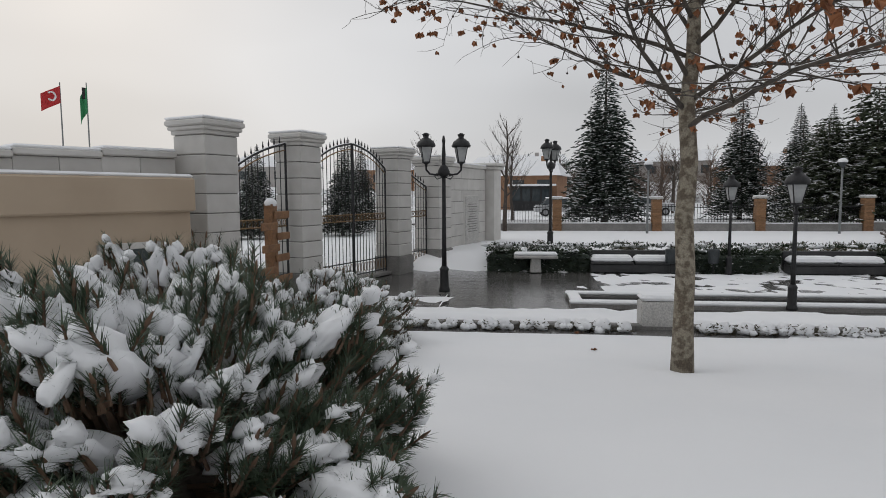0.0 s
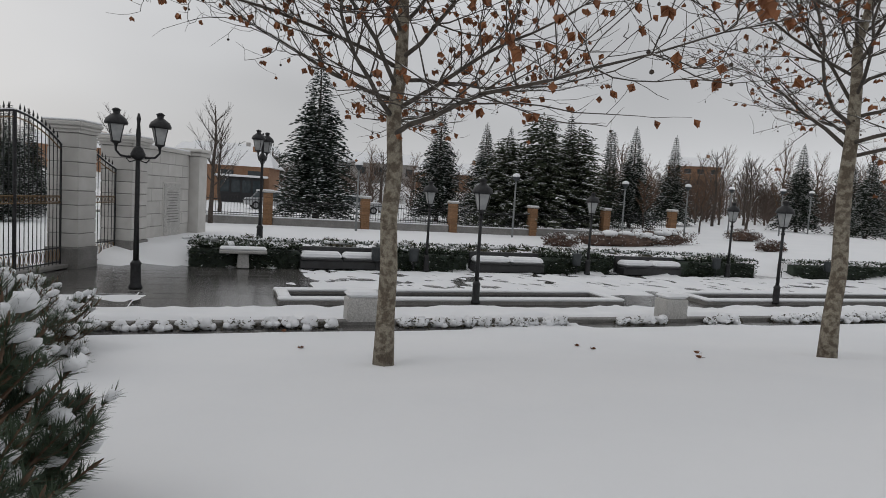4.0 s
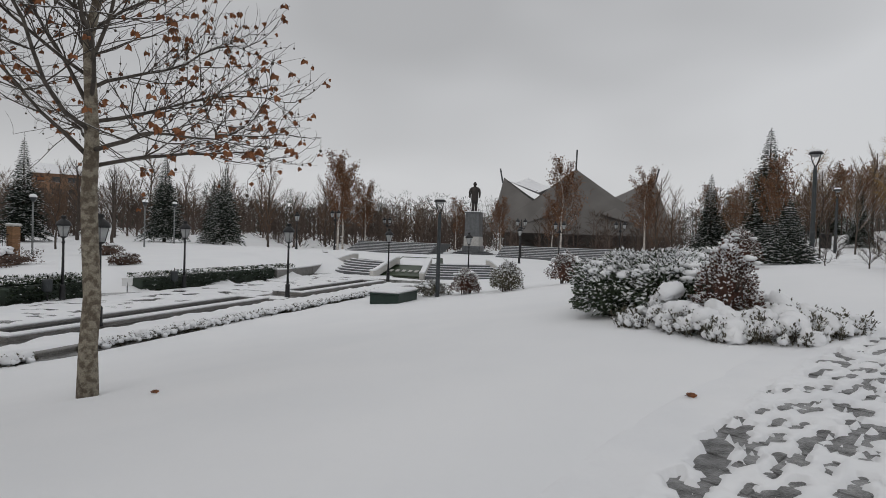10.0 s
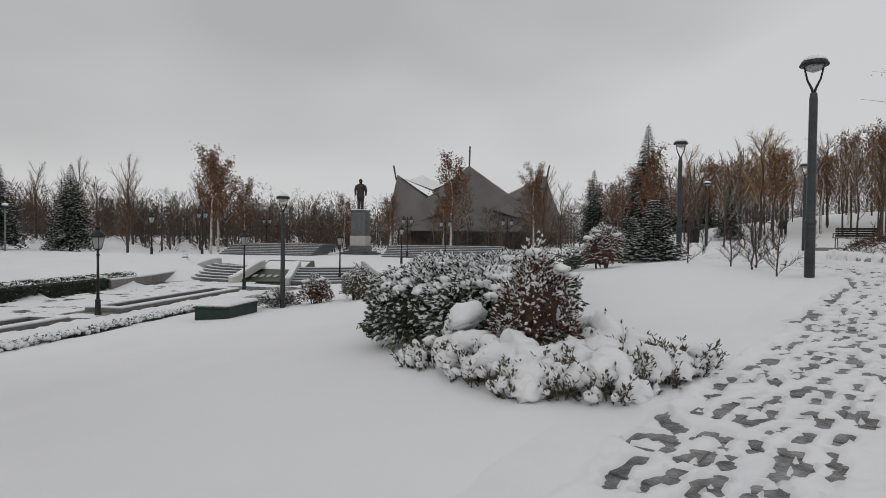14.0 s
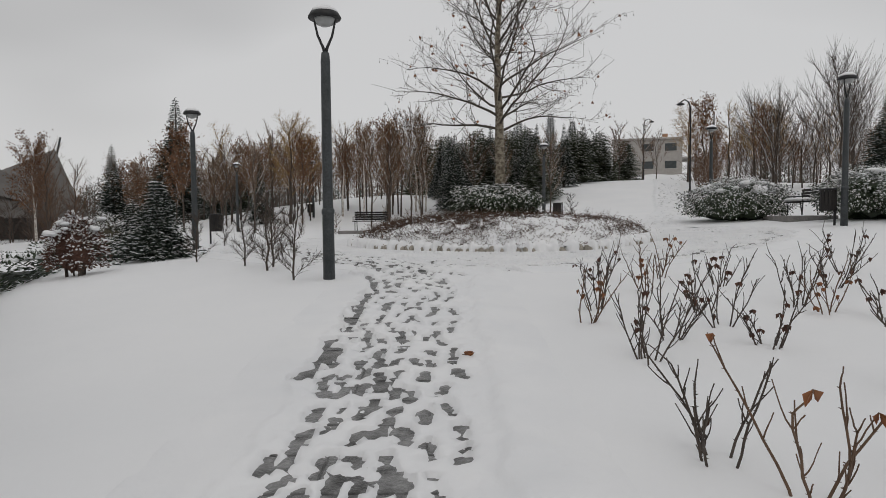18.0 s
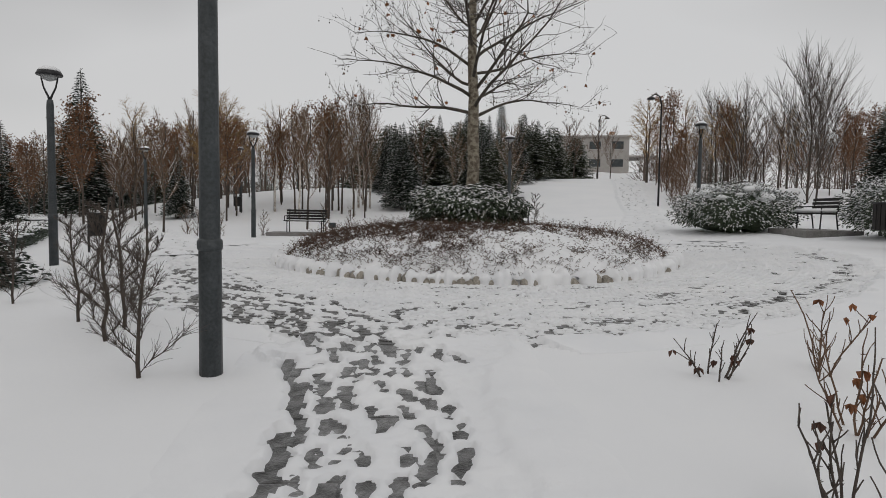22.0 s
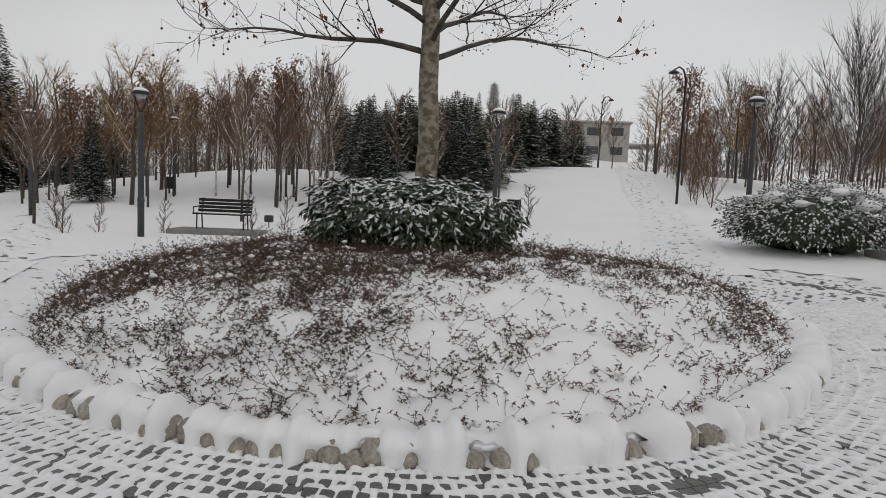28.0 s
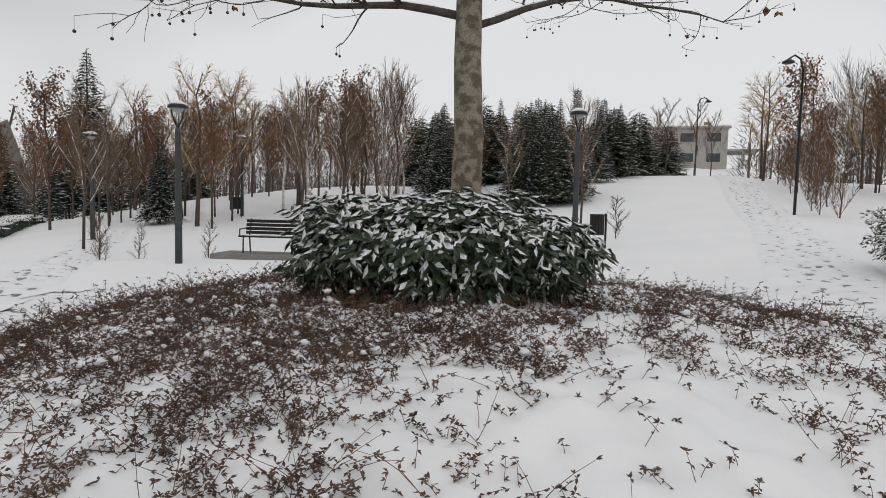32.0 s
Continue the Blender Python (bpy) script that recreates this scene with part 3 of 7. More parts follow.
def trodden(name, label, pts, half, prints, seed):
    """A path trodden through the snow: slush below, a broken snow cover above it."""
    pts = [Vector(p) for p in pts]
    line = []
    for a, b in zip(pts[:-1], pts[1:]):
        k = int((b - a).length / 0.06)
        line += [a.lerp(b, i / k) for i in range(k)]
    ws = np.arange(-half, half + 1e-6, 0.06)
    q, side = [], []
    for i, p in enumerate(line):
        d = (line[min(i + 12, len(line) - 1)] - line[max(i - 12, 0)]).normalized()
        q += [(p.x - d.y * w, p.y + d.x * w) for w in ws]
    q = np.array(q)
    w = np.tile(ws, len(line))
    marks = []
    for off in prints:
        marks += track([(p.x + off, p.y) for p in line[::12]], 0.22, 0.3, 0.5)
    rim = np.clip((half - 0.1 + 0.12 * fnoise(q, 1.4, seed) - abs(w)) / 0.2, 0, 1)
    run = np.repeat(np.arange(len(line)), len(ws)) * 0.06
    rim = rim * np.clip(run / 0.8, 0, 1) * np.clip((run[-1] - run) / 0.8, 0, 1)
    h = 0.03 + 0.012 * fnoise(q, 9.0, seed) - 0.045 * np.clip(fnoise(q, 1.8, seed + 3) + 0.7 * fnoise(q, 6.0, seed + 5), 0, 1) - 0.075 * dents(q, marks)
    lift = [0.012 + 0.06 * sstep(30, 42, y) for x, y in q]
    m, b = Mesh(), Mesh()
    m.v = [(float(x), float(y), land(x, y) + float(f * (z + l) - 0.02 * (1 - f))) for (x, y), z, f, l in zip(q, h, rim, lift)]
    n = len(ws)
    m.f = [(j * n + i, j * n + i + 1, (j + 1) * n + i + 1, (j + 1) * n + i) for j in range(len(line) - 1) for i in range(n - 1)]
    b.v = [(float(x), float(y), land(x, y) + float(f * l - 0.04 * (1 - f))) for (x, y), f, l in zip(q, rim, lift)]
    b.f = m.f
    tagged(part(name, b, SLUSH), "wet slushy ground of a trodden path", "path", kind="structure")
    return tagged(part(name + "_snow", m, SNOW, smooth=True), label, "snow", kind="structure")


trodden("hill_path", "snowy path with footprints climbing the hill", [(6.9, 20.0), (9.2, 25.5), (12.3, 33.0), (14.8, 41.0), (17.2, 48.0), (18.6, 53.0)], 1.15, (-0.5, 0.0, 0.45), 61.0)
trodden("side_path", "trodden snowy path leaving the round bed", [(-5.0, 18.0), (-6.2, 22.0), (-8.4, 27.0), (-10.9, 32.0), (-13.2, 37.0)], 0.9, (-0.5, -0.25, 0.0, 0.25, 0.45), 67.0)

# ---- plaza ----
pb = Mesh()
pb.box((*uv(10.5, -2.4, PLAZA - 0.14)[:2], PLAZA - 0.14), (49, 9.6, 0.2), TURN_UV)
pb.box((*uv(-14, -9, PLAZA - 0.14)[:2], PLAZA - 0.144), (16, 18, 0.2), TURN_UV)
plaza = tagged(part("pavement", pb, WET_STONE), "dark wet stone paving of the plaza by the gates", "paving", kind="structure")


def snow_sheet(name, label, u0, u1, v0, v1, z, amp, bare=0.0, step=0.16, seed=1.0, skip=None):
    """A snow cover on the plaza with bare spots where it is trodden."""
    us, vs = np.arange(u0, u1 + 1e-6, step), np.arange(v0, v1 + 1e-6, step)
    m, pts = Mesh(), []
    for u in us:
        for v in vs:
            pts.append(uv(u, v)[:2])
    pts = np.array(pts)
    hh = amp * (0.6 + 0.5 * fnoise(pts, 0.9, seed) + 0.4 * fnoise(pts, 3.3, seed + 5)) - bare * np.clip(fnoise(pts, 1.3, seed + 9) + 0.7 * fnoise(pts, 4.5, seed + 3) - 0.05, 0, 1)
    k = 0
    for iu, u in enumerate(us):
        for iv, v in enumerate(vs):
            rim = iu in (0, len(us) - 1) or iv in (0, len(vs) - 1)
            m.v.append((float(pts[k][0]), float(pts[k][1]), z + (-0.03 if rim else float(hh[k]))))
            k += 1
    n = len(vs)
    m.f = [(i * n + j, (i + 1) * n + j, (i + 1) * n + j + 1, i * n + j + 1) for i in range(len(us) - 1) for j in range(n - 1)]
    return tagged(part(name, m, SNOW, smooth=True), label, "snow", kind="structure")


snow_sheet("plaza_snow", "trodden snow on the plaza between benches and water channel", -3.4, 33, -5.75, -1.35, PLAZA - 0.042, 0.05, 0.17, 0.15, 3.0)
snow_sheet("verge_snow", "thick snow on the verge beside the water channel", -9.5, 27, 0.35, 1.78, PLAZA - 0.05, 0.13, 0.0, 0.16, 13.0)


def channel(u0, u1):
    """A sunken water channel with snow-capped stone kerbs."""
    th = thing("water_channel", "stone-edged water channel with snow on its kerbs", "channel", group="plaza water channels", kind="structure")
    mid, ln = (u0 + u1) / 2, u1 - u0
    for v in (-1.3, -0.12):
        part("kerb", Mesh().box((*uv(mid, v)[:2], PLAZA - 0.01), (ln + 0.3, 0.24, 0.12), TURN_UV, 0.02), STONE_BASE, th)
        part("snow_cap", Mesh().box((*uv(mid, v)[:2], PLAZA + 0.08), (ln + 0.32, 0.26, 0.07), TURN_UV, 0.025), SNOW, th, "soft snow cap")
    for u in (u0, u1):
        part("kerb", Mesh().box((*uv(u, -0.71)[:2], PLAZA - 0.008), (0.24, 0.96, 0.12), TURN_UV, 0.02), STONE_BASE, th)
        part("snow_cap", Mesh().box((*uv(u, -0.71)[:2], PLAZA + 0.082), (0.26, 0.95, 0.07), TURN_UV, 0.025), SNOW, th, "soft snow cap")
    part("water", Mesh().box((*uv(mid, -0.71)[:2], PLAZA - 0.012), (ln - 0.2, 0.92, 0.02), TURN_UV), WATER, th, "dark still water")


channel(-4.2, 3.9)
channel(6.8, 16.4)
channel(19.0, 27.0)

# kerb between verge and lawn, with round snow-capped plants
kb = Mesh()
kb.box((*uv(6, 1.86)[:2], PLAZA - 0.05), (31, 0.2, 0.18), TURN_UV, 0.02)
tagged(part("kerb", kb, STONE_BASE), "dark stone kerb between verge and lawn", "kerb", kind="structure")
rng = random.Random(8)
for k in range(93):
    u = -9 + k * 0.335 + rng.uniform(-0.06, 0.06)
    if abs(u + 3) < 0.45 or abs(u - 4) < 0.45 or (1.4 < u < 2.2) or (5.6 < u < 6.5):
        continue
    p = uv(u, 2.13 + rng.uniform(-0.05, 0.05))
    lush = u > 6.8
    r = rng.uniform(0.15, 0.24) if lush else rng.uniform(0.13, 0.18)
    th = thing("edging_plant", "bushy olive-brown edging plant under lumps of snow" if lush else "small round snow-capped edging plant by the kerb", "plant", pose(p.x, p.y, p.z - 0.05), "edging plants along the kerb")
    fol = Mesh()
    for _ in range(150 if lush else 70):
        a, b = rng.uniform(0, 6.28), rng.uniform(-0.1, 1.1)
        d = Vector((math.cos(a) * math.cos(b), math.sin(a) * math.cos(b), math.sin(b)))
        fol.leaf(d * r * rng.uniform(0.7, 1.0), d + Vector((rng.uniform(-0.4, 0.4), rng.uniform(-0.4, 0.4), -0.3)), 0.035, 0.075)
    part("foliage", fol, LEAF_OLIVE, th)
    sn = Mesh().blob((0, 0, r * 0.5), (r * 0.86, r * 0.86, r * (0.6 if lush else 0.8)), rng, 11, 7, 0.2, 0.4)
    for _ in range(9 if lush else 3):
        a = rng.uniform(0, 6.28)
        q = rng.uniform(0.04, 0.09)
        sn.blob((r * 0.8 * math.cos(a), r * 0.8 * math.sin(a), r * rng.uniform(0.2, 0.8)), (q * 1.2, q, q * 0.8), rng, 7, 5, 0.2)
    part("snow_load", sn, SNOW, th, smooth=True)
for u in (-3.0, 4.0):
    p = uv(u, 1.75)
    th = thing("concrete_block", "pale concrete block with a snow cap by the kerb", "block", pose(p.x, p.y, PLAZA, 0, 0, TURN_UV), "concrete blocks along the kerb")
    part("body", Mesh().box((0, 0, 0.22), (0.6, 0.42, 0.46), 0, 0.03), MARBLE, th)
    part("snow_cap", Mesh().box((0, 0, 0.51), (0.62, 0.42, 0.10), 0, 0.045), SNOW, th, smooth=False)

# ---- lamps ----
def lantern(parent, c, s=1.0):
    """A four-sided street lantern with a domed cap, on c."""
    x, y, z = c
    body = part("lantern", Mesh().lathe([(0.10 * s, 0), (0.105 * s, 0.02), (0.19 * s, 0.36 * s), (0.18 * s, 0.37 * s)], 4, (x, y, z), turn=0.785), GLASS, parent, "frosted lantern glass")
    bars = Mesh()
    for k in range(4):
        a = 0.785 + k * math.pi / 2
        bars.tube([(x + 0.105 * s * math.cos(a), y + 0.105 * s * math.sin(a), z), (x + 0.195 * s * math.cos(a), y + 0.195 * s * math.sin(a), z + 0.38 * s)], 0.012 * s, 4)
    part("lantern_frame", bars, IRON, body)
    part("lantern_cap", Mesh().lathe([(0.23 * s, 0.37 * s), (0.24 * s, 0.41 * s), (0.20 * s, 0.50 * s), (0.10 * s, 0.58 * s), (0.065 * s, 0.60 * s), (0.08 * s, 0.66 * s), (0.10 * s, 0.68 * s), (0.03 * s, 0.72 * s)], 12, (x, y, z), turn=0.26), IRON, body, "black domed cap", True)
    part("lantern_foot", Mesh().lathe([(0.03 * s, -0.10 * s), (0.04 * s, -0.05 * s), (0.11 * s, -0.01 * s), (0.11 * s, 0.01)], 10, (x, y, z)), IRON, body, smooth=True)


def lantern_post(h=2.85):
    th = thing("street_lamp", "black cast-iron lamp post with one glazed lantern on the plaza", "lamp", group="single lanterns of the plaza")
    part("base", Mesh().lathe([(0.11, 0), (0.11, 0.05), (0.09, 0.10), (0.085, 0.42), (0.095, 0.46), (0.06, 0.52)], 10), IRON, th, smooth=True)
    part("pole", Mesh().lathe([(0.05, 0.45), (0.042, 1.2), (0.036, h - 0.82)], 10), IRON, th, smooth=True)
    part("collar", Mesh().lathe([(0.04, h - 0.95), (0.06, h - 0.91), (0.04, h - 0.87)], 10), IRON, th, smooth=True)
    lantern(th, (0, 0, h - 0.72))
    return th


def double_post(h=3.72):
    th = thing("street_lamp", "tall black lamp post with two ornate lanterns", "lamp", group="double lanterns")
    part("base", Mesh().lathe([(0.14, 0), (0.14, 0.06), (0.11, 0.12), (0.10, 0.5), (0.12, 0.55), (0.07, 0.62)], 12), IRON, th, smooth=True)
    part("pole", Mesh().lathe([(0.06, 0.6), (0.05, 1.5), (0.043, h - 0.5), (0.05, h - 0.45), (0.03, h - 0.2), (0.045, h - 0.12), (0.02, h)], 12), IRON, th, smooth=True)
    part("boss", Mesh().lathe([(0.05, h - 0.98), (0.13, h - 0.92), (0.15, h - 0.85), (0.10, h - 0.74), (0.05, h - 0.68)], 12), IRON, th, smooth=True)
    for s in (-1, 1):
        arm = Mesh().tube([(0, 0, h - 0.80), (0.16 * s, 0, h - 0.92), (0.33 * s, 0, h - 0.90), (0.42 * s, 0, h - 0.80), (0.42 * s, 0, h - 0.70)], [0.03, 0.028, 0.026, 0.024, 0.03], 6)
        arm.tube([(0.05 * s, 0, h - 0.98), (0.16 * s, 0, h - 1.02), (0.22 * s, 0, h - 0.95), (0.17 * s, 0, h - 0.89), (0.13 * s, 0, h - 0.94)], 0.014, 5)
        part("arm", arm, IRON, th, smooth=True)
        lantern(th, (0.42 * s, 0, h - 0.62), 0.95)
    return th


def park_lamp(h=3.82):
    """A grey pole with a forked bracket and a flat dome."""
    th = thing("park_lamp", "dark grey park lamp with a forked bracket and flat dome", "lamp", group="park lamps")
    hp = h - 0.62
    part("pole", Mesh().lathe([(0.085, -0.2), (0.082, 0.9), (0.075, 0.98), (0.066, hp - 0.1), (0.055, hp), (0.03, hp + 0.02)], 14), GREY_METAL, th, smooth=True)
    part("collar", Mesh().lathe([(0.083, 0.92), (0.092, 0.94), (0.092, 0.99), (0.078, 1.01)], 14), GREY_METAL, th, smooth=True)
    for s in (-1, 1):
        part("bracket", Mesh().tube([(0, 0, hp - 0.02), (0.03 * s, 0, hp + 0.08), (0.10 * s, 0, hp + 0.24), (0.135 * s, 0, hp + 0.40), (0.14 * s, 0, hp + 0.50)], [0.028, 0.022, 0.018, 0.016, 0.016], 6), IRON, th, smooth=True)
    part("lens", Mesh().lathe([(0.05, hp + 0.37), (0.12, hp + 0.40), (0.16, hp + 0.49)], 14), GLASS, th, "clear lamp lens", True)
    dome = part("dome", Mesh().lathe([(0.225, hp + 0.47), (0.235, hp + 0.49), (0.20, hp + 0.55), (0.12, hp + 0.60), (0.0, hp + 0.62)], 18), IRON, th, "flat black dome", True)
    part("snow_cap", Mesh().lathe([(0.20, hp + 0.553), (0.17, hp + 0.60), (0.09, hp + 0.645), (0.0, hp + 0.66)], 14), SNOW, dome, smooth=True)
    return th


def dome_lamp(h=3.3):
    th = thing("park_lamp", "grey lamp post with a round head under a snow dome", "lamp", group="round-headed lamps")
    part("pole", Mesh().lathe([(0.06, -0.2), (0.05, 1.0), (0.042, h - 0.25)], 10), GREY_LIGHT, th, smooth=True)
    part("head", Mesh().lathe([(0.05, h - 0.3), (0.16, h - 0.14), (0.19, h - 0.04), (0.17, h)], 12), GREY_METAL, th, smooth=True)
    part("snow_cap", Mesh().lathe([(0.205, h - 0.04), (0.21, h + 0.03), (0.15, h + 0.12), (0.0, h + 0.17)], 12), SNOW, th, "rounded snow cap", True)
    return th


def place(th, spots, make):
    """Puts the thing on the first spot and copies on the others; a spot is (x, y, z, turn)."""
    for k, (x, y, z, a) in enumerate(spots):
        m = pose(x, y, z, 0, 0, a)
        if k == 0:
            th.matrix_basis = m
        else:
            copy_thing(th, m)


spots = []
for u in (0, 9, 17.7, 27.6):
    p = uv(u, 0.02)
    spots.append((p.x, p.y, PLAZA, TURN_UV))
for u in (0.6, 6.5, 12.7, 18.5):
    p = uv(u, -5.55)
    spots.append((p.x, p.y, PLAZA, TURN_UV))
for u, v in ((38, -12), (44, 4), (33, 3)):
    p = uv(u, v)
    spots.append((p.x, p.y, land(p.x, p.y), TURN_UV))
place(lantern_post(), spots, None)
dl = [(-8.87, -18.73, PLAZA, -42)]
for u, v in ((-4.3, -9.0), (46, -13), (52, 6), (57, 11), (60, -14), (55, 2)):
    p = uv(u, v)
    dl.append((p.x, p.y, land(p.x, p.y), 10))
place(double_post(), dl, None)
pl = [(-1.58, 8.0), (-6.85, 16.0), (-5.22, 26.13), (10.15, 15.0), (11.2, 25.6), (4.5, 28.1), (-17.0, 7.65), (-11.6, 33.0), (-9.2, 41.0)]
place(park_lamp(), [(x, y, land(x, y), 8 + 7 * k) for k, (x, y) in enumerate(pl)], None)
dm = [(-26.5, -20.5), (-31.0, -13.2), (-36.2, -7.2), (-40.5, -3.0), (-44.5, 0.5), (-47, 4.5), (-38, -10), (-52, 8)]
place(dome_lamp(), [(x, y, land(x, y), 0) for x, y in dm], None)
# thin hooked lamps on the hill
hook = thing("hooked_lamp", "thin dark lamp post with a hooked arm", "lamp", group="hooked lamps")
part("pole", Mesh().tube([(0, 0, -0.2), (0, 0, 3), (0, 0, 5.6), (-0.15, 0, 6.0), (-0.45, 0, 6.12), (-0.75, 0, 5.95)], [0.06, 0.05, 0.045, 0.04, 0.035, 0.03], 8), IRON, hook, smooth=True)
part("head", Mesh().lathe([(0.05, 5.95), (0.22, 5.85), (0.24, 5.8), (0.1, 5.76)], 10, (-0.75, 0, 0)), IRON, hook, smooth=True)
place(hook, [(22.0, 51.0, land(22, 51), 0), (19.0, 60.0, land(19, 60), 180), (14.5, 36.5, land(14.5, 36.5), 20)], None)

# ---- trees and bushes ----
def bend(rng, p, d, length, n, rise, wild):
    """Points of a branch from p along d that curves upwards by rise."""
    p, d = Vector(p), Vector(d).normalized()
    out, step = [p.copy()], length / n
    for _ in range(n):
        d = (d + Vector((rng.uniform(-wild, wild), rng.uniform(-wild, wild), rise + rng.uniform(-wild, wild) * 0.6))).normalized()
        p = p + d * step
        out.append(p.copy())
    return out


def taper(r0, r1, n):
    return [r0 + (r1 - r0) * k / (n - 1) for k in range(n)]


def plane_tree(name, label, at, seed, H, r0, fork, spread, leaves, balls, n_limbs=15, lean=0.0, rise=(8, 40), narrow=0.62, twiggy=1.0):
    rng = random.Random(seed)
    th = thing(name, label, "tree", at, "plane trees")
    pts = [Vector((0, 0, -0.15))]
    n = 12
    for k in range(1, n + 1):
        z = H * k / n
        pts.append(Vector((lean * z + rng.uniform(-0.03, 0.03) * (1 + z * 0.25), rng.uniform(-0.03, 0.03) * (1 + z * 0.25), z)))
    rads = [r0 * 1.18] + [max(0.018, r0 * (1 - 0.22 * min(1, k * H / n / fork)) * (1 - 0.9 * max(0, (k * H / n - fork) / (H - fork)))) for k in range(1, n + 1)]
    part("trunk", Mesh().tube(pts, rads, 14), BARK_PLANE, th, "mottled grey and beige bark", True)
    crown, snow, fol, seeds = Mesh(), Mesh(), Mesh(), Mesh()
    ends = []

    def at_height(z):
        f = min(n - 0.001, max(0, z / H * n))
        k = int(f)
        return pts[k].lerp(pts[min(k + 1, n)], f - k)

    for i in range(n_limbs):
        f = i / max(1, n_limbs - 1)
        z = fork + (H * 0.88 - fork) * f ** 1.15
        a = i * 2.4 + rng.uniform(-0.4, 0.4)
        el = radians(rise[0] + rise[1] * f + rng.uniform(-17, 17))
        ln = spread * (1.0 - narrow * f) * rng.uniform(0.75, 1.18)
        limb = bend(rng, at_height(z), (math.cos(a) * math.cos(el), math.sin(a) * math.cos(el), math.sin(el)), ln, 9, 0.03 - 0.045 * (1 - f), 0.27)
        rr = taper(max(0.014, r0 * (0.27 - 0.13 * f)), 0.005, 10)
        crown.tube(limb, rr, 6)
        snow.tube([p + Vector((0, 0, r * 0.72)) for p, r in zip(limb[1:], rr[1:])], [max(0.003, r * 0.5) for r in rr[1:]], 4)
        for k in range(2, 10):
            for s in (-1, 1, -1, 1):
                if rng.random() < 1 - 0.85 * twiggy:
                    continue
                d = (limb[min(k + 1, 9)] - limb[k - 1]).normalized()
                side = d.cross(Vector((0, 0, 1))).normalized() * s
                sub = bend(rng, limb[k], d * 0.55 + side * rng.uniform(0.4, 1.1) + Vector((0, 0, rng.uniform(-0.5, 0.75))), ln * rng.uniform(0.24, 0.50) * (1.15 - 0.06 * k), 6, 0.05, 0.32)
                crown.tube(sub, taper(max(0.006, rr[k] * 0.45), 0.0035, 7), 4)
                snow.tube([p + Vector((0, 0, 0.006)) for p in sub[:4]], 0.004, 3)
                for q in range(1, 7):
                    if rng.random() < 1 - 0.95 * twiggy:
                        continue
                    d2 = (sub[q] - sub[q - 1]).normalized()
                    tw = bend(rng, sub[q], d2 + Vector((rng.uniform(-1, 1), rng.uniform(-1, 1), rng.uniform(-0.6, 0.9))), rng.uniform(0.2, 0.5), 3, 0.08, 0.4)
                    crown.tube(tw, [0.0036, 0.0032, 0.0028, 0.002], 3)
                    ends.append(tw[-1])
                    if rng.random() < 0.5:
                        ends.append(tw[1])
    rng.shuffle(ends)
    for p in ends[:leaves]:
        for _ in range(rng.choice((1, 1, 2))):
            a = rng.uniform(0, 6.28)
            q = p + Vector((rng.uniform(-0.03, 0.03), rng.uniform(-0.03, 0.03), -0.02))
            d = (math.cos(a) * 0.5, math.sin(a) * 0.5, -1)
            w = rng.uniform(0.05, 0.092)
            fol.leaf(q, d, w, w * rng.uniform(1.0, 1.4), 0.45, (math.sin(a), math.cos(a), 0.3))
            fol.leaf(q + Vector((0.01, 0, -0.02)), (math.sin(a) * 0.7, math.cos(a) * 0.7, -0.7), w * 0.7, w, 0.4, (1, 0.2, 0.1))
    for p in ends[leaves:leaves + balls]:
        l = rng.uniform(0.05, 0.12)
        seeds.tube([p, p + Vector((0, 0, -l))], 0.0018, 3)
        seeds.blob((p.x, p.y, p.z - l - 0.014), (0.016, 0.016, 0.016), rng, 6, 4, 0.05)
    part("crown", crown, BARK_LIMB, th, "bare spreading branches", True)
    part("snow_load", snow, SNOW, th, "thin snow along the branches")
    if leaves:
        part("leaves", fol, LEAF_BROWN, th, "a few withered brown leaves")
    if balls:
        part("fruit", seeds, SEED, th, "hanging dark seed balls")
    return th


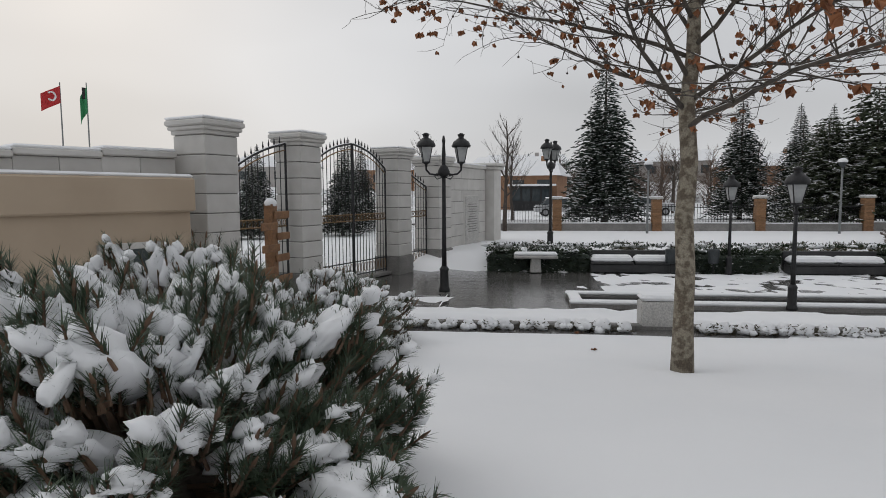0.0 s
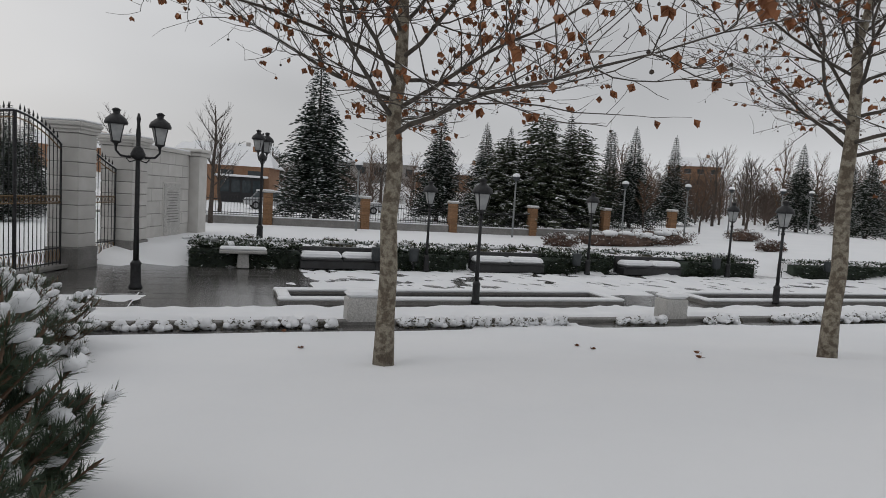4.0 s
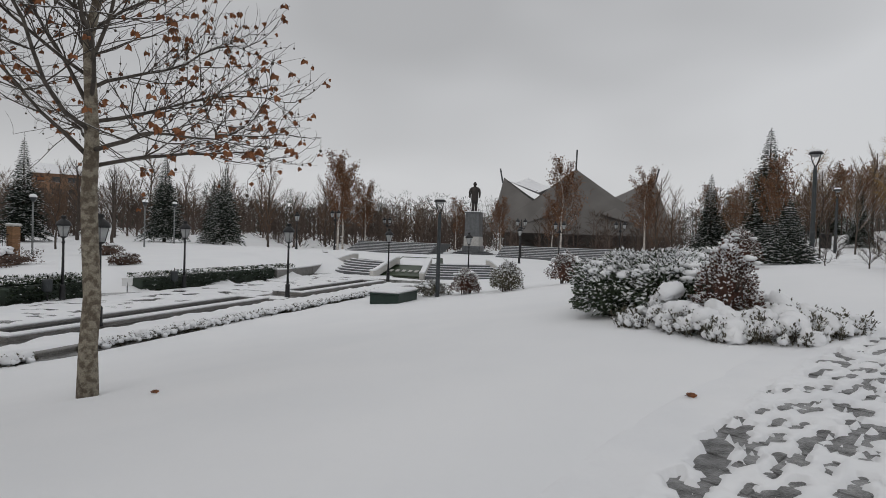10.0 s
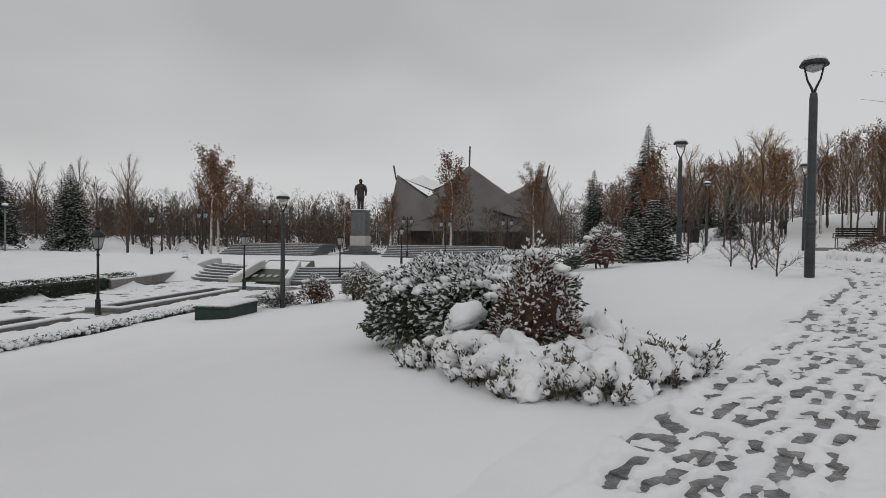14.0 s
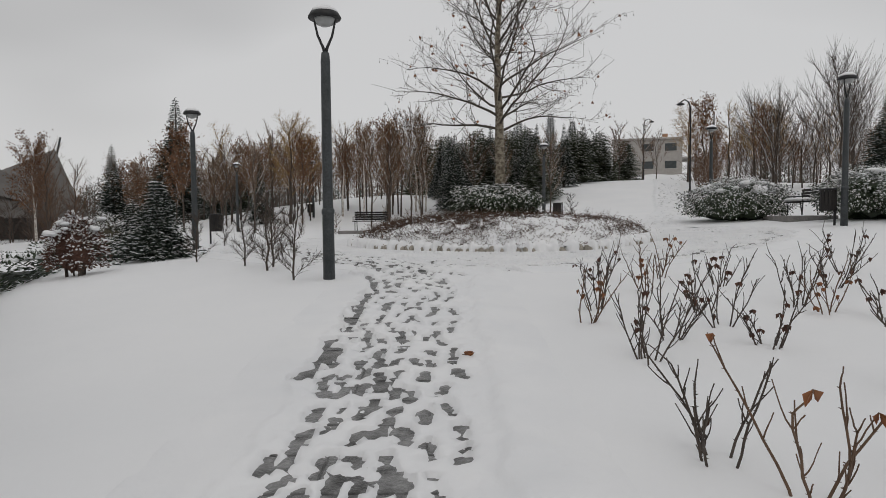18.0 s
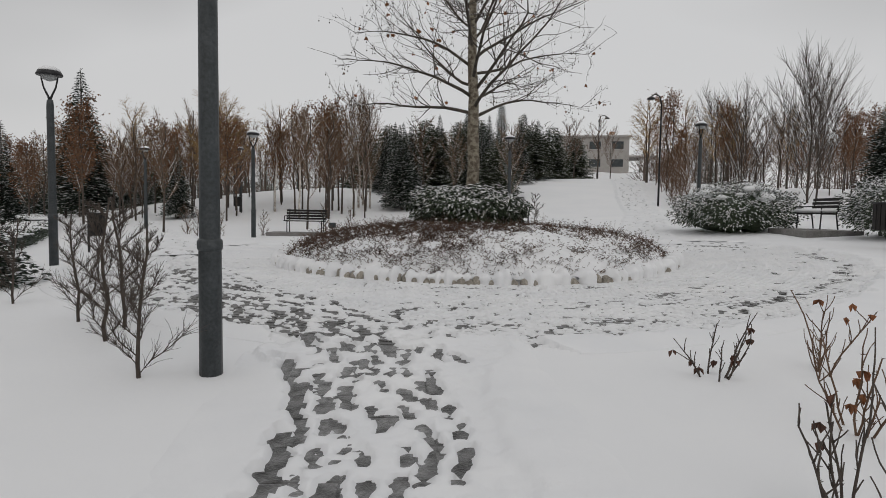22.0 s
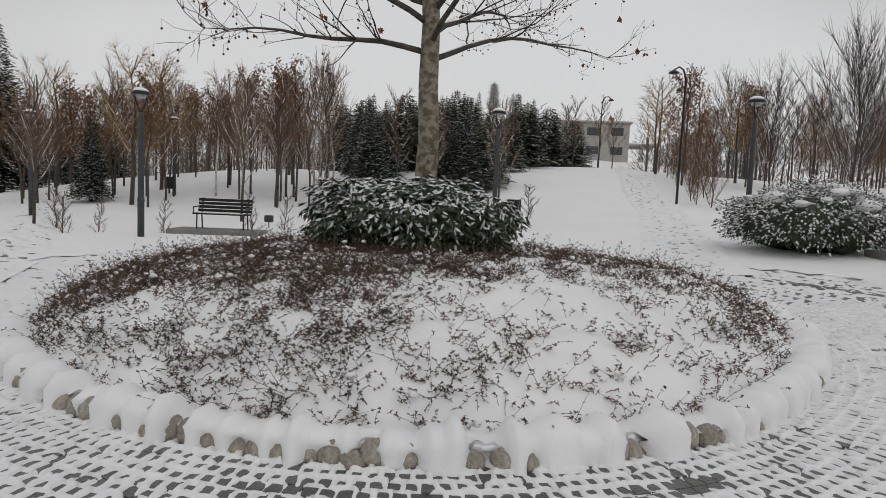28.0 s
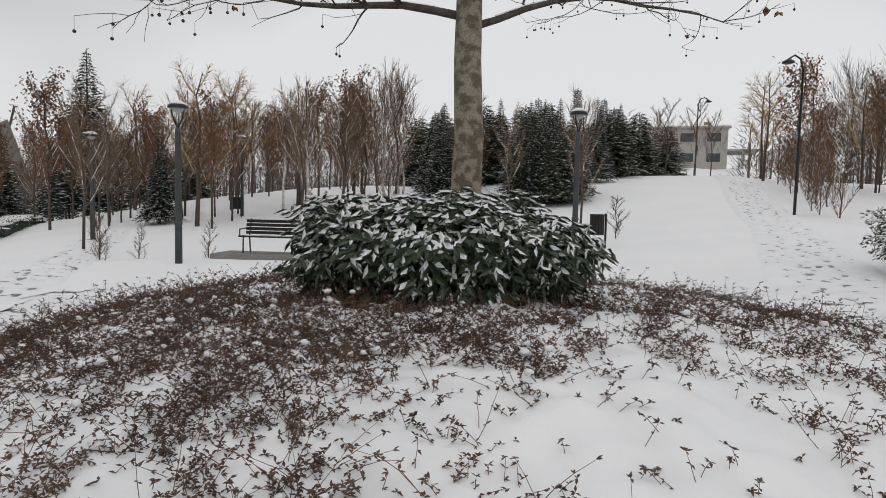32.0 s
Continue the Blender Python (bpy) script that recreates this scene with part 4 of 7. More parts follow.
def bare_tree(name, label, seed, H, r0, bark, twig, fork=0.3, up=0.75, limbs=12, weep=0.0, snow=True, leafy=0, group="bare trees on the hill", subs=4, reach=1.0):
    """A leafless tree of trunk, upswept limbs and fine twigs; weep makes the twigs hang."""
    rng = random.Random(seed)
    th = thing(name, label, "tree", None, group)
    n = 7
    pts = [Vector((rng.uniform(-0.04, 0.04) * k * min(1, H / 4), rng.uniform(-0.04, 0.04) * k * min(1, H / 4), -0.3 + (H + 0.3) * k / n)) for k in range(n + 1)]
    part("trunk", Mesh().tube(pts, taper(r0, min(0.02, r0 * 0.35), n + 1), 7), bark, th, smooth=True)
    cr, fol, sn = Mesh(), Mesh(), Mesh()
    for i in range(limbs):
        f = fork + (0.95 - fork) * i / limbs
        k = f * n
        p = pts[int(k)].lerp(pts[int(k) + 1], k - int(k))
        a = i * 2.4 + rng.uniform(-0.5, 0.5)
        ln = H * (0.42 - 0.28 * f) * rng.uniform(0.8, 1.2) * reach
        limb = bend(rng, p, (math.cos(a), math.sin(a), up * (1.6 if not weep else 1.1)), ln, 5, 0.06, 0.12 if H > 2 else 0.34)
        thin = min(1.0, H / 3.5)
        cr.tube(limb, taper(r0 * 0.26, 0.008 * thin, 6), 4)
        if snow:
            sn.tube([q + Vector((0, 0, 0.02 * thin)) for q in limb[1:5]], 0.012 * thin, 3)
        for q in range(1, 6):
            for s in range(subs):
                d = (limb[q] - limb[q - 1]).normalized() + Vector((rng.uniform(-0.7, 0.7), rng.uniform(-0.7, 0.7), rng.uniform(-0.1, 0.7)))
                tw = bend(rng, limb[q], d, ln * rng.uniform(0.25, 0.5), 4, 0.05 - weep * 0.35, 0.14 if H > 2 else 0.4)
                cr.tube(tw, [0.007 * thin, 0.006 * thin, 0.0055 * thin, 0.0045 * thin, 0.003 * thin], 3)
                if leafy:
                    for w in tw[1:]:
                        for _ in range(leafy):
                            c = w + Vector((rng.uniform(-0.25, 0.25), rng.uniform(-0.25, 0.25), rng.uniform(-0.25, 0.2)))
                            fol.leaf(c, (rng.uniform(-1, 1), rng.uniform(-1, 1), -0.6), 0.09, 0.16)
    part("crown", cr, twig, th)
    if snow:
        part("snow_load", sn, SNOW, th)
    if leafy:
        part("leaves", fol, LEAF_RUST, th, "rust-brown withered leaves")
    return th


def conifer(name, label, seed, H, R, needle, snow=0.45, droop=0.25, dense=1.0, base=0.06, group="conifers", shape=1.0):
    """A conifer of whorled boughs with needle sprays, snow lying on them."""
    rng = random.Random(seed)
    th = thing(name, label, "tree", None, group)
    part("trunk", Mesh().tube([(0, 0, -0.3), (0, 0, H * 0.5), (0, 0, H)], [H * 0.018 + 0.03, H * 0.011, 0.008], 7), BARK, th, smooth=True)
    cr, sn = Mesh(), Mesh()
    levels = int(H * 4.6 * dense)
    for i in range(levels):
        f = base + (0.985 - base) * i / levels
        z = H * f
        rad = R * (1 - f) ** shape * rng.uniform(0.75, 1.12) + 0.10
        nb = max(4, int(9 * dense * (0.5 + rad / R)))
        for b in range(nb):
            a = b * 2 * math.pi / nb + i * 1.1 + rng.uniform(-0.3, 0.3)
            ln = rad * rng.uniform(0.7, 1.15)
            dr = droop * rng.uniform(0.6, 1.3)
            nseg = max(3, int(ln / 0.22))
            d = Vector((math.cos(a), math.sin(a), 0))
            side = Vector((-math.sin(a), math.cos(a), 0))
            for k in range(1, nseg + 1):
                q = k / nseg
                c = d * (ln * q) + Vector((0, 0, z + 0.10 * ln - dr * ln * q * q))
                w = 0.30 * (1.2 - q * 0.6) * (0.8 + 0.10 * ln) * min(1.0, 0.22 + rad / 1.3) * min(1.0, 0.4 + H / 8)
                for s in (-1, 1):
                    dd = d * 0.8 + side * (s * rng.uniform(0.4, 1.1)) + Vector((0, 0, rng.uniform(-0.5, 0.1)))
                    cr.leaf(c, dd, w * 0.55, w * rng.uniform(1.3, 2.2), 0.3)
                    if rng.random() < snow * 0.6 * (0.4 + 0.9 * q):
                        sn.leaf(c + Vector((0, 0, 0.035)), dd + Vector((0, 0, 0.15)), w * 0.6, w * rng.uniform(1.0, 1.7), -0.15)
    for k in range(8):
        cr.leaf((0, 0, H * 0.985 - 0.09 * k), (math.cos(2.4 * k), math.sin(2.4 * k), 1.1), 0.07, 0.2)
    part("crown", cr, needle, th)
    part("snow_load", sn, SNOW, th, "snow lying on the boughs")
    return th


def leafy_bush(name, label, at, seed, rx, ry, h, leaf_mat, n, size, hang=0.6, snow=0.55, blobs=10, group="snowy bushes", core=0.72, drape=0.6, cone=0.0, wild=0.7):
    """A dense bush of single leaves round a dark twiggy core, with snow on the leaves."""
    rng = random.Random(seed)
    th = thing(name, label, "bush", at, group)
    stems = Mesh()
    for k in range(14):
        a = rng.uniform(0, 6.28)
        stems.tube([(0.15 * math.cos(a), 0.15 * math.sin(a), -0.1), (rx * 0.4 * math.cos(a), ry * 0.4 * math.sin(a), h * 0.45), (rx * 0.7 * math.cos(a), ry * 0.7 * math.sin(a), h * 0.72)], [0.02, 0.015, 0.006], 4)
    part("core_wood", stems, BARK, th)
    part("inner_foliage", Mesh().blob((0, 0, h * 0.42), (rx * core, ry * core, h * 0.5 * core + 0.05), rng, 14, 9, 0.22), leaf_mat, th)
    fol, sn = Mesh(), Mesh()
    for _ in range(n):
        a = rng.uniform(0, 2 * math.pi)
        b = math.asin(rng.uniform(-0.55, 1.0))
        nrm = Vector((math.cos(a) * math.cos(b), math.sin(a) * math.cos(b), math.sin(b)))
        q = rng.uniform(0.80, 1.04) * (1 + 0.30 * noise.noise((nrm.x * 2.2 * max(1, rx), nrm.y * 2.2 * max(1, ry), nrm.z * 2.2 + seed)) + 0.12 * noise.noise((nrm.x * 6, nrm.y * 6, nrm.z * 6 + seed)))
        side = min(1.0, 1.12 * math.cos(b)) / max(0.05, math.cos(b)) if b > 0 else 1.0
        p = Vector((nrm.x * rx * q * side, nrm.y * ry * q * side, h * 0.42 + nrm.z * h * (0.58 if nrm.z > 0 else 0.45) * q))
        if p.z < 0.02:
            continue
        if cone:
            k = (1 - cone * min(1.0, p.z / h)) * (1 + 0.3 * math.sin(5 * a + seed))
            p.x, p.y = p.x * k, p.y * k
        d = nrm * 0.7 + Vector((rng.uniform(-wild, wild), rng.uniform(-wild, wild), rng.uniform(-0.3, 0.5) - hang))
        w, l = size * rng.uniform(0.30, 0.48), size * rng.uniform(0.75, 1.2)
        fol.leaf(p, d, w, l, 0.2, nrm)
        if rng.random() < snow * (0.45 + 0.75 * max(0, nrm.z)):
            sn.leaf(p + nrm * 0.012 + Vector((0, 0, 0.012)), d + Vector((0, 0, 0.06)), w * drape * 1.5, l * 0.92, -0.25, nrm)
    for _ in range(blobs):
        a, q = rng.uniform(0, 6.28), math.sqrt(rng.random()) * 0.85
        z = h * (0.42 + 0.56 * math.sqrt(1 - q * q))
        r = rng.uniform(0.05, 0.12) * (0.5 + rx)
        sn.blob((rx * q * math.cos(a), ry * q * math.sin(a), z), (r, r, r * 0.45), rng, 7, 5, 0.25)
    part("leaves", fol, leaf_mat, th)
    part("snow_load", sn, SNOW, th, "snow clinging to the leaves", True)
    return th


def pad(m, c, d, r, rng, rough=0.16):
    """A lump of snow with half-sizes r = (along d, across, up)."""
    d = Vector(d).normalized()
    side = d.cross(Vector((0, 0, 1)))
    side = side.normalized() if side.length > 1e-3 else Vector((1, 0, 0))
    up = side.cross(d)
    b = Mesh().blob((0, 0, 0), (1, 1, 1), rng, 10, 7, rough)
    m.add([tuple(Vector(c) + d * (v[0] * r[0]) + side * (v[1] * r[1]) + up * (v[2] * r[2] * (1.0 if v[2] > 0 else 0.55))) for v in b.v], b.f)


def needle_bush(name, label, at, seed, rx, ry, h, boughs, per=26, ln=0.10, group="snowy mountain pines", snow=0.62):
    """A low pine: boughs with upright needled shoots; snow lies along the boughs and caps the shoots."""
    rng = random.Random(seed)
    th = thing(name, label, "bush", at, group)
    wood, need, sn, buds = Mesh(), Mesh(), Mesh(), Mesh()
    part("inner_foliage", Mesh().blob((0, 0, h * 0.30), (rx * 0.45, ry * 0.45, h * 0.30), rng, 18, 10, 0.25), BARK, th)

    def needles(p, d, L, count, size):
        for _ in range(count):
            c = p + d * (L * rng.random())
            e = Vector((rng.uniform(-1, 1), rng.uniform(-1, 1), rng.uniform(-1, 1)))
            e = (e - d * e.dot(d)).normalized() * 0.75 + d * rng.uniform(0.5, 1.2)
            e = e.normalized() * size * rng.uniform(0.7, 1.2)
            s = e.cross(Vector((0.3, 0.2, 1))).normalized() * 0.0036
            need.add([tuple(c - s), tuple(c + s), tuple(c + e)], [(0, 1, 2)])

    for k in range(boughs):
        a, b = 2.39996 * k + rng.uniform(-0.3, 0.3), math.asin(rng.uniform(-0.52, 0.98))
        q = rng.uniform(0.78, 1.04) * (1 + 0.12 * math.sin(5 * a + 3 * b))
        nrm = Vector((math.cos(a) * math.cos(b), math.sin(a) * math.cos(b), math.sin(b)))
        tip = Vector((nrm.x * rx * q, nrm.y * ry * q, h * 0.36 + nrm.z * h * (0.64 if nrm.z > 0 else 0.6) * q))
        if tip.z < 0.04:
            continue
        root = Vector((tip.x * 0.35, tip.y * 0.35, h * 0.2 + 0.3 * (tip.z - h * 0.2)))
        mid = root.lerp(tip, 0.6) + Vector((0, 0, -0.05))
        wood.tube([root, mid, tip], [0.022, 0.016, 0.008], 5)
        d = (tip - mid).normalized()
        needles(mid, d, (tip - mid).length, per * 2, ln)
        loaded = rng.random() < snow
        if loaded:
            w = rng.uniform(0.08, 0.15)
            pad(sn, mid.lerp(tip, 0.55) + Vector((0, 0, 0.055)), d + Vector((0, 0, -0.12)), ((tip - mid).length * rng.uniform(0.4, 0.62), w, w * rng.uniform(0.5, 0.8)), rng, 0.34)
        for j in range(rng.choice((7, 8, 9, 10))):
            f = rng.uniform(0.25, 1.05)
            p = mid.lerp(tip, f) + Vector((rng.uniform(-0.09, 0.09), rng.uniform(-0.09, 0.09), rng.uniform(-0.05, 0.03)))
            e = (nrm * rng.uniform(0.4, 1.0) + Vector((rng.uniform(-0.45, 0.45), rng.uniform(-0.45, 0.45), 0.75))).normalized()
            L = rng.uniform(0.10, 0.22)
            wood.tube([p - e * 0.05, p, p + e * L], [0.008, 0.007, 0.004], 4)
            needles(p, e, L, per, ln)
            if rng.random() < 0.36 * (1.4 if loaded else 0.6):
                r = rng.uniform(0.028, 0.062)
                pad(sn, p + e * (L * rng.uniform(0.4, 0.95)), nrm * 0.8 + Vector((rng.uniform(-0.8, 0.8), rng.uniform(-0.8, 0.8), rng.uniform(-0.2, 0.5))), (r * rng.uniform(1.1, 1.7), r, r * rng.uniform(0.8, 1.2)), rng, 0.2)
            if rng.random() < 0.22:
                t = p + e * L
                buds.tube([t - e * 0.02, t, t + e * 0.05], [0.009, 0.011, 0.003], 5)
    part("branches", wood, BARK_RED, th)
    part("needles", need, NEEDLE, th)
    part("snow_load", sn, SNOW, th, "thick lumps of fresh snow", True)
    part("bud_cluster", buds, BARK_RED, th, "reddish-brown buds")
    return th


def rose_bush(label, at, seed, h, stems, bark, dry):
    """A pruned rose: thorny crooked stems with short side shoots and a few dry leaves."""
    rng = random.Random(seed)
    th = thing("rose_bush", label, "shrub", at, "rose bushes")
    fol = Mesh()
    for k in range(stems):
        m = Mesh()
        a = rng.uniform(0, 6.28)
        st = bend(rng, (0.06 * math.cos(a), 0.06 * math.sin(a), -0.08), (0.45 * math.cos(a), 0.45 * math.sin(a), 1), h * rng.uniform(0.5, 1.0), 7, 0.02, 0.17)
        m.tube(st, taper(0.0082, 0.0045, 8), 5)
        for q in range(2, 8):
            for _ in range(rng.choice((0, 1, 1, 2))):
                d = (st[q] - st[q - 1]).normalized() * 0.8 + Vector((rng.uniform(-0.9, 0.9), rng.uniform(-0.9, 0.9), rng.uniform(0.1, 0.7)))
                tw = bend(rng, st[q], d, h * rng.uniform(0.08, 0.3), 4, 0.1, 0.2)
                m.tube(tw, [0.0042, 0.004, 0.0035, 0.003, 0.003], 4)
                if rng.random() < dry:
                    for _ in range(rng.choice((2, 3, 4))):
                        fol.leaf(tw[-1], (rng.uniform(-0.7, 0.7), rng.uniform(-0.7, 0.7), -1), rng.uniform(0.025, 0.045), rng.uniform(0.045, 0.075), 0.5)
            for _ in range(2):
                e = Vector((rng.uniform(-1, 1), rng.uniform(-1, 1), 0.2)).normalized()
                m.tube([st[q], st[q] + e * 0.018], [0.004, 0.0008], 3)
        part("stem", m, bark, th, smooth=True)
    if fol.f:
        part("leaves", fol, LEAF_BROWN if seed % 4 == 0 else LEAF_MAROON, th, "curled dry leaves")
    return th


def spread_copies(th, spots):
    """Copies of a thing at (x, y, turn, size); the first spot takes the thing itself."""
    for k, (x, y, a, s) in enumerate(spots):
        z = land(x, y)
        if k == 0:
            th.matrix_basis = pose(x, y, z, 0, 0, a) @ Matrix.Diagonal((s, s, s, 1))
        else:
            c = copy_thing(th, pose(x, y, z, 0, 0, a))
            c.scale = (s, s, s)


# the three plane trees by the path
plane_tree("plane_tree", "young plane tree with withered brown leaves in a snowy lawn", pose(-5.0, -11.85, land(-5.0, -11.85), 0, 0, 40), 3, 7.6, 0.125, 2.95, 4.0, 2300, 420, 28, 0.0, (20, 44), 0.45)
plane_tree("plane_tree", "young plane tree with sparse brown leaves in a snowy lawn", pose(-7.5, -5.85, land(-7.5, -5.85), 0, 0, 110), 11, 7.8, 0.118, 2.95, 3.9, 1500, 800, 28, 0.0, (20, 44), 0.45)
plane_tree("plane_tree", "tall bare plane tree with seed balls in the round bed", pose(1.62, 17.8, 1.35, 0, 0, 20), 23, 9.2, 0.165, 2.6, 3.5, 160, 1900, 36, 0.0, (24, 44), 0.05, 0.66)

# ---- planting, space by space ----
# snowy pines beside the start of the walk
needle_bush("mountain_pine", "low mountain pine loaded with thick fresh snow", pose(1.2, -12.5, land(1.2, -12.5) - 0.05), 4, 1.42, 1.35, 1.26, 320, 66, 0.09, snow=0.66)
needle_bush("mountain_pine", "small mountain pine covered in snow by the gate wall", pose(-0.5, -15.6, land(-0.5, -15.6)), 5, 1.2, 1.1, 1.5, 130, 30)
needle_bush("mountain_pine", "small mountain pine covered in snow on the verge", pose(-2.6, -15.9, land(-2.6, -15.9)), 6, 1.1, 0.9, 1.15, 110, 26)
needle_bush("mountain_pine", "small mountain pine covered in snow on the verge", pose(-4.0, -16.6, land(-4.0, -16.6)), 7, 0.9, 0.8, 0.95, 90, 26)

# the mixed shrub group by the footpath
leafy_bush("conical_shrub", "reddish-brown conical shrub flecked with snow", pose(-2.42, 0.62, land(-2.42, 0.62) - 0.08), 33, 0.46, 0.46, 1.18, LEAF_MAROON, 3000, 0.055, -0.2, 0.65, 5, core=0.4, drape=0.85, cone=0.66, wild=0.9)
rng = random.Random(47)


def pillow_shrub(x, y, r, h, seed):
    """A low shrub pressed down by pillows of snow, its sprigs poking out between them."""
    rng = random.Random(seed)
    th = thing("low_shrub", "low olive-brown shrub buried under pillows of snow", "shrub", pose(x, y, land(x, y) - 0.06), "low shrubs by the path")
    fol, stem, sn = Mesh(), Mesh(), Mesh()
    for _ in range(11):
        a, q = rng.uniform(0, 6.28), r * 0.85 * math.sqrt(rng.random())
        w = r * rng.uniform(0.22, 0.42)
        pad(sn, (q * math.cos(a), q * math.sin(a), h * (0.95 - 0.75 * (q / r) ** 2) * rng.uniform(0.7, 1.0)), (math.cos(a), math.sin(a), rng.uniform(-0.7, 0.0)), (w * 1.25, w * 0.9, w * 0.8), rng, 0.26)
    for _ in range(90):
        a, q = rng.uniform(0, 6.28), r * rng.uniform(0.35, 1.02)
        p = Vector((q * math.cos(a), q * math.sin(a), h * rng.uniform(0.05, 0.6) * (1.25 - q / r)))
        d = Vector((math.cos(a) * 0.5 + rng.uniform(-0.3, 0.3), math.sin(a) * 0.5 + rng.uniform(-0.3, 0.3), rng.uniform(0.5, 1.1)))
        st = bend(rng, p, d, rng.uniform(0.12, 0.26), 3, 0.05, 0.15)
        stem.tube(st, [0.005, 0.004, 0.003, 0.002], 4)
        for k in range(16):
            e = st[rng.choice((0, 1, 1, 2, 2, 3))] + Vector((rng.uniform(-1, 1), rng.uniform(-1, 1), rng.uniform(-1, 1))) * 0.02
            fol.leaf(e, d + Vector((rng.uniform(-0.8, 0.8), rng.uniform(-0.8, 0.8), rng.uniform(-0.5, 0.4))), 0.018, 0.05)
        if rng.random() < 0.5:
            w = rng.uniform(0.025, 0.06)
            pad(sn, st[2], d, (w * 1.3, w, w * 0.8), rng, 0.2)
    part("stem_cluster", stem, BARK, th)
    part("leaves", fol, LEAF_OLIVE, th)
    part("snow_load", sn, SNOW, th, "rounded pillows of snow", True)


for k, (x, y, r, h) in enumerate(((-3.1, 0.5, 0.42, 0.62), (-2.75, 0.2, 0.4, 0.4), (-2.3, 0.05, 0.4, 0.38), (-1.95, -0.1, 0.36, 0.3), (-1.8, 0.35, 0.42, 0.42), (-1.45, 0.1, 0.36, 0.32), (-1.3, 0.5, 0.36, 0.36),
                                   (-1.75, 0.85, 0.36, 0.42), (-2.2, 1.25, 0.4, 0.5), (-2.75, 1.0, 0.45, 0.6), (-1.2, 0.95, 0.28, 0.28), (-3.5, 0.35, 0.3, 0.3))):
    pillow_shrub(x, y, r, h, 40 + k)

# conical shrubs and hedge towards the plaza
for k, (x, y, r, h, m) in enumerate(((-15.2, 9.5, 0.6, 1.0, LEAF_OLIVE), (-17.8, 8.0, 0.8, 0.6, LEAF_OLIVE), (-6.75, 10.4, 0.5, 1.15, LEAF_MAROON), (-9.6, 16.5, 0.7, 1.2, LEAF_OLIVE), (-16.4, 8.6, 0.55, 1.0, LEAF_MAROON), (-14.0, 8.4, 0.55, 1.05, LEAF_OLIVE), (-12.6, 9.9, 0.6, 1.1, LEAF_MAROON))):
    leafy_bush("rounded_shrub", "rounded shrub powdered with snow", pose(x, y, land(x, y) - 0.05), 60 + k, r, r, h, m, 1800, 0.085, 0.0, 0.7, 10, "rounded shrubs above the plaza", 0.5, 0.8, 0.45, 0.9)


def hedge(name, label, p, q, w, h, mat_, n, seed, z=None, snow=1.0, group="clipped hedges", bury=0.1):
    """A clipped hedge from p to q: a leafy body with snow on its top."""
    rng = random.Random(seed)
    th = thing(name, label, "hedge", None, group)
    p, q = Vector(p), Vector(q)
    ln, a = (q - p).length, math.degrees(math.atan2((q - p).y, (q - p).x))
    c = (p + q) / 2
    z0 = land(c.x, c.y) if z is None else z
    th.matrix_basis = pose(c.x, c.y, z0, 0, 0, a)
    part("inner_foliage", Mesh().box((0, 0, h * 0.45 - bury), (ln * 0.985, w * 0.86, h * 0.9), 0, 0.06), NEEDLE_DARK, th)
    fol, sn = Mesh(), Mesh()
    for _ in range(n):
        x, f = rng.uniform(-ln / 2, ln / 2), rng.random()
        if f < 0.7:
            s = rng.choice((-1, 1))
            pt, nr = Vector((x, s * w / 2 * rng.uniform(0.9, 1.04), rng.uniform(-bury, h * 0.95))), Vector((0, s, 0.2))
        else:
            pt, nr = Vector((x, rng.uniform(-w / 2, w / 2), h * rng.uniform(0.88, 1.0))), Vector((0, 0, 1))
        d = nr + Vector((rng.uniform(-1, 1), rng.uniform(-0.6, 0.6), rng.uniform(-0.6, 0.6)))
        fol.leaf(pt, d, 0.06, 0.11, 0.2, (0.1, 0.2, 1))
        if rng.random() < 0.16 * snow or (f > 0.7 and rng.random() < 0.5 * snow):
            sn.leaf(pt + nr * 0.02, d, 0.07, 0.10, 0.1, (0, 0.2, 1))
    k = int(ln / 0.22)
    for i in range(k):
        x = -ln / 2 + (i + rng.random()) * ln / k
        if rng.random() < 0.92 * snow:
            sn.blob((x, rng.uniform(-0.18, 0.18) * w, h * 0.97), (rng.uniform(0.14, 0.26), w * rng.uniform(0.3, 0.5), rng.uniform(0.04, 0.09)), rng, 8, 5, 0.2)
    part("leaves", fol, mat_, th)
    part("snow_load", sn, SNOW, th, "snow along the top", True)
    return th


# hedge and benches along the plaza
for k, (u0, u1) in enumerate(((-6.4, -3.2), (-0.7, 2.2), (5.1, 7.8), (11.1, 14.6), (16.6, 22.0), (22.0, 28.0))):
    hedge("hedge", "clipped dark hedge with snow on top behind the plaza", uv(u0, -6.35)[:2], uv(u1, -6.35)[:2], 0.75, 0.62, LEAF_DARK, 2200, 80 + k, PLAZA, 0.45)
hedge("hedge", "clipped dark hedge with snow behind the benches", uv(-6.4, -7.0)[:2], uv(14.6, -7.0)[:2], 0.35, 0.72, LEAF_DARK, 4500, 90, PLAZA, 0.6)
for k, (a, b) in enumerate((((-9.2, 14.0), (-12.5, 24)), ((-12.5, 24), (-18, 36)), ((-18, 36), (-26, 50)), ((-7.0, 6.6), (-9.2, 12.5)))):
    hedge("hedge", "low wide hedge buried in snow along the slope", a, b, 1.5, 0.55, LEAF_DARK, 2200, 100 + k, None, 1.0, "low hedges on the slope", 0.35)

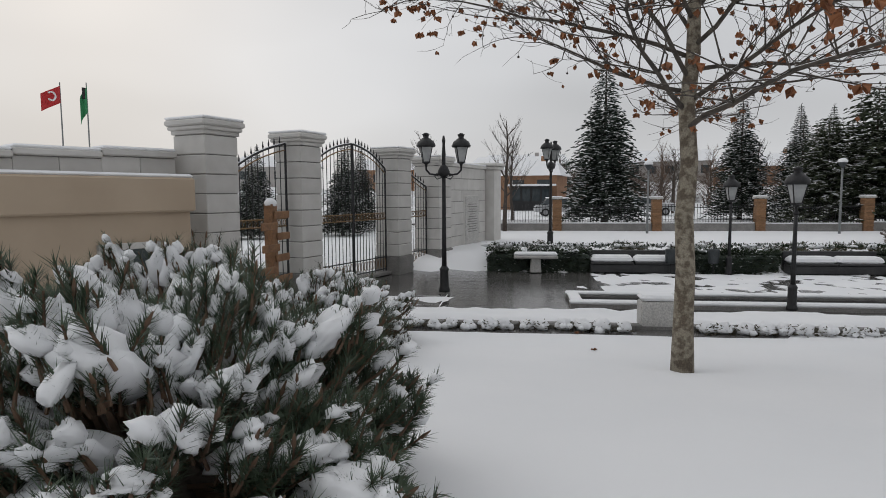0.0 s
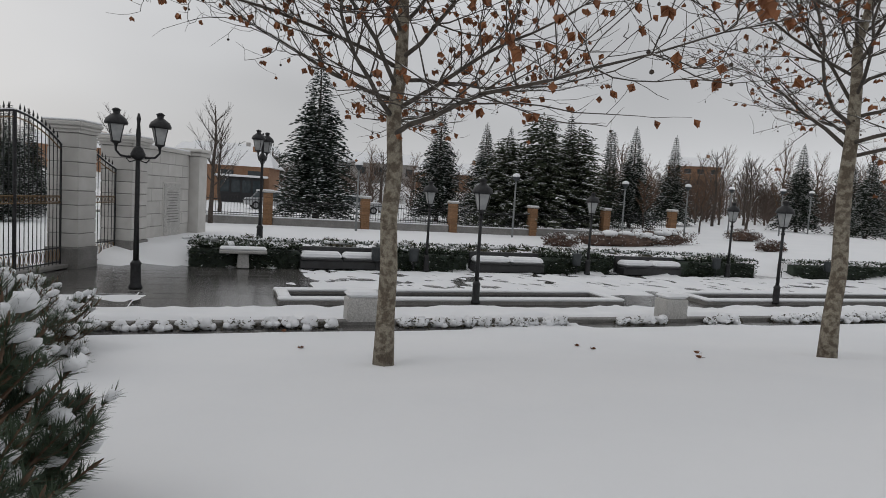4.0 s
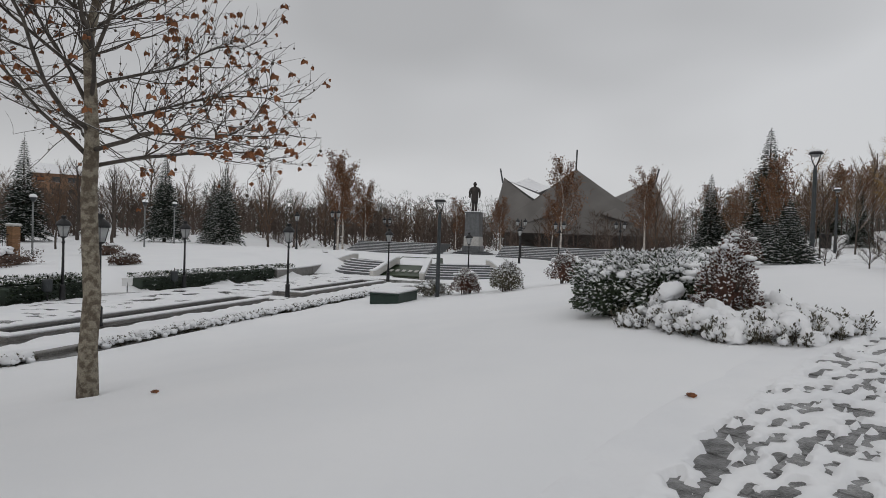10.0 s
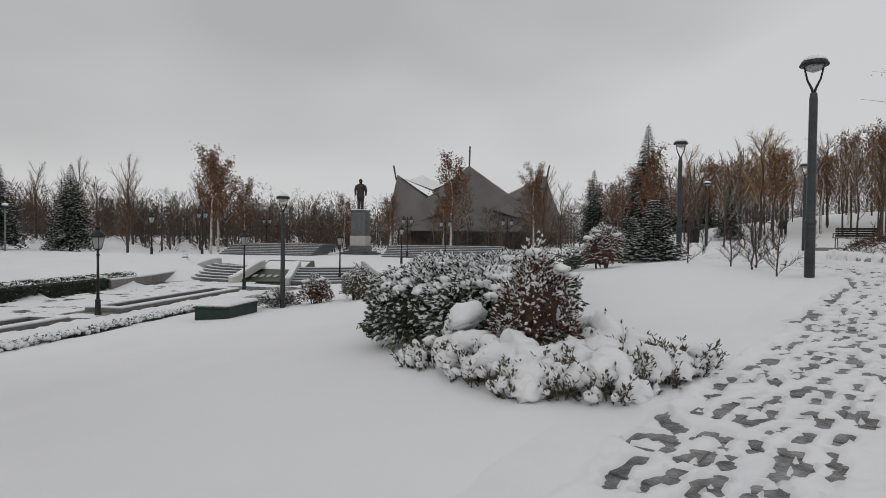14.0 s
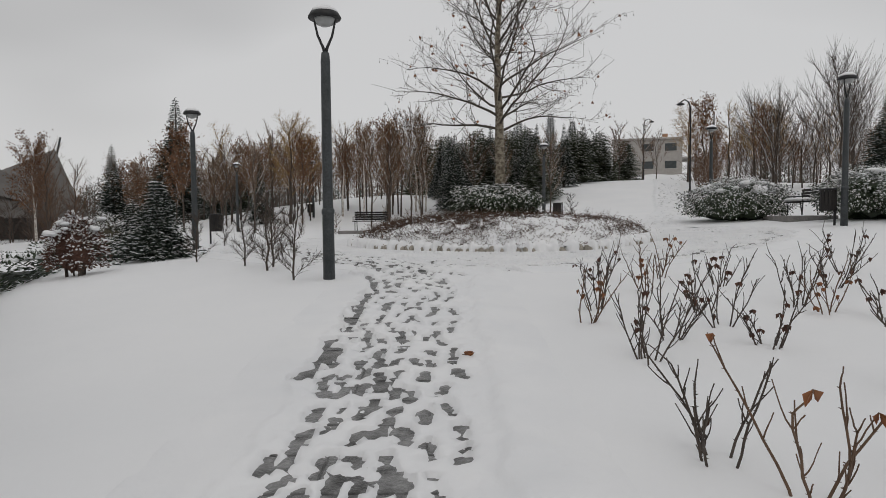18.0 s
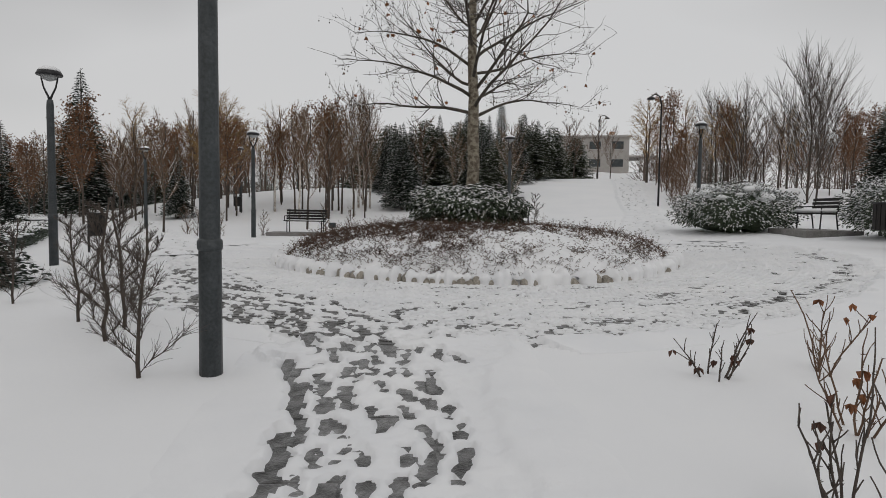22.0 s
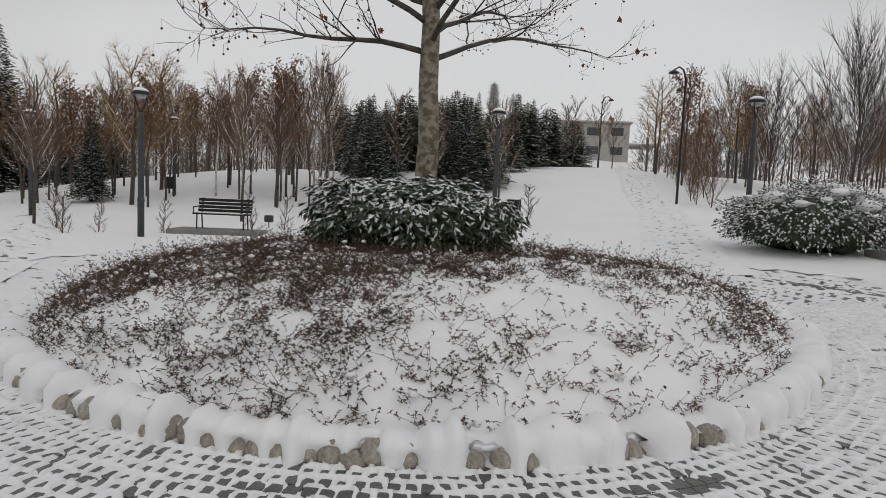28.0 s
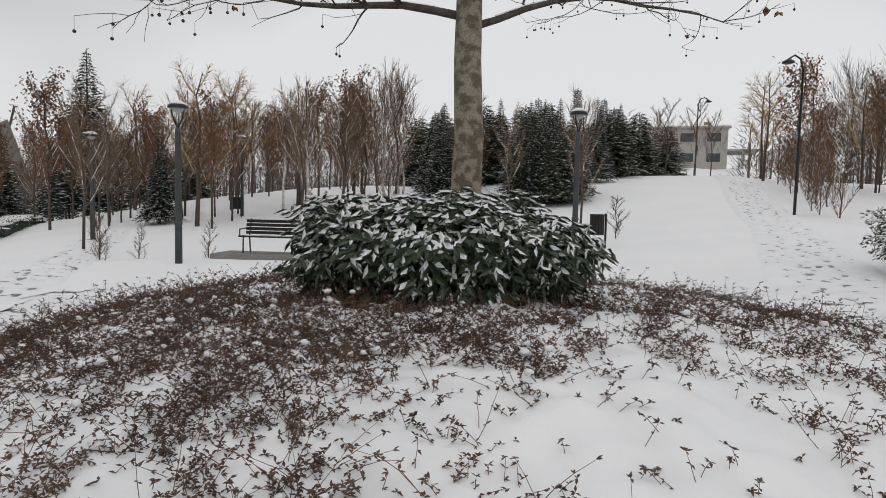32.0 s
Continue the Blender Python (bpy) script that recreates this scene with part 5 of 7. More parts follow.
for k, (x, y, rx, ry, h) in enumerate(((-4.5, 1.45, 0.85, 0.75, 1.0), (-3.5, 1.35, 0.75, 0.7, 0.98), (-5.0, 2.4, 1.0, 0.9, 1.05), (-4.0, 2.4, 0.9, 0.8, 1.0))):
    leafy_bush("evergreen_bush", "dense dark evergreen bush matted with clinging snow", pose(x, y, land(x, y) - 0.1), 140 + k, rx, ry, h, LEAF_DARK, 5600, 0.085, 0.25, 0.68, 56, "evergreen bushes by the path", 0.75, 0.85)
hedge("hedge", "broad clipped evergreen hedge matted with snow", (-4.9, 3.0), (-7.0, 6.6), 1.7, 0.85, LEAF_DARK, 8000, 141, land(-5.9, 4.8) - 0.08, 1.0, "low hedges on the slope", 0.35)
# roses beside the footpath
rng = random.Random(77)
roses = [(1.5, 5.25), (1.75, 5.75), (1.7, 3.95), (1.52, 2.25), (1.74, 1.85), (2.8, 5.65), (2.75, 5.05), (2.84, 4.37), (4.08, 5.6), (4.52, 5.3), (3.95, 5.95), (2.22, 7.8), (3.07, 7.83), (3.6, 7.15), (5.67, 7.83), (2.1, 4.64), (2.5, 1.9), (2.4, 0.9), (3.3, 3.2), (4.9, 6.9), (2.6, 6.8)]
for k, (x, y) in enumerate(roses):
    rose_bush("leafless thorny rose bush in snow beside the footpath", pose(x, y, land(x, y), 0, 0, rng.uniform(0, 360)), 200 + k, rng.uniform(0.55, 0.85), rng.choice((5, 6, 7)), BARK_RED if k % 4 == 0 else BARK, 0.16)
sb = [bare_tree("bare_shrub", "small leafless shrub with fine forking twigs in snow", 305, 1.15, 0.020, BARK, BARK, 0.22, 0.6, 15, group="bare shrubs", subs=8, snow=False),
      bare_tree("bare_shrub", "low leafless shrub with many thin twigs in snow", 306, 1.0, 0.016, BARK, BARK_RED, 0.10, 0.7, 14, group="bare shrubs", subs=7, snow=False)]
spread_copies(sb[0], [(-2.07, 7.93, 0, 0.95), (-2.75, 8.95, 80, 1.1), (-3.42, 9.85, 150, 0.95), (-2.83, 9.5, 200, 1.1), (-4.8, 11.15, 20, 0.9), (6.4, 31.5, 70, 1.2), (-6.2, 16.4, 110, 0.8)])
spread_copies(sb[1], [(-7.2, 26.2, 0, 1.1), (-6.6, 26.9, 60, 0.9), (-5.2, 27.8, 130, 1.0), (-2.9, 28.6, 220, 1.3), (-2.0, 29.3, 10, 1.2), (-8.0, 27.5, 300, 1.2), (12.2, 28.0, 50, 0.9)])

# big snowy bushes right of the round bed
for k, (x, y, rx, ry, h) in enumerate(((10.9, 22.5, 1.8, 1.6, 1.6), (12.6, 17.4, 1.5, 1.4, 1.55), (12.9, 14.6, 1.6, 1.4, 1.5))):
    leafy_bush("evergreen_bush", "large rounded evergreen bush covered in snow by a bench", pose(x, y, land(x, y) - 0.1), 120 + k, rx, ry, h, LEAF_DARK, 7000, 0.095, 0.5, 0.75, 34, drape=0.85)

dwarf = conifer("dwarf_spruce", "small pointed dwarf spruce bowed with snow", 424, 1.7, 0.75, NEEDLE_DARK, 0.8, 0.2, 3.0, 0.03, "dwarf spruces above the plaza")
spread_copies(dwarf, [(-6.4, 12.9, 0, 1.05), (-7.6, 14.2, 30, 0.8)])
# woods on the hill
bt = [bare_tree("bare_tree", "young bare tree with brownish upright twigs on the snowy hill", 400, 5.6, 0.06, BARK, TWIG_WARM, 0.3, 0.85, 15, subs=6),
      bare_tree("bare_tree", "slender bare tree with dark twigs on the snowy hill", 401, 5.0, 0.055, BARK, BARK_RED, 0.28, 0.7, 14, subs=6),
      bare_tree("bare_tree", "bare tree with rust-brown leaves still on its twigs", 402, 5.8, 0.06, BARK, TWIG_WARM, 0.28, 1.1, 13, leafy=1),
      bare_tree("willow", "bare weeping willow with yellowish hanging twigs", 403, 6.8, 0.11, BARK, TWIG_WILLOW, 0.3, 0.8, 14, weep=0.75, group="willows", subs=9),
      bare_tree("bare_tree", "broad leafless tree with grey twigs", 404, 6.0, 0.06, BARK, BARK, 0.05, 1.3, 26, subs=6, reach=1.75)]
rng = random.Random(9)
spots = [[], [], [], [], []]
for k in range(105):
    y = rng.uniform(38, 62)
    x = rng.uniform(-26, 12) * (y / 50)
    if abs(x - 8.8) < 1.5 or (x > 6 and y < 44) or (-0.06 < (x - 1) / (y - 9) < 0.25 and rng.random() < 0.8) or (-3 < x - 0.31 * (y - 18) < 3 and x > 3):
        continue
    spots[rng.choice((0, 0, 0, 1, 1, 2, 2))].append((x, y, rng.uniform(0, 360), rng.uniform(0.75, 1.15)))
for k in range(70):
    y = rng.uniform(40, 80)
    x = rng.uniform(20, 55) * (y / 55)
    if 0.25 < x / y < 0.41:
        continue
    spots[rng.choice((0, 1, 2, 2, 4))].append((x, y, rng.uniform(0, 360), rng.uniform(0.7, 1.1)))
spots[1] += [(15.5, 56.0, 10, 1.0), (18.6, 59.0, 50, 1.1), (20.6, 61.0, 90, 1.0), (17.2, 64.0, 140, 1.15)]
spots[0] += [(-4.3, 33.5, 10, 0.95), (5.9, 35.0, 40, 0.85), (-9.4, 29.0, 30, 0.8)]
spots[2] += [(-9.0, 37.0, 30, 0.9), (-14.5, 42.0, 80, 0.9)]
spots[3] += [(-9.9, 37.6, 0, 0.95), (-12.5, 49.0, 70, 1.05), (-17.5, 46.5, 20, 1.0), (-5.0, 50.0, 10, 0.9), (25.5, 56.0, 10, 1.0), (21.0, 53.5, 70, 0.95), (29.0, 55.0, 130, 1.0), (-10.5, 43.0, 0, 0.95), (-7.5, 45.0, 120, 0.9), (23.5, 47.0, 60, 0.9), (27.5, 52.0, 200, 0.95), (19.5, 50.0, 250, 0.9), (31, 50, 20, 0.9)]
spots[4] += [(24.5, 38.3, 0, 1.25), (27.0, 41.0, 70, 1.1), (22.5, 42.0, 160, 0.95)]
for th, sp in zip(bt, spots):
    spread_copies(th, sp)
# birch clump on the slope
birch = bare_tree("birch", "pale-barked birch with fine reddish twigs", 410, 6.4, 0.075, BARK_BIRCH, BARK_RED, 0.5, 1.5, 12, group="birches")
spread_copies(birch, [(-2.3, 42.6, 0, 1.05), (-1.9, 43.1, 100, 1.0), (-2.7, 43.3, 200, 1.05), (-1.6, 42.5, 300, 0.95), (-2.1, 43.8, 20, 1.05), (-5.4, 38.5, 50, 0.9), (-7.2, 41, 90, 0.9)])
cf = [conifer("spruce", "dark spruce with snow on its boughs", 420, 8.8, 2.5, NEEDLE_DARK, 0.7, 0.35, 1.25),
      conifer("spruce", "slim spruce with snow on drooping boughs", 421, 8.0, 1.8, NEEDLE_DARK, 0.7, 0.3, 1.2),
      conifer("pine", "bushy dark pine with light snow", 422, 6.0, 2.4, PINE_OLIVE, 0.6, 0.1, 1.15, 0.06, shape=0.55),
      conifer("cypress", "narrow dark columnar cypress", 423, 7.0, 0.7, NEEDLE_DARK, 0.15, -0.5, 1.3, shape=0.5)]
cs = [[(17.9, 24.6, 0, 0.55), (-43.5, -20.5, 0, 1.0), (-46.5, -17.5, 60, 0.9), (-47.5, -11.0, 90, 1.0), (-55.5, 8.2, 30, 0.85), (-53.5, 12.7, 120, 0.8), (-22.6, 50.3, 10, 1.2), (-48, -6, 10, 0.9), (-31.5, -25.0, 0, 1.15), (-17.0, -31.5, 20, 0.5), (-19.2, -33.5, 80, 0.55), (-15.2, -35.6, 50, 0.5), (-21.5, -35.0, 10, 0.55), (-13.0, -33.0, 40, 0.42)],
      [(-26.5, 47.5, 0, 0.9), (-41.5, -16.5, 40, 0.85), (-20.0, 53.0, 70, 0.8), (-50, -16, 100, 1.0), (-29, 56, 10, 0.8), (-56, -2, 0, 1.0), (-60, 14, 30, 0.8), (-12, 38.5, 0, 0.5)],
      [(-36.8, -12.4, 0, 1.25), (-38.5, -10.2, 60, 1.15), (-35.8, -14.4, 120, 1.0)],
      [(-45.5, -7.9, 0, 1.05), (11.2, 68.0, 40, 1.2), (14.0, 70.0, 0, 1.1), (8.0, 70.5, 90, 1.15)]]
for k in range(36):
    y = rng.uniform(50, 66)
    x = rng.uniform(-1.5, 13.5) * y / 58
    size = rng.uniform(0.65, 1.0)
    cs[1 if k % 2 else 2].append((x, y, rng.uniform(0, 360), size * (0.8 if k % 2 else 1.0)))
for k in range(13):
    y = rng.uniform(41, 50)
    cs[2 if k % 3 == 0 else 1].append((1.0 + rng.uniform(-0.03, 0.24) * (y - 9), y, rng.uniform(0, 360), rng.uniform(0.48, 0.68)))
for k in range(12):
    y = rng.uniform(62, 75)
    cs[2].append((rng.uniform(-35, 30), y, rng.uniform(0, 360), rng.uniform(0.8, 1.1)))
for th, sp in zip(cf, cs):
    spread_copies(th, sp)

# far woods round the park, one uncountable mass each
def far_woods(name, label, mat_, seed, places):
    rng = random.Random(seed)
    m = Mesh()
    for a0, a1, d0, d1, n, h in places:
        for _ in range(n):
            a, d = radians(rng.uniform(a0, a1)), rng.uniform(d0, d1)
            if -0.37 < a < -0.24 and d < 125:
                continue
            x, y = -math.sin(a) * d, math.cos(a) * d
            z, hh = land(x, y) - 0.3, h * rng.uniform(0.6, 1.15)
            w = hh * rng.uniform(0.16, 0.3)
            m.tube([(x, y, z), (x, y, z + hh * 0.8)], [0.13, 0.04], 3)
            for _ in range(92):
                b, f = rng.uniform(0, 6.28), rng.random()
                q = w * (1.1 - 0.8 * f) * rng.random() ** 0.5
                c = Vector((x + q * math.cos(b), y + q * math.sin(b), z + hh * (0.02 + 0.98 * f)))
                m.leaf(c, (math.cos(b), math.sin(b), rng.uniform(0.1, 1.4)), rng.uniform(0.06, 0.15), rng.uniform(0.6, 1.5))
    return tagged(part(name, m, mat_), label, "woods", kind="stuff")


far_woods("far_woods", "distant bare brown woods behind the park", TWIG_FAR, 500, [(30, 125, 80, 150, 700, 6.2), (50, 125, 66, 84, 120, 4.2), (-40, 35, 80, 130, 230, 8), (-75, -40, 60, 110, 110, 8)])
far_woods("far_conifers", "distant dark conifer woods on the skyline", NEEDLE_DARK, 501, [(10, 62, 120, 210, 330, 10), (62, 130, 100, 180, 300, 7.5), (-30, 10, 85, 130, 80, 8)])

# ---- the round bed ----
BED_Z = terrain(RC.x, RC.y)


def bed_height(x, y):
    r = math.hypot(x - RC.x, y - RC.y)
    f = max(0.0, 1 - (r / (R_IN - 0.25)) ** 2)
    return terrain(x, y) + 0.10 + 0.70 * f**0.5 + (0.07 * noise.noise((x * 1.4, y * 1.4, 2.0)) + 0.05 * noise.noise((x * 3.6, y * 3.6, 5.0))) * min(1, f * 4) + 0.035 * noise.noise((x * 8, y * 8, 6.0))


bm_ = Mesh()
nb_r, nb_a = 80, 300
for j in range(nb_r):
    r = (R_IN - 0.02) * (j + 0.02) / (nb_r - 1)
    for k in range(nb_a):
        a = 2 * math.pi * k / nb_a
        x, y = RC.x + r * math.cos(a), RC.y + r * math.sin(a)
        bm_.v.append((x, y, bed_height(x, y) if j < nb_r - 1 else terrain(x, y) - 0.1))
bm_.f = [(j * nb_a + k, j * nb_a + (k + 1) % nb_a, (j + 1) * nb_a + (k + 1) % nb_a, (j + 1) * nb_a + k) for j in range(nb_r - 1) for k in range(nb_a)]
bm_.f.append(tuple(range(nb_a - 1, -1, -1)))
tagged(part("bed_snow", bm_, SNOW, smooth=True), "snow-covered mound of the round planted bed", "flower bed", kind="structure")

rng = random.Random(61)
border = thing("stone_border", "ring of pale rounded cobbles under heaped snow", "border", kind="structure")
stones = []
for k in range(4):
    stones.append(Mesh().blob((0, 0, 0), (0.085, 0.075, 0.095), rng, 11, 9, 0.06).data("stone", CREAM_STONE, True))
NS = 190
for k in range(NS):
    a = 2 * math.pi * k / NS + rng.uniform(-0.008, 0.008)
    r = R_IN + rng.uniform(0.0, 0.05)
    x, y = RC.x + r * math.cos(a), RC.y + r * math.sin(a)
    part("stone", stones[k % 4], None, border, at=pose(x, y, terrain(x, y) + rng.uniform(-0.04, 0.03), rng.uniform(-15, 15), rng.uniform(-15, 15), math.degrees(a) + 90))
heap = Mesh()
NH = 900
for k in range(NH):
    a = 2 * math.pi * k / NH
    x, y = math.cos(a), math.sin(a)
    n1, n2, n3 = noise.noise((x * 6, y * 6, 1.0)), noise.noise((x * 19, y * 19, 4.0)), noise.noise((x * 34, y * 34, 9.0))
    lump = max(-0.75, min(0.75, 0.5 * n1 + 1.0 * n2 + 1.9 * n3))
    over = min(1.0, max(-1.0, 0.35 + 1.6 * n2 + 2.6 * n3))
    gx, gy = RC.x + R_IN * x, RC.y + R_IN * y
    z0 = terrain(gx, gy)
    for r, z in ((R_IN - 0.30, 0.04), (R_IN - 0.20, 0.10 + 0.03 * lump), (R_IN - 0.10, 0.15 + 0.09 * lump), (R_IN + 0.00 + 0.06 * over, 0.145 + 0.12 * lump), (R_IN + 0.08 + 0.06 * over, 0.09 + 0.05 * lump),
                 (R_IN + 0.06 + 0.08 * over, 0.05 - 0.05 * over), (R_IN + 0.03 + 0.15 * max(0.0, over), -0.05)):
        heap.v.append((RC.x + r * x, RC.y + r * y, z0 + z))
heap.f = [(k * 7 + i, ((k + 1) % NH) * 7 + i, ((k + 1) % NH) * 7 + i + 1, k * 7 + i + 1) for k in range(NH) for i in range(6)]
part("snow_heap", heap, SNOW, border, "rounded lumps of snow on the stones", True)

sprigs, caps, stems_ = Mesh(), Mesh(), Mesh()
N_SPRIG = 0
for _ in range(52000):
    a, q = rng.uniform(0, 2 * math.pi), math.sqrt(rng.random()) * (R_IN - 0.14)
    x, y = RC.x + q * math.cos(a), RC.y + q * math.sin(a)
    fall = noise.noise((x * 0.55, y * 0.55, 12.0)) + 0.6 * noise.noise((x * 1.7, y * 1.7, 15.0))
    open_patch = math.exp(-(((x - 2.5) / 1.25) ** 2 + ((y - 13.95) / 0.8) ** 2))
    open_patch = max(open_patch, 0.7 * math.exp(-(((x - 3.9) / 1.0) ** 2 + ((y - 14.9) / 1.0) ** 2)))
    clump = noise.noise((x * 3.2, y * 3.2, 33.0))
    if rng.random() > 0.19 + 0.8 * fall + 0.95 * clump - 0.46 * open_patch + 0.30 * sstep(1.5, 0.2, x) + 0.20 * sstep(14.4, 15.6, y) + 0.12 * (q > R_IN - 0.75):
        continue
    z = bed_height(x, y)
    L = rng.uniform(0.05, 0.14) if rng.random() < 0.88 else rng.uniform(0.2, 0.32)
    d = Vector((rng.uniform(-0.9, 0.9), rng.uniform(-0.9, 0.9), rng.uniform(0.35, 1.0)))
    st = bend(rng, (x, y, z - 0.02), d, L, 3, -0.10, 0.2)
    stems_.tube(st, [0.0022, 0.0018, 0.0015, 0.001], 3)
    for w in (1, 2, 3, 3):
        for s in (-1, 1):
            e = Vector((rng.uniform(-1, 1), rng.uniform(-1, 1), rng.uniform(-0.5, 0.6)))
            sprigs.leaf(st[w], e, rng.uniform(0.008, 0.014), rng.uniform(0.016, 0.032), 0.3)
    if rng.random() < 0.06 - 0.06 * open_patch:
        r = rng.uniform(0.010, 0.026)
        caps.blob(tuple(st[2] + Vector((0, 0, 0.005))), (r * 1.3, r * 1.1, r * 0.85), rng, 7, 5, 0.35)
    N_SPRIG += 1
for _ in range(1100):
    a, q = rng.uniform(0, 2 * math.pi), math.sqrt(rng.random()) * (R_IN - 0.2)
    x, y = RC.x + q * math.cos(a), RC.y + q * math.sin(a)
    z = bed_height(x, y)
    for _ in range(rng.choice((1, 1, 2, 3))):
        d = Vector((rng.uniform(-0.7, 0.7), rng.uniform(-0.7, 0.7), rng.uniform(0.4, 1.0)))
        st = bend(rng, (x + rng.uniform(-0.05, 0.05), y + rng.uniform(-0.05, 0.05), z - 0.02), d, rng.uniform(0.06, 0.16), 3, -0.1, 0.2)
        stems_.tube(st, [0.0022, 0.0018, 0.0015, 0.001], 3)
        for w in (2, 3, 3, 3):
            for s in (-1, 1):
                sprigs.leaf(st[w], (rng.uniform(-1, 1), rng.uniform(-1, 1), rng.uniform(-0.4, 0.5)), rng.uniform(0.009, 0.014), rng.uniform(0.018, 0.032), 0.3)
cover = thing("ground_cover", "brown-leaved ground cover poking through the snow of the bed", "plants", kind="stuff")
part("stem_cluster", stems_, BARK_RED, cover)
part("leaves", sprigs, SHRUB_BROWN, cover)
part("snow_load", caps, SNOW, cover, "small tufts of snow", True)
leafy_bush("laurel_bush", "dense laurel bush with drooping snow-dusted leaves round the trunk", pose(1.45, 16.95, bed_height(1.45, 16.95) - 0.14), 71, 1.24, 0.85, 0.95, LEAF_DARK, 8500, 0.12, 1.1, 0.5, 0, "", 0.78, 0.6, 0.0, 1.5)

# ---- gate and wall ----
GATE0, GD = Vector((-7.35, -21.6)), Vector((0.975, 0.22))
GA = math.degrees(math.atan2(0.22, 0.975))


def gate_at(s, off=0.0):
    p = GATE0 + GD * s + Vector((-GD.y, GD.x)) * off
    return p


def pillar(s, w, top, label):
    """A stone pillar of coursed blocks with a moulded cap; s is its centre along the gate line."""
    p = gate_at(s)
    th = thing("gate_pillar", label, "pillar", pose(p.x, p.y, PLAZA, 0, 0, GA), "pillars of the gate")
    h = top - PLAZA
    part("plinth", Mesh().box((0, 0, 0.22), (w + 0.06, w + 0.06, 0.56), 0, 0.015), STONE_BASE, th)
    n = 8
    bh = (h - 0.5 - 0.34) / n
    for k in range(n):
        part("block", Mesh().box((0, 0, 0.5 + bh * (k + 0.5)), (w, w, bh - 0.018), 0, 0.012), STONE, th)
    part("core", Mesh().box((0, 0, h * 0.5), (w - 0.05, w - 0.05, h - 0.4)), STONE_BASE, th)
    part("cap", Mesh().box((0, 0, h - 0.29), (w + 0.06, w + 0.06, 0.08), 0, 0.01), STONE, th)
    part("cap", Mesh().box((0, 0, h - 0.21), (w + 0.16, w + 0.16, 0.08), 0, 0.02), STONE, th)
    part("cap", Mesh().box((0, 0, h - 0.11), (w + 0.24, w + 0.24, 0.12), 0, 0.03), STONE, th)
    part("snow_cap", Mesh().box((0, 0, h - 0.02), (w + 0.22, w + 0.22, 0.05), 0, 0.02), SNOW, th)
    return th


pillar(3.4, 0.84, 2.34, "broad grey stone gate pillar with moulded cap")
pillar(0.62, 0.76, 2.32, "grey stone gate pillar with moulded cap and snow")
pillar(-3.75, 0.8, 2.24, "grey stone gate pillar with moulded cap and snow")


def gate_leaf(s0, s1, top0, top1, label, arch, bars, group=""):
    """An iron gate leaf between s0 and s1 whose top runs from top0 to top1 with an arch."""
    th = thing("iron_gate", label, "gate", None, group)
    zb = PLAZA + 0.08
    bar, n = [], bars

    def top(f):
        return top0 + (top1 - top0) * f + arch * math.sin(math.pi * f)

    for k in range(n + 1):
        f = k / n
        p = gate_at(s0 + (s1 - s0) * f)
        thick = 0.03 if k in (0, n) else 0.011
        m = Mesh().tube([(p.x, p.y, zb), (p.x, p.y, top(f) + (0.0 if k in (0, n) else 0.04))], thick, 6)
        part("stile" if k in (0, n) else "bar", m, IRON, th)
        if 0 < k < n:
            part("finial", Mesh().lathe([(0.008, 0), (0.024, 0.05), (0.003, 0.17)], 6, (p.x, p.y, top(f) + 0.03)), IRON, th)
    for dz, mt, r in ((0.0, IRON, 0.026), (-0.14, BRONZE, 0.016)):
        part("top_rail", Mesh().tube([(*gate_at(s0 + (s1 - s0) * i / 12), top(i / 12) + dz) for i in range(13)], r, 6), mt, th)
    for z in (zb + 0.06, zb + 0.42, zb + 1.55, zb + 1.72):
        a, b = gate_at(s0), gate_at(s1)
        part("rail", Mesh().tube([(a.x, a.y, z), (b.x, b.y, z)], 0.018, 6), BRONZE if z > zb + 1 else IRON, th)
    for k in range(n):
        f = (k + 0.5) / n
        p = gate_at(s0 + (s1 - s0) * f)
        ringm = Mesh().tube([(p.x + 0.05 * math.cos(i * 0.785) * GD.x, p.y + 0.05 * math.cos(i * 0.785) * GD.y, zb + 1.635 + 0.06 * math.sin(i * 0.785)) for i in range(9)], 0.009, 4)
        part("ornament", ringm, BRONZE, th)
        ringm = Mesh().tube([(p.x + 0.045 * math.cos(i * 0.785) * GD.x, p.y + 0.045 * math.cos(i * 0.785) * GD.y, zb + 0.24 + 0.14 * math.sin(i * 0.785)) for i in range(9)], 0.009, 4)
        part("ornament", ringm, BRONZE, th)
    part("snow_line", Mesh().tube([(*gate_at(s0 + (s1 - s0) * i / 12), top(i / 12) + 0.028) for i in range(13)], 0.014, 5), SNOW, th)
    return th


gate_leaf(0.16, -1.58, 1.6, 2.2, "closed black and bronze iron gate leaf with spikes", 0.12, 11, "leaves of the main gate")
gate_leaf(-3.27, -1.63, 1.6, 2.2, "closed black and bronze iron gate leaf with spikes", 0.12, 11, "leaves of the main gate")
gate_leaf(2.9, 1.08, 1.3, 2.02, "black iron side gate with a rising curved top", 0.10, 10, "side gates")
gate_leaf(-5.83, -4.22, 1.1, 1.76, "black iron side gate with a falling curved top", -0.05, 9, "side gates")
part_sill = Mesh().box((*gate_at(-1.5), PLAZA + 0.03), (9.5, 0.35, 0.09), GA, 0.01)
tagged(part("gate_sill", part_sill, STONE_BASE), "stone threshold under the gates", "threshold", kind="structure")


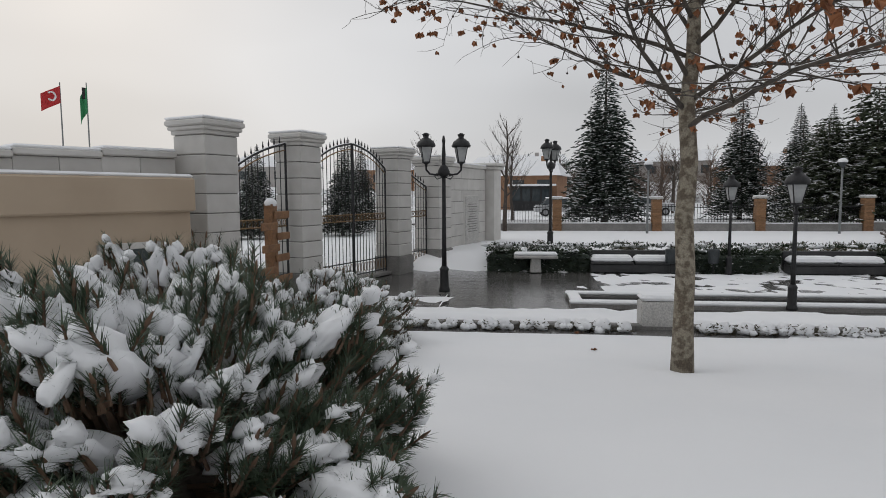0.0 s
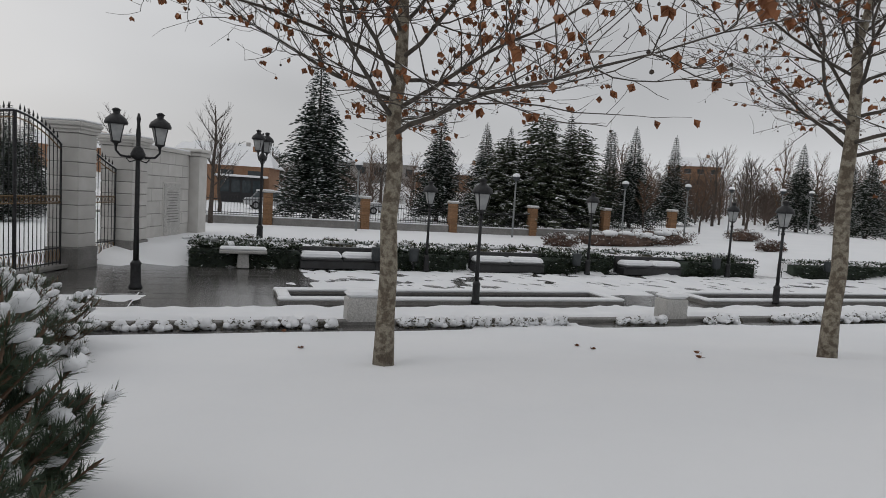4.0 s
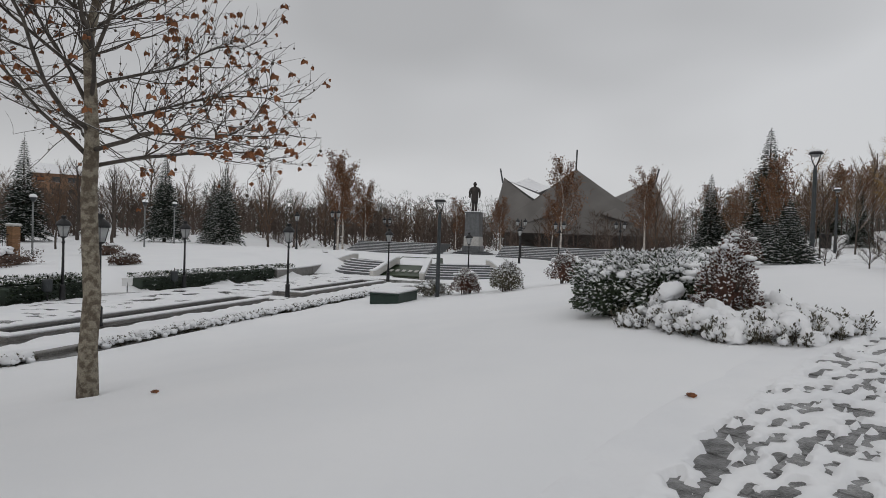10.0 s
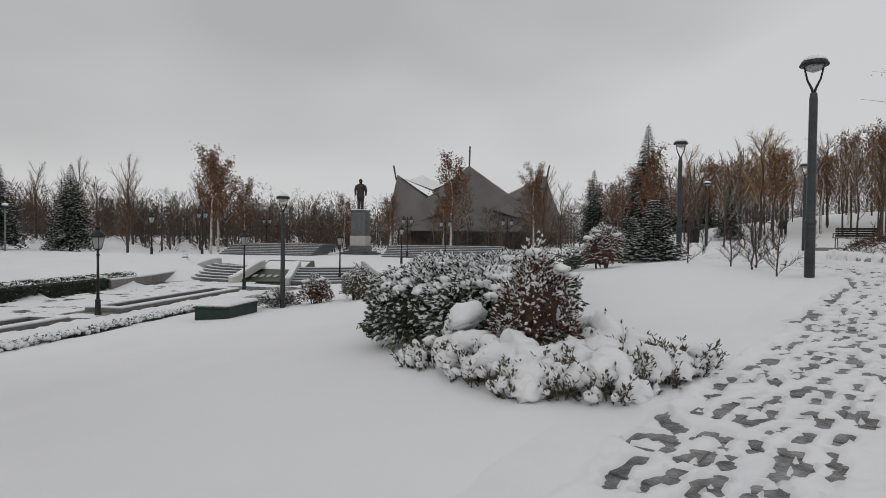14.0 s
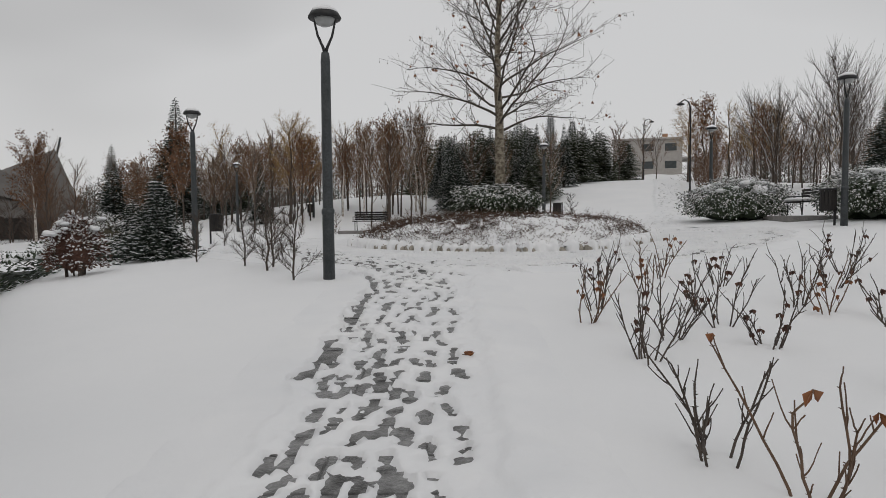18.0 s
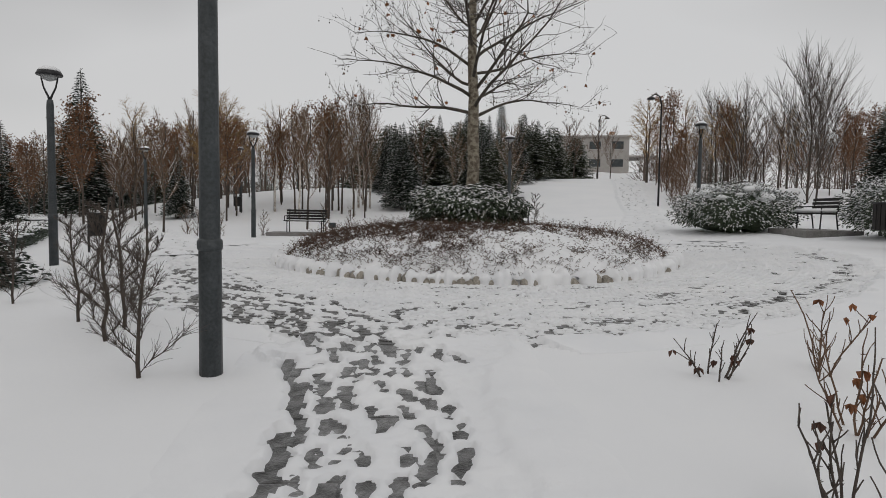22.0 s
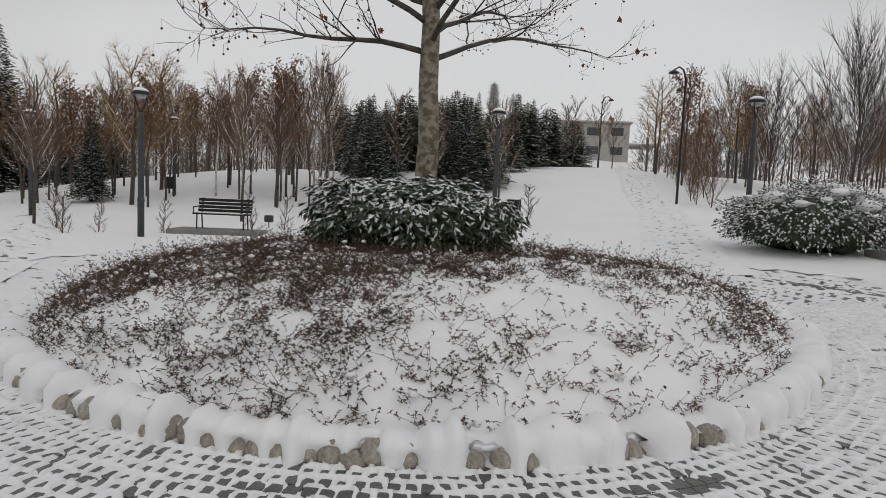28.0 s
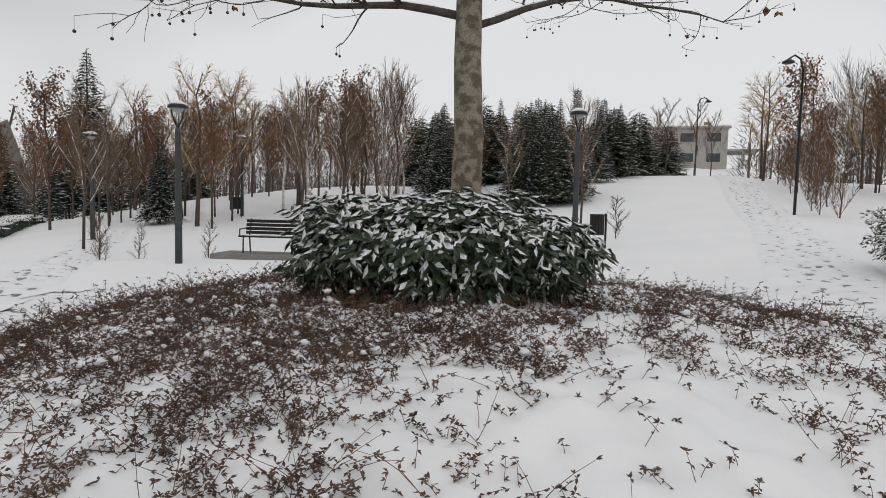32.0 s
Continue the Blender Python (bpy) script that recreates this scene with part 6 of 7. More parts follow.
def coursed_wall(name, label, p, q, z0, z1, thick, courses, coping=0.12, long=1.1):
    """A wall of stone courses with a coping and snow."""
    th = thing(name, label, "wall", kind="structure")
    p, q = Vector(p), Vector(q)
    ln, a = (q - p).length, math.degrees(math.atan2((q - p).y, (q - p).x))
    c = (p + q) / 2
    th.matrix_basis = pose(c.x, c.y, z0, 0, 0, a)
    h = z1 - z0
    part("core", Mesh().box((0, 0, h / 2 - 0.1), (ln - 0.02, thick - 0.05, h)), STONE_BASE, th)
    part("plinth", Mesh().box((0, 0, 0.12), (ln, thick + 0.05, 0.5), 0, 0.012), STONE_BASE, th)
    bh = (h - 0.37 - coping) / courses
    nb = max(1, round(ln / long))
    for k in range(courses):
        cuts = [-ln / 2] + [-ln / 2 + ln * (i + (0.5 if k % 2 else 0)) / nb for i in range(0 if k % 2 else 1, nb)] + [ln / 2]
        for x0, x1 in zip(cuts[:-1], cuts[1:]):
            part("block", Mesh().box(((x0 + x1) / 2, 0, 0.37 + bh * (k + 0.5)), (x1 - x0 - 0.008, thick, bh - 0.016), 0, 0.01), STONE, th)
    part("coping", Mesh().box((0, 0, h - coping / 2), (ln, thick + 0.16, coping), 0, 0.025), STONE, th)
    part("snow_cap", Mesh().box((0, 0, h + 0.025), (ln - 0.02, thick + 0.14, 0.06), 0, 0.025), SNOW, th)
    return th


wall_b = (-18.2, -24.4)
coursed_wall("wall_sign", "pale stone wall carrying an inscribed plaque", (-13.4, -23.2), wall_b, PLAZA, 1.96, 0.5, 7)
end_pillar = pillar(-6.35, 0.94, 2.12, "grey stone gate pillar with moulded cap and snow")
ep = thing("gate_pillar", "slim grey stone end pillar with moulded cap", "pillar", pose(-18.7, -24.3, PLAZA + 0.12, 0, 0, GA), "pillars of the gate")
part("shaft", Mesh().box((0, 0, 1.6), (0.75, 0.8, 3.2), 0, 0.015), STONE, ep)
part("cap", Mesh().box((0, 0, 3.28), (0.95, 1.0, 0.14), 0, 0.03), STONE, ep)
part("cap", Mesh().box((0, 0, 3.42), (1.08, 1.12, 0.12), 0, 0.03), STONE, ep)
wd = (Vector(wall_b) - Vector((-13.4, -23.2))).normalized()
wn = Vector((wd.y, -wd.x)) * -1
wn = wn if wn.dot(Vector((2.3, -9.5)) - Vector(wall_b)) > 0 else -wn
wa = math.degrees(math.atan2(wn.y, wn.x)) + 90
pc = Vector((-13.4, -23.2)) + wd * 3.4 + wn * 0.27
plaque = thing("plaque", "pale stone plaque with lines of worn inscription", "plaque", pose(pc.x, pc.y, -0.17, 0, 0, wa))
part("panel", Mesh().box((0, 0, 0), (1.35, 0.08, 1.85), 0, 0.02), MARBLE, plaque)
part("border", Mesh().box((0, 0.02, 0), (1.45, 0.06, 1.95), 0, 0.02), STONE, plaque)
for k, w in enumerate((0.9, 1.0, 0.6, 0.8, 0.5, 0.7, 0.95, 0.9, 1.0, 0.7, 0.95, 0.9)):
    part("line_of_text", Mesh().box((0, -0.043, 0.62 - k * 0.095), (w, 0.008, 0.03)), STONE_BASE, plaque, "illegible line of inscription")
for k in range(3):
    c = Vector((-13.4, -23.2)) + wd * 3.4 + wn * (0.55 + 0.28 * k)
    tagged(part("step", Mesh().box((c.x, c.y, PLAZA + 0.28 - 0.11 * k), (4.2, 0.9, 0.12), wa, 0.015), STONE_BASE), "dark wet stone step under the plaque", "step", "steps under the plaque")

# curved pale wall and the beige gatehouse at the start
cw0 = gate_at(4.05, 0.1)
prev = cw0
for k in range(1, 7):
    nxt = cw0 + Vector((1.35 * k, 0.02 * k * k))
    coursed_wall("wall_curved", "pale stone wall curving away from the gate", (nxt.x, nxt.y - 0.5), (prev.x, prev.y - 0.5), PLAZA, 1.72 - 0.05 * k, 0.4, 6)
    prev = nxt
gh = thing("gatehouse", "low beige rendered gatehouse with a flat stone parapet", "building", pose(0.6, -19.6, PLAZA, 0, 0, 6))
part("wall", Mesh().box((0.6, 0, 1.05), (8.0, 1.2, 2.2), 0, 0.02), BEIGE, gh, "beige rendered wall")
part("parapet", Mesh().box((0.6, 0.02, 2.36), (8.1, 1.36, 0.56), 0, 0.03), BEIGE, gh)
part("snow_cap", Mesh().box((0.6, 0.02, 2.665), (8.08, 1.3, 0.07), 0, 0.03), SNOW, gh)
for x in (-2.3, 0.0, 2.0):
    wn_ = part("window", Mesh().box((x, 0.604, 1.15), (0.8, 0.04, 0.75), 0, 0.005), WINDOW, gh, "teal-tinted window")
    for dx, dz, sx, sz in ((0, 0.42, 1.0, 0.1), (0, -0.42, 1.0, 0.1), (-0.45, 0, 0.1, 0.94), (0.45, 0, 0.1, 0.94)):
        part("frame", Mesh().box((x + dx, 0.63, 1.15 + dz), (sx, 0.06, sz), 0, 0.008), STONE, wn_)

# direction post by the gate
sp = Vector((-3.9, -18.6))
sign = thing("direction_post", "brown wooden post with many small direction boards and a snow cap", "signpost", pose(sp.x, sp.y, land(sp.x, sp.y), 0, 0, 25))
part("post", Mesh().box((0, 0, 1.1), (0.2, 0.16, 2.3), 0, 0.015), WOOD, sign)
part("snow_cap", Mesh().blob((0, 0, 2.26), (0.13, 0.11, 0.09), random.Random(1), 9, 6, 0.1), SNOW, sign, smooth=True)
rng = random.Random(3)
for k in range(9):
    s = 1 if k % 2 else -1
    part("board", Mesh().box((s * rng.uniform(0.18, 0.3), 0.1, 2.05 - k * 0.19), (rng.uniform(0.42, 0.6), 0.03, 0.13), 0, 0.01), WOOD, sign, "plain wooden pointer")

# flagpoles beyond the wall
for x, y, cloth, lab in ((-19.4, -71.6, RED, "white flagpole flying a red flag with white emblem"), (-21.0, -70.0, FLAG_GREEN, "white flagpole with a green, black and white flag hanging")):
    th = thing("flagpole", lab, "flagpole", pose(x, y, land(x, y)), "flagpoles")
    hh = 11.0 - land(x, y)
    part("pole", Mesh().lathe([(0.09, -0.3), (0.05, hh)], 8), GREY_LIGHT, th, smooth=True)
    fl = Mesh()
    for i in range(9):
        for j in range(5):
            f, g = i / 8, j / 4
            wv = 0.15 * math.sin(f * 7)
            w = 2.2 if cloth is RED else 0.9
            fl.v.append((f * w * 0.85, f * w * 0.35 + wv, hh - 0.3 - (1.5 if cloth is RED else 2.2) * g - f * (1.0 if cloth is RED else 1.3)))
    fl.f = [(i * 5 + j, i * 5 + j + 1, i * 5 + j + 6, i * 5 + j + 5) for i in range(8) for j in range(4)]
    fo = part("flag", fl, cloth, th)
    fo.modifiers.new("thickness", "SOLIDIFY").thickness = 0.02
    if cloth is RED:
        cr = Mesh()
        for i in range(14):
            a = 0.9 + i * 0.35
            cr.blob((0.85 + 0.32 * math.cos(a), 0.35 + 0.05, hh - 1.35 + 0.36 * math.sin(a)), (0.09, 0.09, 0.09), random.Random(i), 6, 4, 0)
        part("emblem", cr, WHITE, fo, "plain white crescent shape")
    else:
        part("stripe", Mesh().box((0.28, 0.17, hh - 1.0), (0.35, 0.16, 1.0), 20, 0.02), BLACK, fo)

# ---- benches along the plaza hedge ----
for u in (-2.0, 3.65, 9.45):
    c = uv(u, -6.0)
    th = thing("stone_bench", "long dark bench with two thick snow-covered seats against the hedge", "bench", pose(c.x, c.y, PLAZA, 0, 0, TURN_UV), "benches along the plaza")
    part("base", Mesh().box((0, 0, 0.11), (2.55, 0.5, 0.26), 0, 0.02), BENCH_STONE, th)
    part("backrest", Mesh().box((0, 0.34, 0.3), (2.6, 0.10, 0.62), 0, 0.02), BENCH_STONE, th)
    for s in (-0.64, 0.64):
        part("seat", Mesh().box((s, -0.02, 0.27), (1.24, 0.56, 0.06), 0, 0.015), BENCH_STONE, th)
        part("snow_cap", Mesh().box((s, 0.02, 0.39), (1.24, 0.56, 0.2), 0, 0.06, 0.95), SNOW, th, "thick slab of snow")
c = uv(-4.9, -5.75)
th = thing("stone_bench", "small pale stone bench with a snow cap", "bench", pose(c.x, c.y, PLAZA, 0, 0, TURN_UV))
part("leg", Mesh().box((0, 0, 0.2), (0.35, 0.3, 0.44), 0, 0.02, 0.8), MARBLE, th)
part("seat", Mesh().box((0, 0, 0.45), (1.3, 0.5, 0.09), 0, 0.02), MARBLE, th)
part("snow_cap", Mesh().box((0, 0, 0.54), (1.28, 0.48, 0.1), 0, 0.04), SNOW, th)
for u in (0.2, 6.1, 12.2, 18.0, -1.0):
    c = uv(u, -5.62)
    th = thing("waste_bin", "small dark green waste bin on a post by the hedge", "bin", pose(c.x, c.y, PLAZA), "bins along the plaza")
    part("post", Mesh().tube([(0, 0, 0), (0, 0, 0.85)], 0.02, 6), IRON, th)
    part("body", Mesh().lathe([(0.12, 0.3), (0.15, 0.34), (0.16, 0.68), (0.15, 0.72)], 10), GREY_METAL, th, smooth=True)

# ---- stairs, terrace and statue ----
SC_U, SC_V, SR = 40.2, -0.9, 9.0


def arc_step(label, group, radius, wide, v0, v1, z, rise=0.16):
    """One curved step: a tread between the offsets v0 and v1 from the axis, with snow on its nosing."""
    st = thing("stair", label, "step", None, group, "structure")
    tread, line = Mesh(), Mesh()
    n = 14
    for m, r0, r1, zt, zb in ((tread, radius, radius - wide, z, z - rise - 0.1), (line, radius - 0.05, radius - 0.22, z + 0.035, z - 0.02)):
        for i in range(n + 1):
            a = math.asin(v0 / SR) + (math.asin(v1 / SR) - math.asin(v0 / SR)) * i / n
            for r, zz in ((r0, zb), (r0, zt), (r1, zt), (r1, zb)):
                p = uv(SC_U - r * math.cos(a), SC_V + r * math.sin(a))
                m.v.append((p.x, p.y, zz))
        m.f = [(i * 4 + j, i * 4 + (j + 1) % 4, i * 4 + 4 + (j + 1) % 4, i * 4 + 4 + j) for i in range(n) for j in range(4)] + [(3, 2, 1, 0), (n * 4, n * 4 + 1, n * 4 + 2, n * 4 + 3)]
    part("tread", tread, GRANITE, st)
    part("snow_line", line, SNOW, st)
    return st


for v0, v1 in ((-7.4, -1.7), (1.7, 6.2)):
    for k in range(6):
        arc_step("curved dark stone step edged with snow", "steps up to the terrace", SR - 0.42 * k, 3.2 - 0.42 * k, v0, v1, PLAZA + 0.125 * (k + 1), 0.14)
for v0 in (-7.5, -1.55, 1.55, 6.3):
    w = thing("stair_wall", "sloping pale stone stair wall capped with snow", "wall", kind="structure", group="stair walls")
    body, cap = Mesh(), Mesh()
    for m, h0, h1, hw in ((body, -0.1, 0.30, 0.13), (cap, 0.30, 0.38, 0.15)):
        for i in range(9):
            r = SR + 0.35 - 0.42 * i * 0.9
            a = math.asin(max(-0.95, min(0.95, v0 / SR)))
            z = PLAZA + 0.75 * max(0.0, min(1.0, (i - 0.8) / 6))
            for s, zz in ((-hw, z + h0), (-hw, z + h1), (hw, z + h1), (hw, z + h0)):
                p = uv(SC_U - r * math.cos(a) + s * math.sin(a), SC_V + r * math.sin(a) + s * math.cos(a))
                m.v.append((p.x, p.y, zz))
        m.f = [(i * 4 + j, i * 4 + (j + 1) % 4, i * 4 + 4 + (j + 1) % 4, i * 4 + 4 + j) for i in range(8) for j in range(4)] + [(3, 2, 1, 0), (32, 33, 34, 35)]
    part("body", body, STONE, w)
    part("snow_cap", cap, SNOW, w)
# sloping bed between the two flights, with pale letters that cannot be read
pn = uv(33.3, -0.9)
bedp = thing("planted_panel", "dark planted panel with pale worn lettering between the stairs", "flower bed", pose(pn.x, pn.y, PLAZA + 0.42, 0, -17, TURN_UV))
part("soil", Mesh().box((0.5, 0, -0.35), (3.6, 2.9, 0.7), 0, 0.03), LEAF_DARK, bedp)
part("snow_sheet", Mesh().box((1.3, 0, 0.015), (1.4, 2.6, 0.04), 0, 0.015), SNOW, bedp)
for i in range(6):
    part("letter_bar", Mesh().box((-0.55, -1.05 + 0.42 * i, 0.03), (0.34, 0.22, 0.05), 0, 0.01), MARBLE, bedp, "illegible pale letter")
# low curved wall that bounds the plaza beside the stairs
cv = thing("terrace_wall", "low dark curved wall capped with snow beside the stairs", "wall", kind="structure")
for i in range(12):
    f, g = i / 12, (i + 1) / 12
    a, b = (26 + 14 * f, -6.0 - 4.8 * f * f), (26 + 14 * g, -6.0 - 4.8 * g * g)
    pa, pb_ = uv(*a), uv(*b)
    c = (pa + pb_) / 2
    ang = math.degrees(math.atan2(pb_.y - pa.y, pb_.x - pa.x))
    z = PLAZA + 0.75 * sstep(6, 13, 14 * f)
    part("block", Mesh().box((c.x, c.y, z + 0.05), ((pb_ - pa).length, 0.34, 0.7), ang, 0.02), STONE_BASE, cv)
    part("snow_cap", Mesh().box((c.x, c.y, z + 0.44), ((pb_ - pa).length + 0.03, 0.36, 0.09), ang, 0.035), SNOW, cv)
for k, (v0, v1) in enumerate(((-16.5, -7.2), (-0.4, 10.5))):
    for i in range(7):
        c = uv(55 + 0.5 * i + 2, (v0 + v1) / 2)
        st = thing("stair", "wide dark stone step edged with snow", "step", pose(c.x, c.y, -0.85 + 0.15 * i, 0, 0, TURN_UV), "steps beside the statue", "structure")
        part("tread", Mesh().box((0, 0, 0.0), (4.2, v1 - v0, 0.3), 0, 0.015), GRANITE, st)
        part("snow_line", Mesh().box((-1.92, 0, 0.155), (0.25, v1 - v0 - 0.2, 0.035), 0, 0.015), SNOW, st)
sc = Vector((-48.9, 38.7))
sz = -0.95
ped = thing("pedestal", "tall dark granite pedestal with a pale lower block", "pedestal", pose(sc.x, sc.y, sz, 0, 0, TURN_UV))
part("step", Mesh().lathe([(2.6, -0.3), (2.6, 0.12), (2.2, 0.13), (2.2, 0.28), (1.8, 0.29), (1.8, 0.42)], 28), GRANITE, ped)
part("base_block", Mesh().box((0, 0, 0.7), (2.0, 2.0, 0.6), 0, 0.05), GRANITE, ped)
part("pale_block", Mesh().box((0, 0, 1.5), (1.75, 1.75, 1.05), 0, 0.04), MARBLE, ped, "pale stone block")
part("shaft", Mesh().box((0, 0, 3.3), (1.65, 1.65, 2.6), 0, 0.04, 0.95), GRANITE, ped)
part("cap", Mesh().box((0, 0, 4.66), (1.75, 1.75, 0.16), 0, 0.04), GRANITE, ped)
part("snow_cap", Mesh().box((0, 0, 4.76), (1.6, 1.6, 0.06), 0, 0.02), SNOW, ped)
sm = Mesh()
for s in (-1, 1):
    sm.lathe([(0.16, 0), (0.15, 0.3), (0.19, 1.5)], 10, (0.17 * s, 0, 0))
    sm.box((0.17 * s, -0.08, 0.06), (0.2, 0.42, 0.12), 0, 0.03)
    sm.tube([(0.42 * s, 0, 2.55), (0.56 * s, 0.05, 2.1), (0.52 * s, 0.02, 1.5)], [0.15, 0.13, 0.1], 8)
sm.lathe([(0.36, 0.95), (0.40, 1.4), (0.38, 1.8), (0.46, 2.4), (0.42, 2.66), (0.16, 2.74), (0.13, 2.84)], 14, sy=0.7)
sm.blob((0, 0, 3.02), (0.2, 0.22, 0.25), random.Random(2), 10, 8, 0.02)
st = part("statue", sm, STATUE, None, smooth=True, at=pose(sc.x, sc.y, sz + 4.79, 0, 0, 48))
tagged(st, "dark bronze standing figure on a high pedestal", "statue")

# ---- the tent-roofed hall ----
hall = thing("tent_hall", "large grey hall with peaked tent-like roofs and masts", "building")


def peak(tip, feet):
    m = Mesh()
    n = len(feet)
    S = 8
    for k in range(n):
        a, b = Vector(feet[k]), Vector(feet[(k + 1) % n])
        for i in range(S + 1):
            f = i / S
            for j in range(S + 1):
                g = j / S
                e = a.lerp(b, g)
                q = Vector(tip).lerp(e, f)
                q.z -= 0.9 * math.sin(math.pi * f) * (0.5 + 0.5 * f) * 0.8
                m.v.append(tuple(q))
        o = k * (S + 1) ** 2
        m.f += [(o + i * (S + 1) + j, o + (i + 1) * (S + 1) + j, o + (i + 1) * (S + 1) + j + 1, o + i * (S + 1) + j + 1) for i in range(S) for j in range(S)]
    seen, where, verts = {}, [], []
    for p in m.v:
        key = tuple(round(c, 3) for c in p)
        if key not in seen:
            seen[key] = len(verts)
            verts.append(p)
        where.append(seen[key])
    m.v = verts
    m.f = [tuple(dict.fromkeys(where[i] for i in face)) for face in m.f]
    return m


hx = Vector((0.69, 0.72))
back = Vector((-0.72, 0.69))
hb = Vector((-65.0, 77.4))


def hp(a, b, z):
    p = hb + hx * a + back * b
    return (p.x, p.y, z)


part("roof", peak(hp(0, 4, 13.6), [hp(-16, -2, 2.0), hp(17, -2, 2.0), hp(14, 16, 4), hp(-14, 16, 4)]), TENT, hall, "grey membrane roof", True)
part("roof", peak(hp(-12.6, 6, 12.0), [hp(-14.5, -1, 1.5), hp(-4, -1, 5.5), hp(-2, 16, 7), hp(-14, 16, 7)]), TENT, hall, "grey membrane roof", True)
part("roof", peak(hp(14.2, 6, 12.4), [hp(4, -1, 5.5), hp(16.5, -1, 2.0), hp(16, 16, 7), hp(2, 16, 7)]), TENT, hall, "grey membrane roof", True)
part("snow_sheet", peak(hp(-8, 9, 12.3), [hp(-12.2, 5, 11.4), hp(-6.5, 3.0, 9.2), hp(-3, 8, 11), hp(-4, 14, 9)]), SNOW, hall, "snow lying in the roof valley", True)
for a, b, z0, z1 in ((0, 4, 12, 17.0), (-12.8, 6, 11, 13.6), (14.4, 6, 11.5, 14.2)):
    part("mast", Mesh().tube([hp(a, b, z0), hp(a + (0.1 if a == 0 else 0.04 * a), b, z1)], 0.14, 6), GREY_METAL, hall)
part("wall", Mesh().box((*hp(0, 8, 0)[:2], 0.8), (24, 10, 4), 46), TENT, hall)

# ---- fence, houses and street beyond the plaza ----
def ground_uv(u, v):
    p = uv(u, v)
    return Vector((p.x, p.y, land(p.x, p.y)))


fence_us = [-7.5, -3.4, 1.6, 6.6, 11.6, 16.6, 21.6]
for k, u in enumerate(fence_us):
    p = ground_uv(u, -19.6)
    th = thing("fence_pillar", "tan brick fence pillar with a pale snowy cap", "pillar", pose(p.x, p.y, p.z, 0, 0, TURN_UV), "brick pillars of the fence")
    for i in range(14):
        part("brick_course", Mesh().box((0, 0, 0.06 + 0.115 * i), (0.46 - 0.012 * (i % 2), 0.46 - 0.012 * (i % 2), 0.108), 0, 0.006), BRICK_TAN, th)
    part("cap", Mesh().box((0, 0, 1.68), (0.58, 0.58, 0.09), 0, 0.02), MARBLE, th)
    part("snow_cap", Mesh().box((0, 0, 1.75), (0.54, 0.54, 0.07), 0, 0.03), SNOW, th)
for u0, u1 in zip(fence_us[:-1], fence_us[1:]):
    p = ground_uv((u0 + u1) / 2, -19.6)
    ln = u1 - u0 - 0.48
    th = thing("iron_fence", "black iron bar fence on a low tan wall between pillars", "fence", pose(p.x, p.y, p.z, 0, 0, TURN_UV), "fence panels")
    part("low_wall", Mesh().box((0, 0, 0.12), (ln, 0.3, 0.5), 0, 0.015), STONE_BASE, th)
    part("snow_cap", Mesh().box((0, 0, 0.40), (ln, 0.28, 0.06), 0, 0.025), SNOW, th)
    for z in (0.55, 1.25):
        part("rail", Mesh().tube([(-ln / 2, 0, z), (0, 0, z - (0.08 if z > 1 else 0)), (ln / 2, 0, z)], 0.02, 5), IRON, th)
    n = int(ln / 0.14)
    bar = Mesh().tube([(0, 0, 0.4), (0, 0, 1.36)], 0.011, 4).data("bar", IRON)
    for i in range(n):
        part("bar", bar, None, th, at=pose(-ln / 2 + (i + 0.5) * ln / n, 0, 0))


def house(label, x, y, z, w, d, h, turn, wall, windows=4, floors=2, pitched=True, group="houses beyond the park"):
    """A house with windows, eaves and a snowy roof."""
    th = thing("house", label, "house", pose(x, y, z, 0, 0, turn), group)
    part("wall", Mesh().box((0, 0, h / 2 - 0.5), (w, d, h + 1.0)), wall, th)
    if pitched:
        rf = Mesh()
        o = 0.5
        rf.v = [(-w / 2 - o, -d / 2 - o, h), (w / 2 + o, -d / 2 - o, h), (w / 2 + o, d / 2 + o, h), (-w / 2 - o, d / 2 + o, h), (-w / 2 + 0.6, 0, h + d * 0.24), (w / 2 - 0.6, 0, h + d * 0.24)]
        rf.f = [(0, 1, 5, 4), (2, 3, 4, 5), (0, 4, 3), (1, 2, 5), (3, 2, 1, 0)]
        part("roof", rf, SNOW, th, "snow-covered roof")
        part("chimney", Mesh().box((w * 0.25, 0.6, h + d * 0.24), (0.6, 0.6, 1.2), 0, 0.02), wall, th)
    else:
        part("roof", Mesh().box((0, 0, h + 0.12), (w + 0.7, d + 0.7, 0.26), 0, 0.03), HOUSE_GREY, th)
        part("snow_cap", Mesh().box((0, 0, h + 0.29), (w + 0.6, d + 0.6, 0.1), 0, 0.04), SNOW, th)
    for f in range(floors):
        for i in range(windows):
            xx = -w / 2 + (i + 0.5) * w / windows
            zz = h * (f + 0.55) / floors
            win = part("window", Mesh().box((xx, -d / 2 - 0.02, zz), (w / windows * 0.5, 0.06, h / floors * 0.42)), WINDOW, th)
            part("frame", Mesh().box((xx, -d / 2 - 0.045, zz - h / floors * 0.23), (w / windows * 0.6, 0.1, 0.08)), MARBLE, win)
    return th


def facing(x, y):
    return math.degrees(math.atan2(y + 9, x - 2)) + 90 + 180


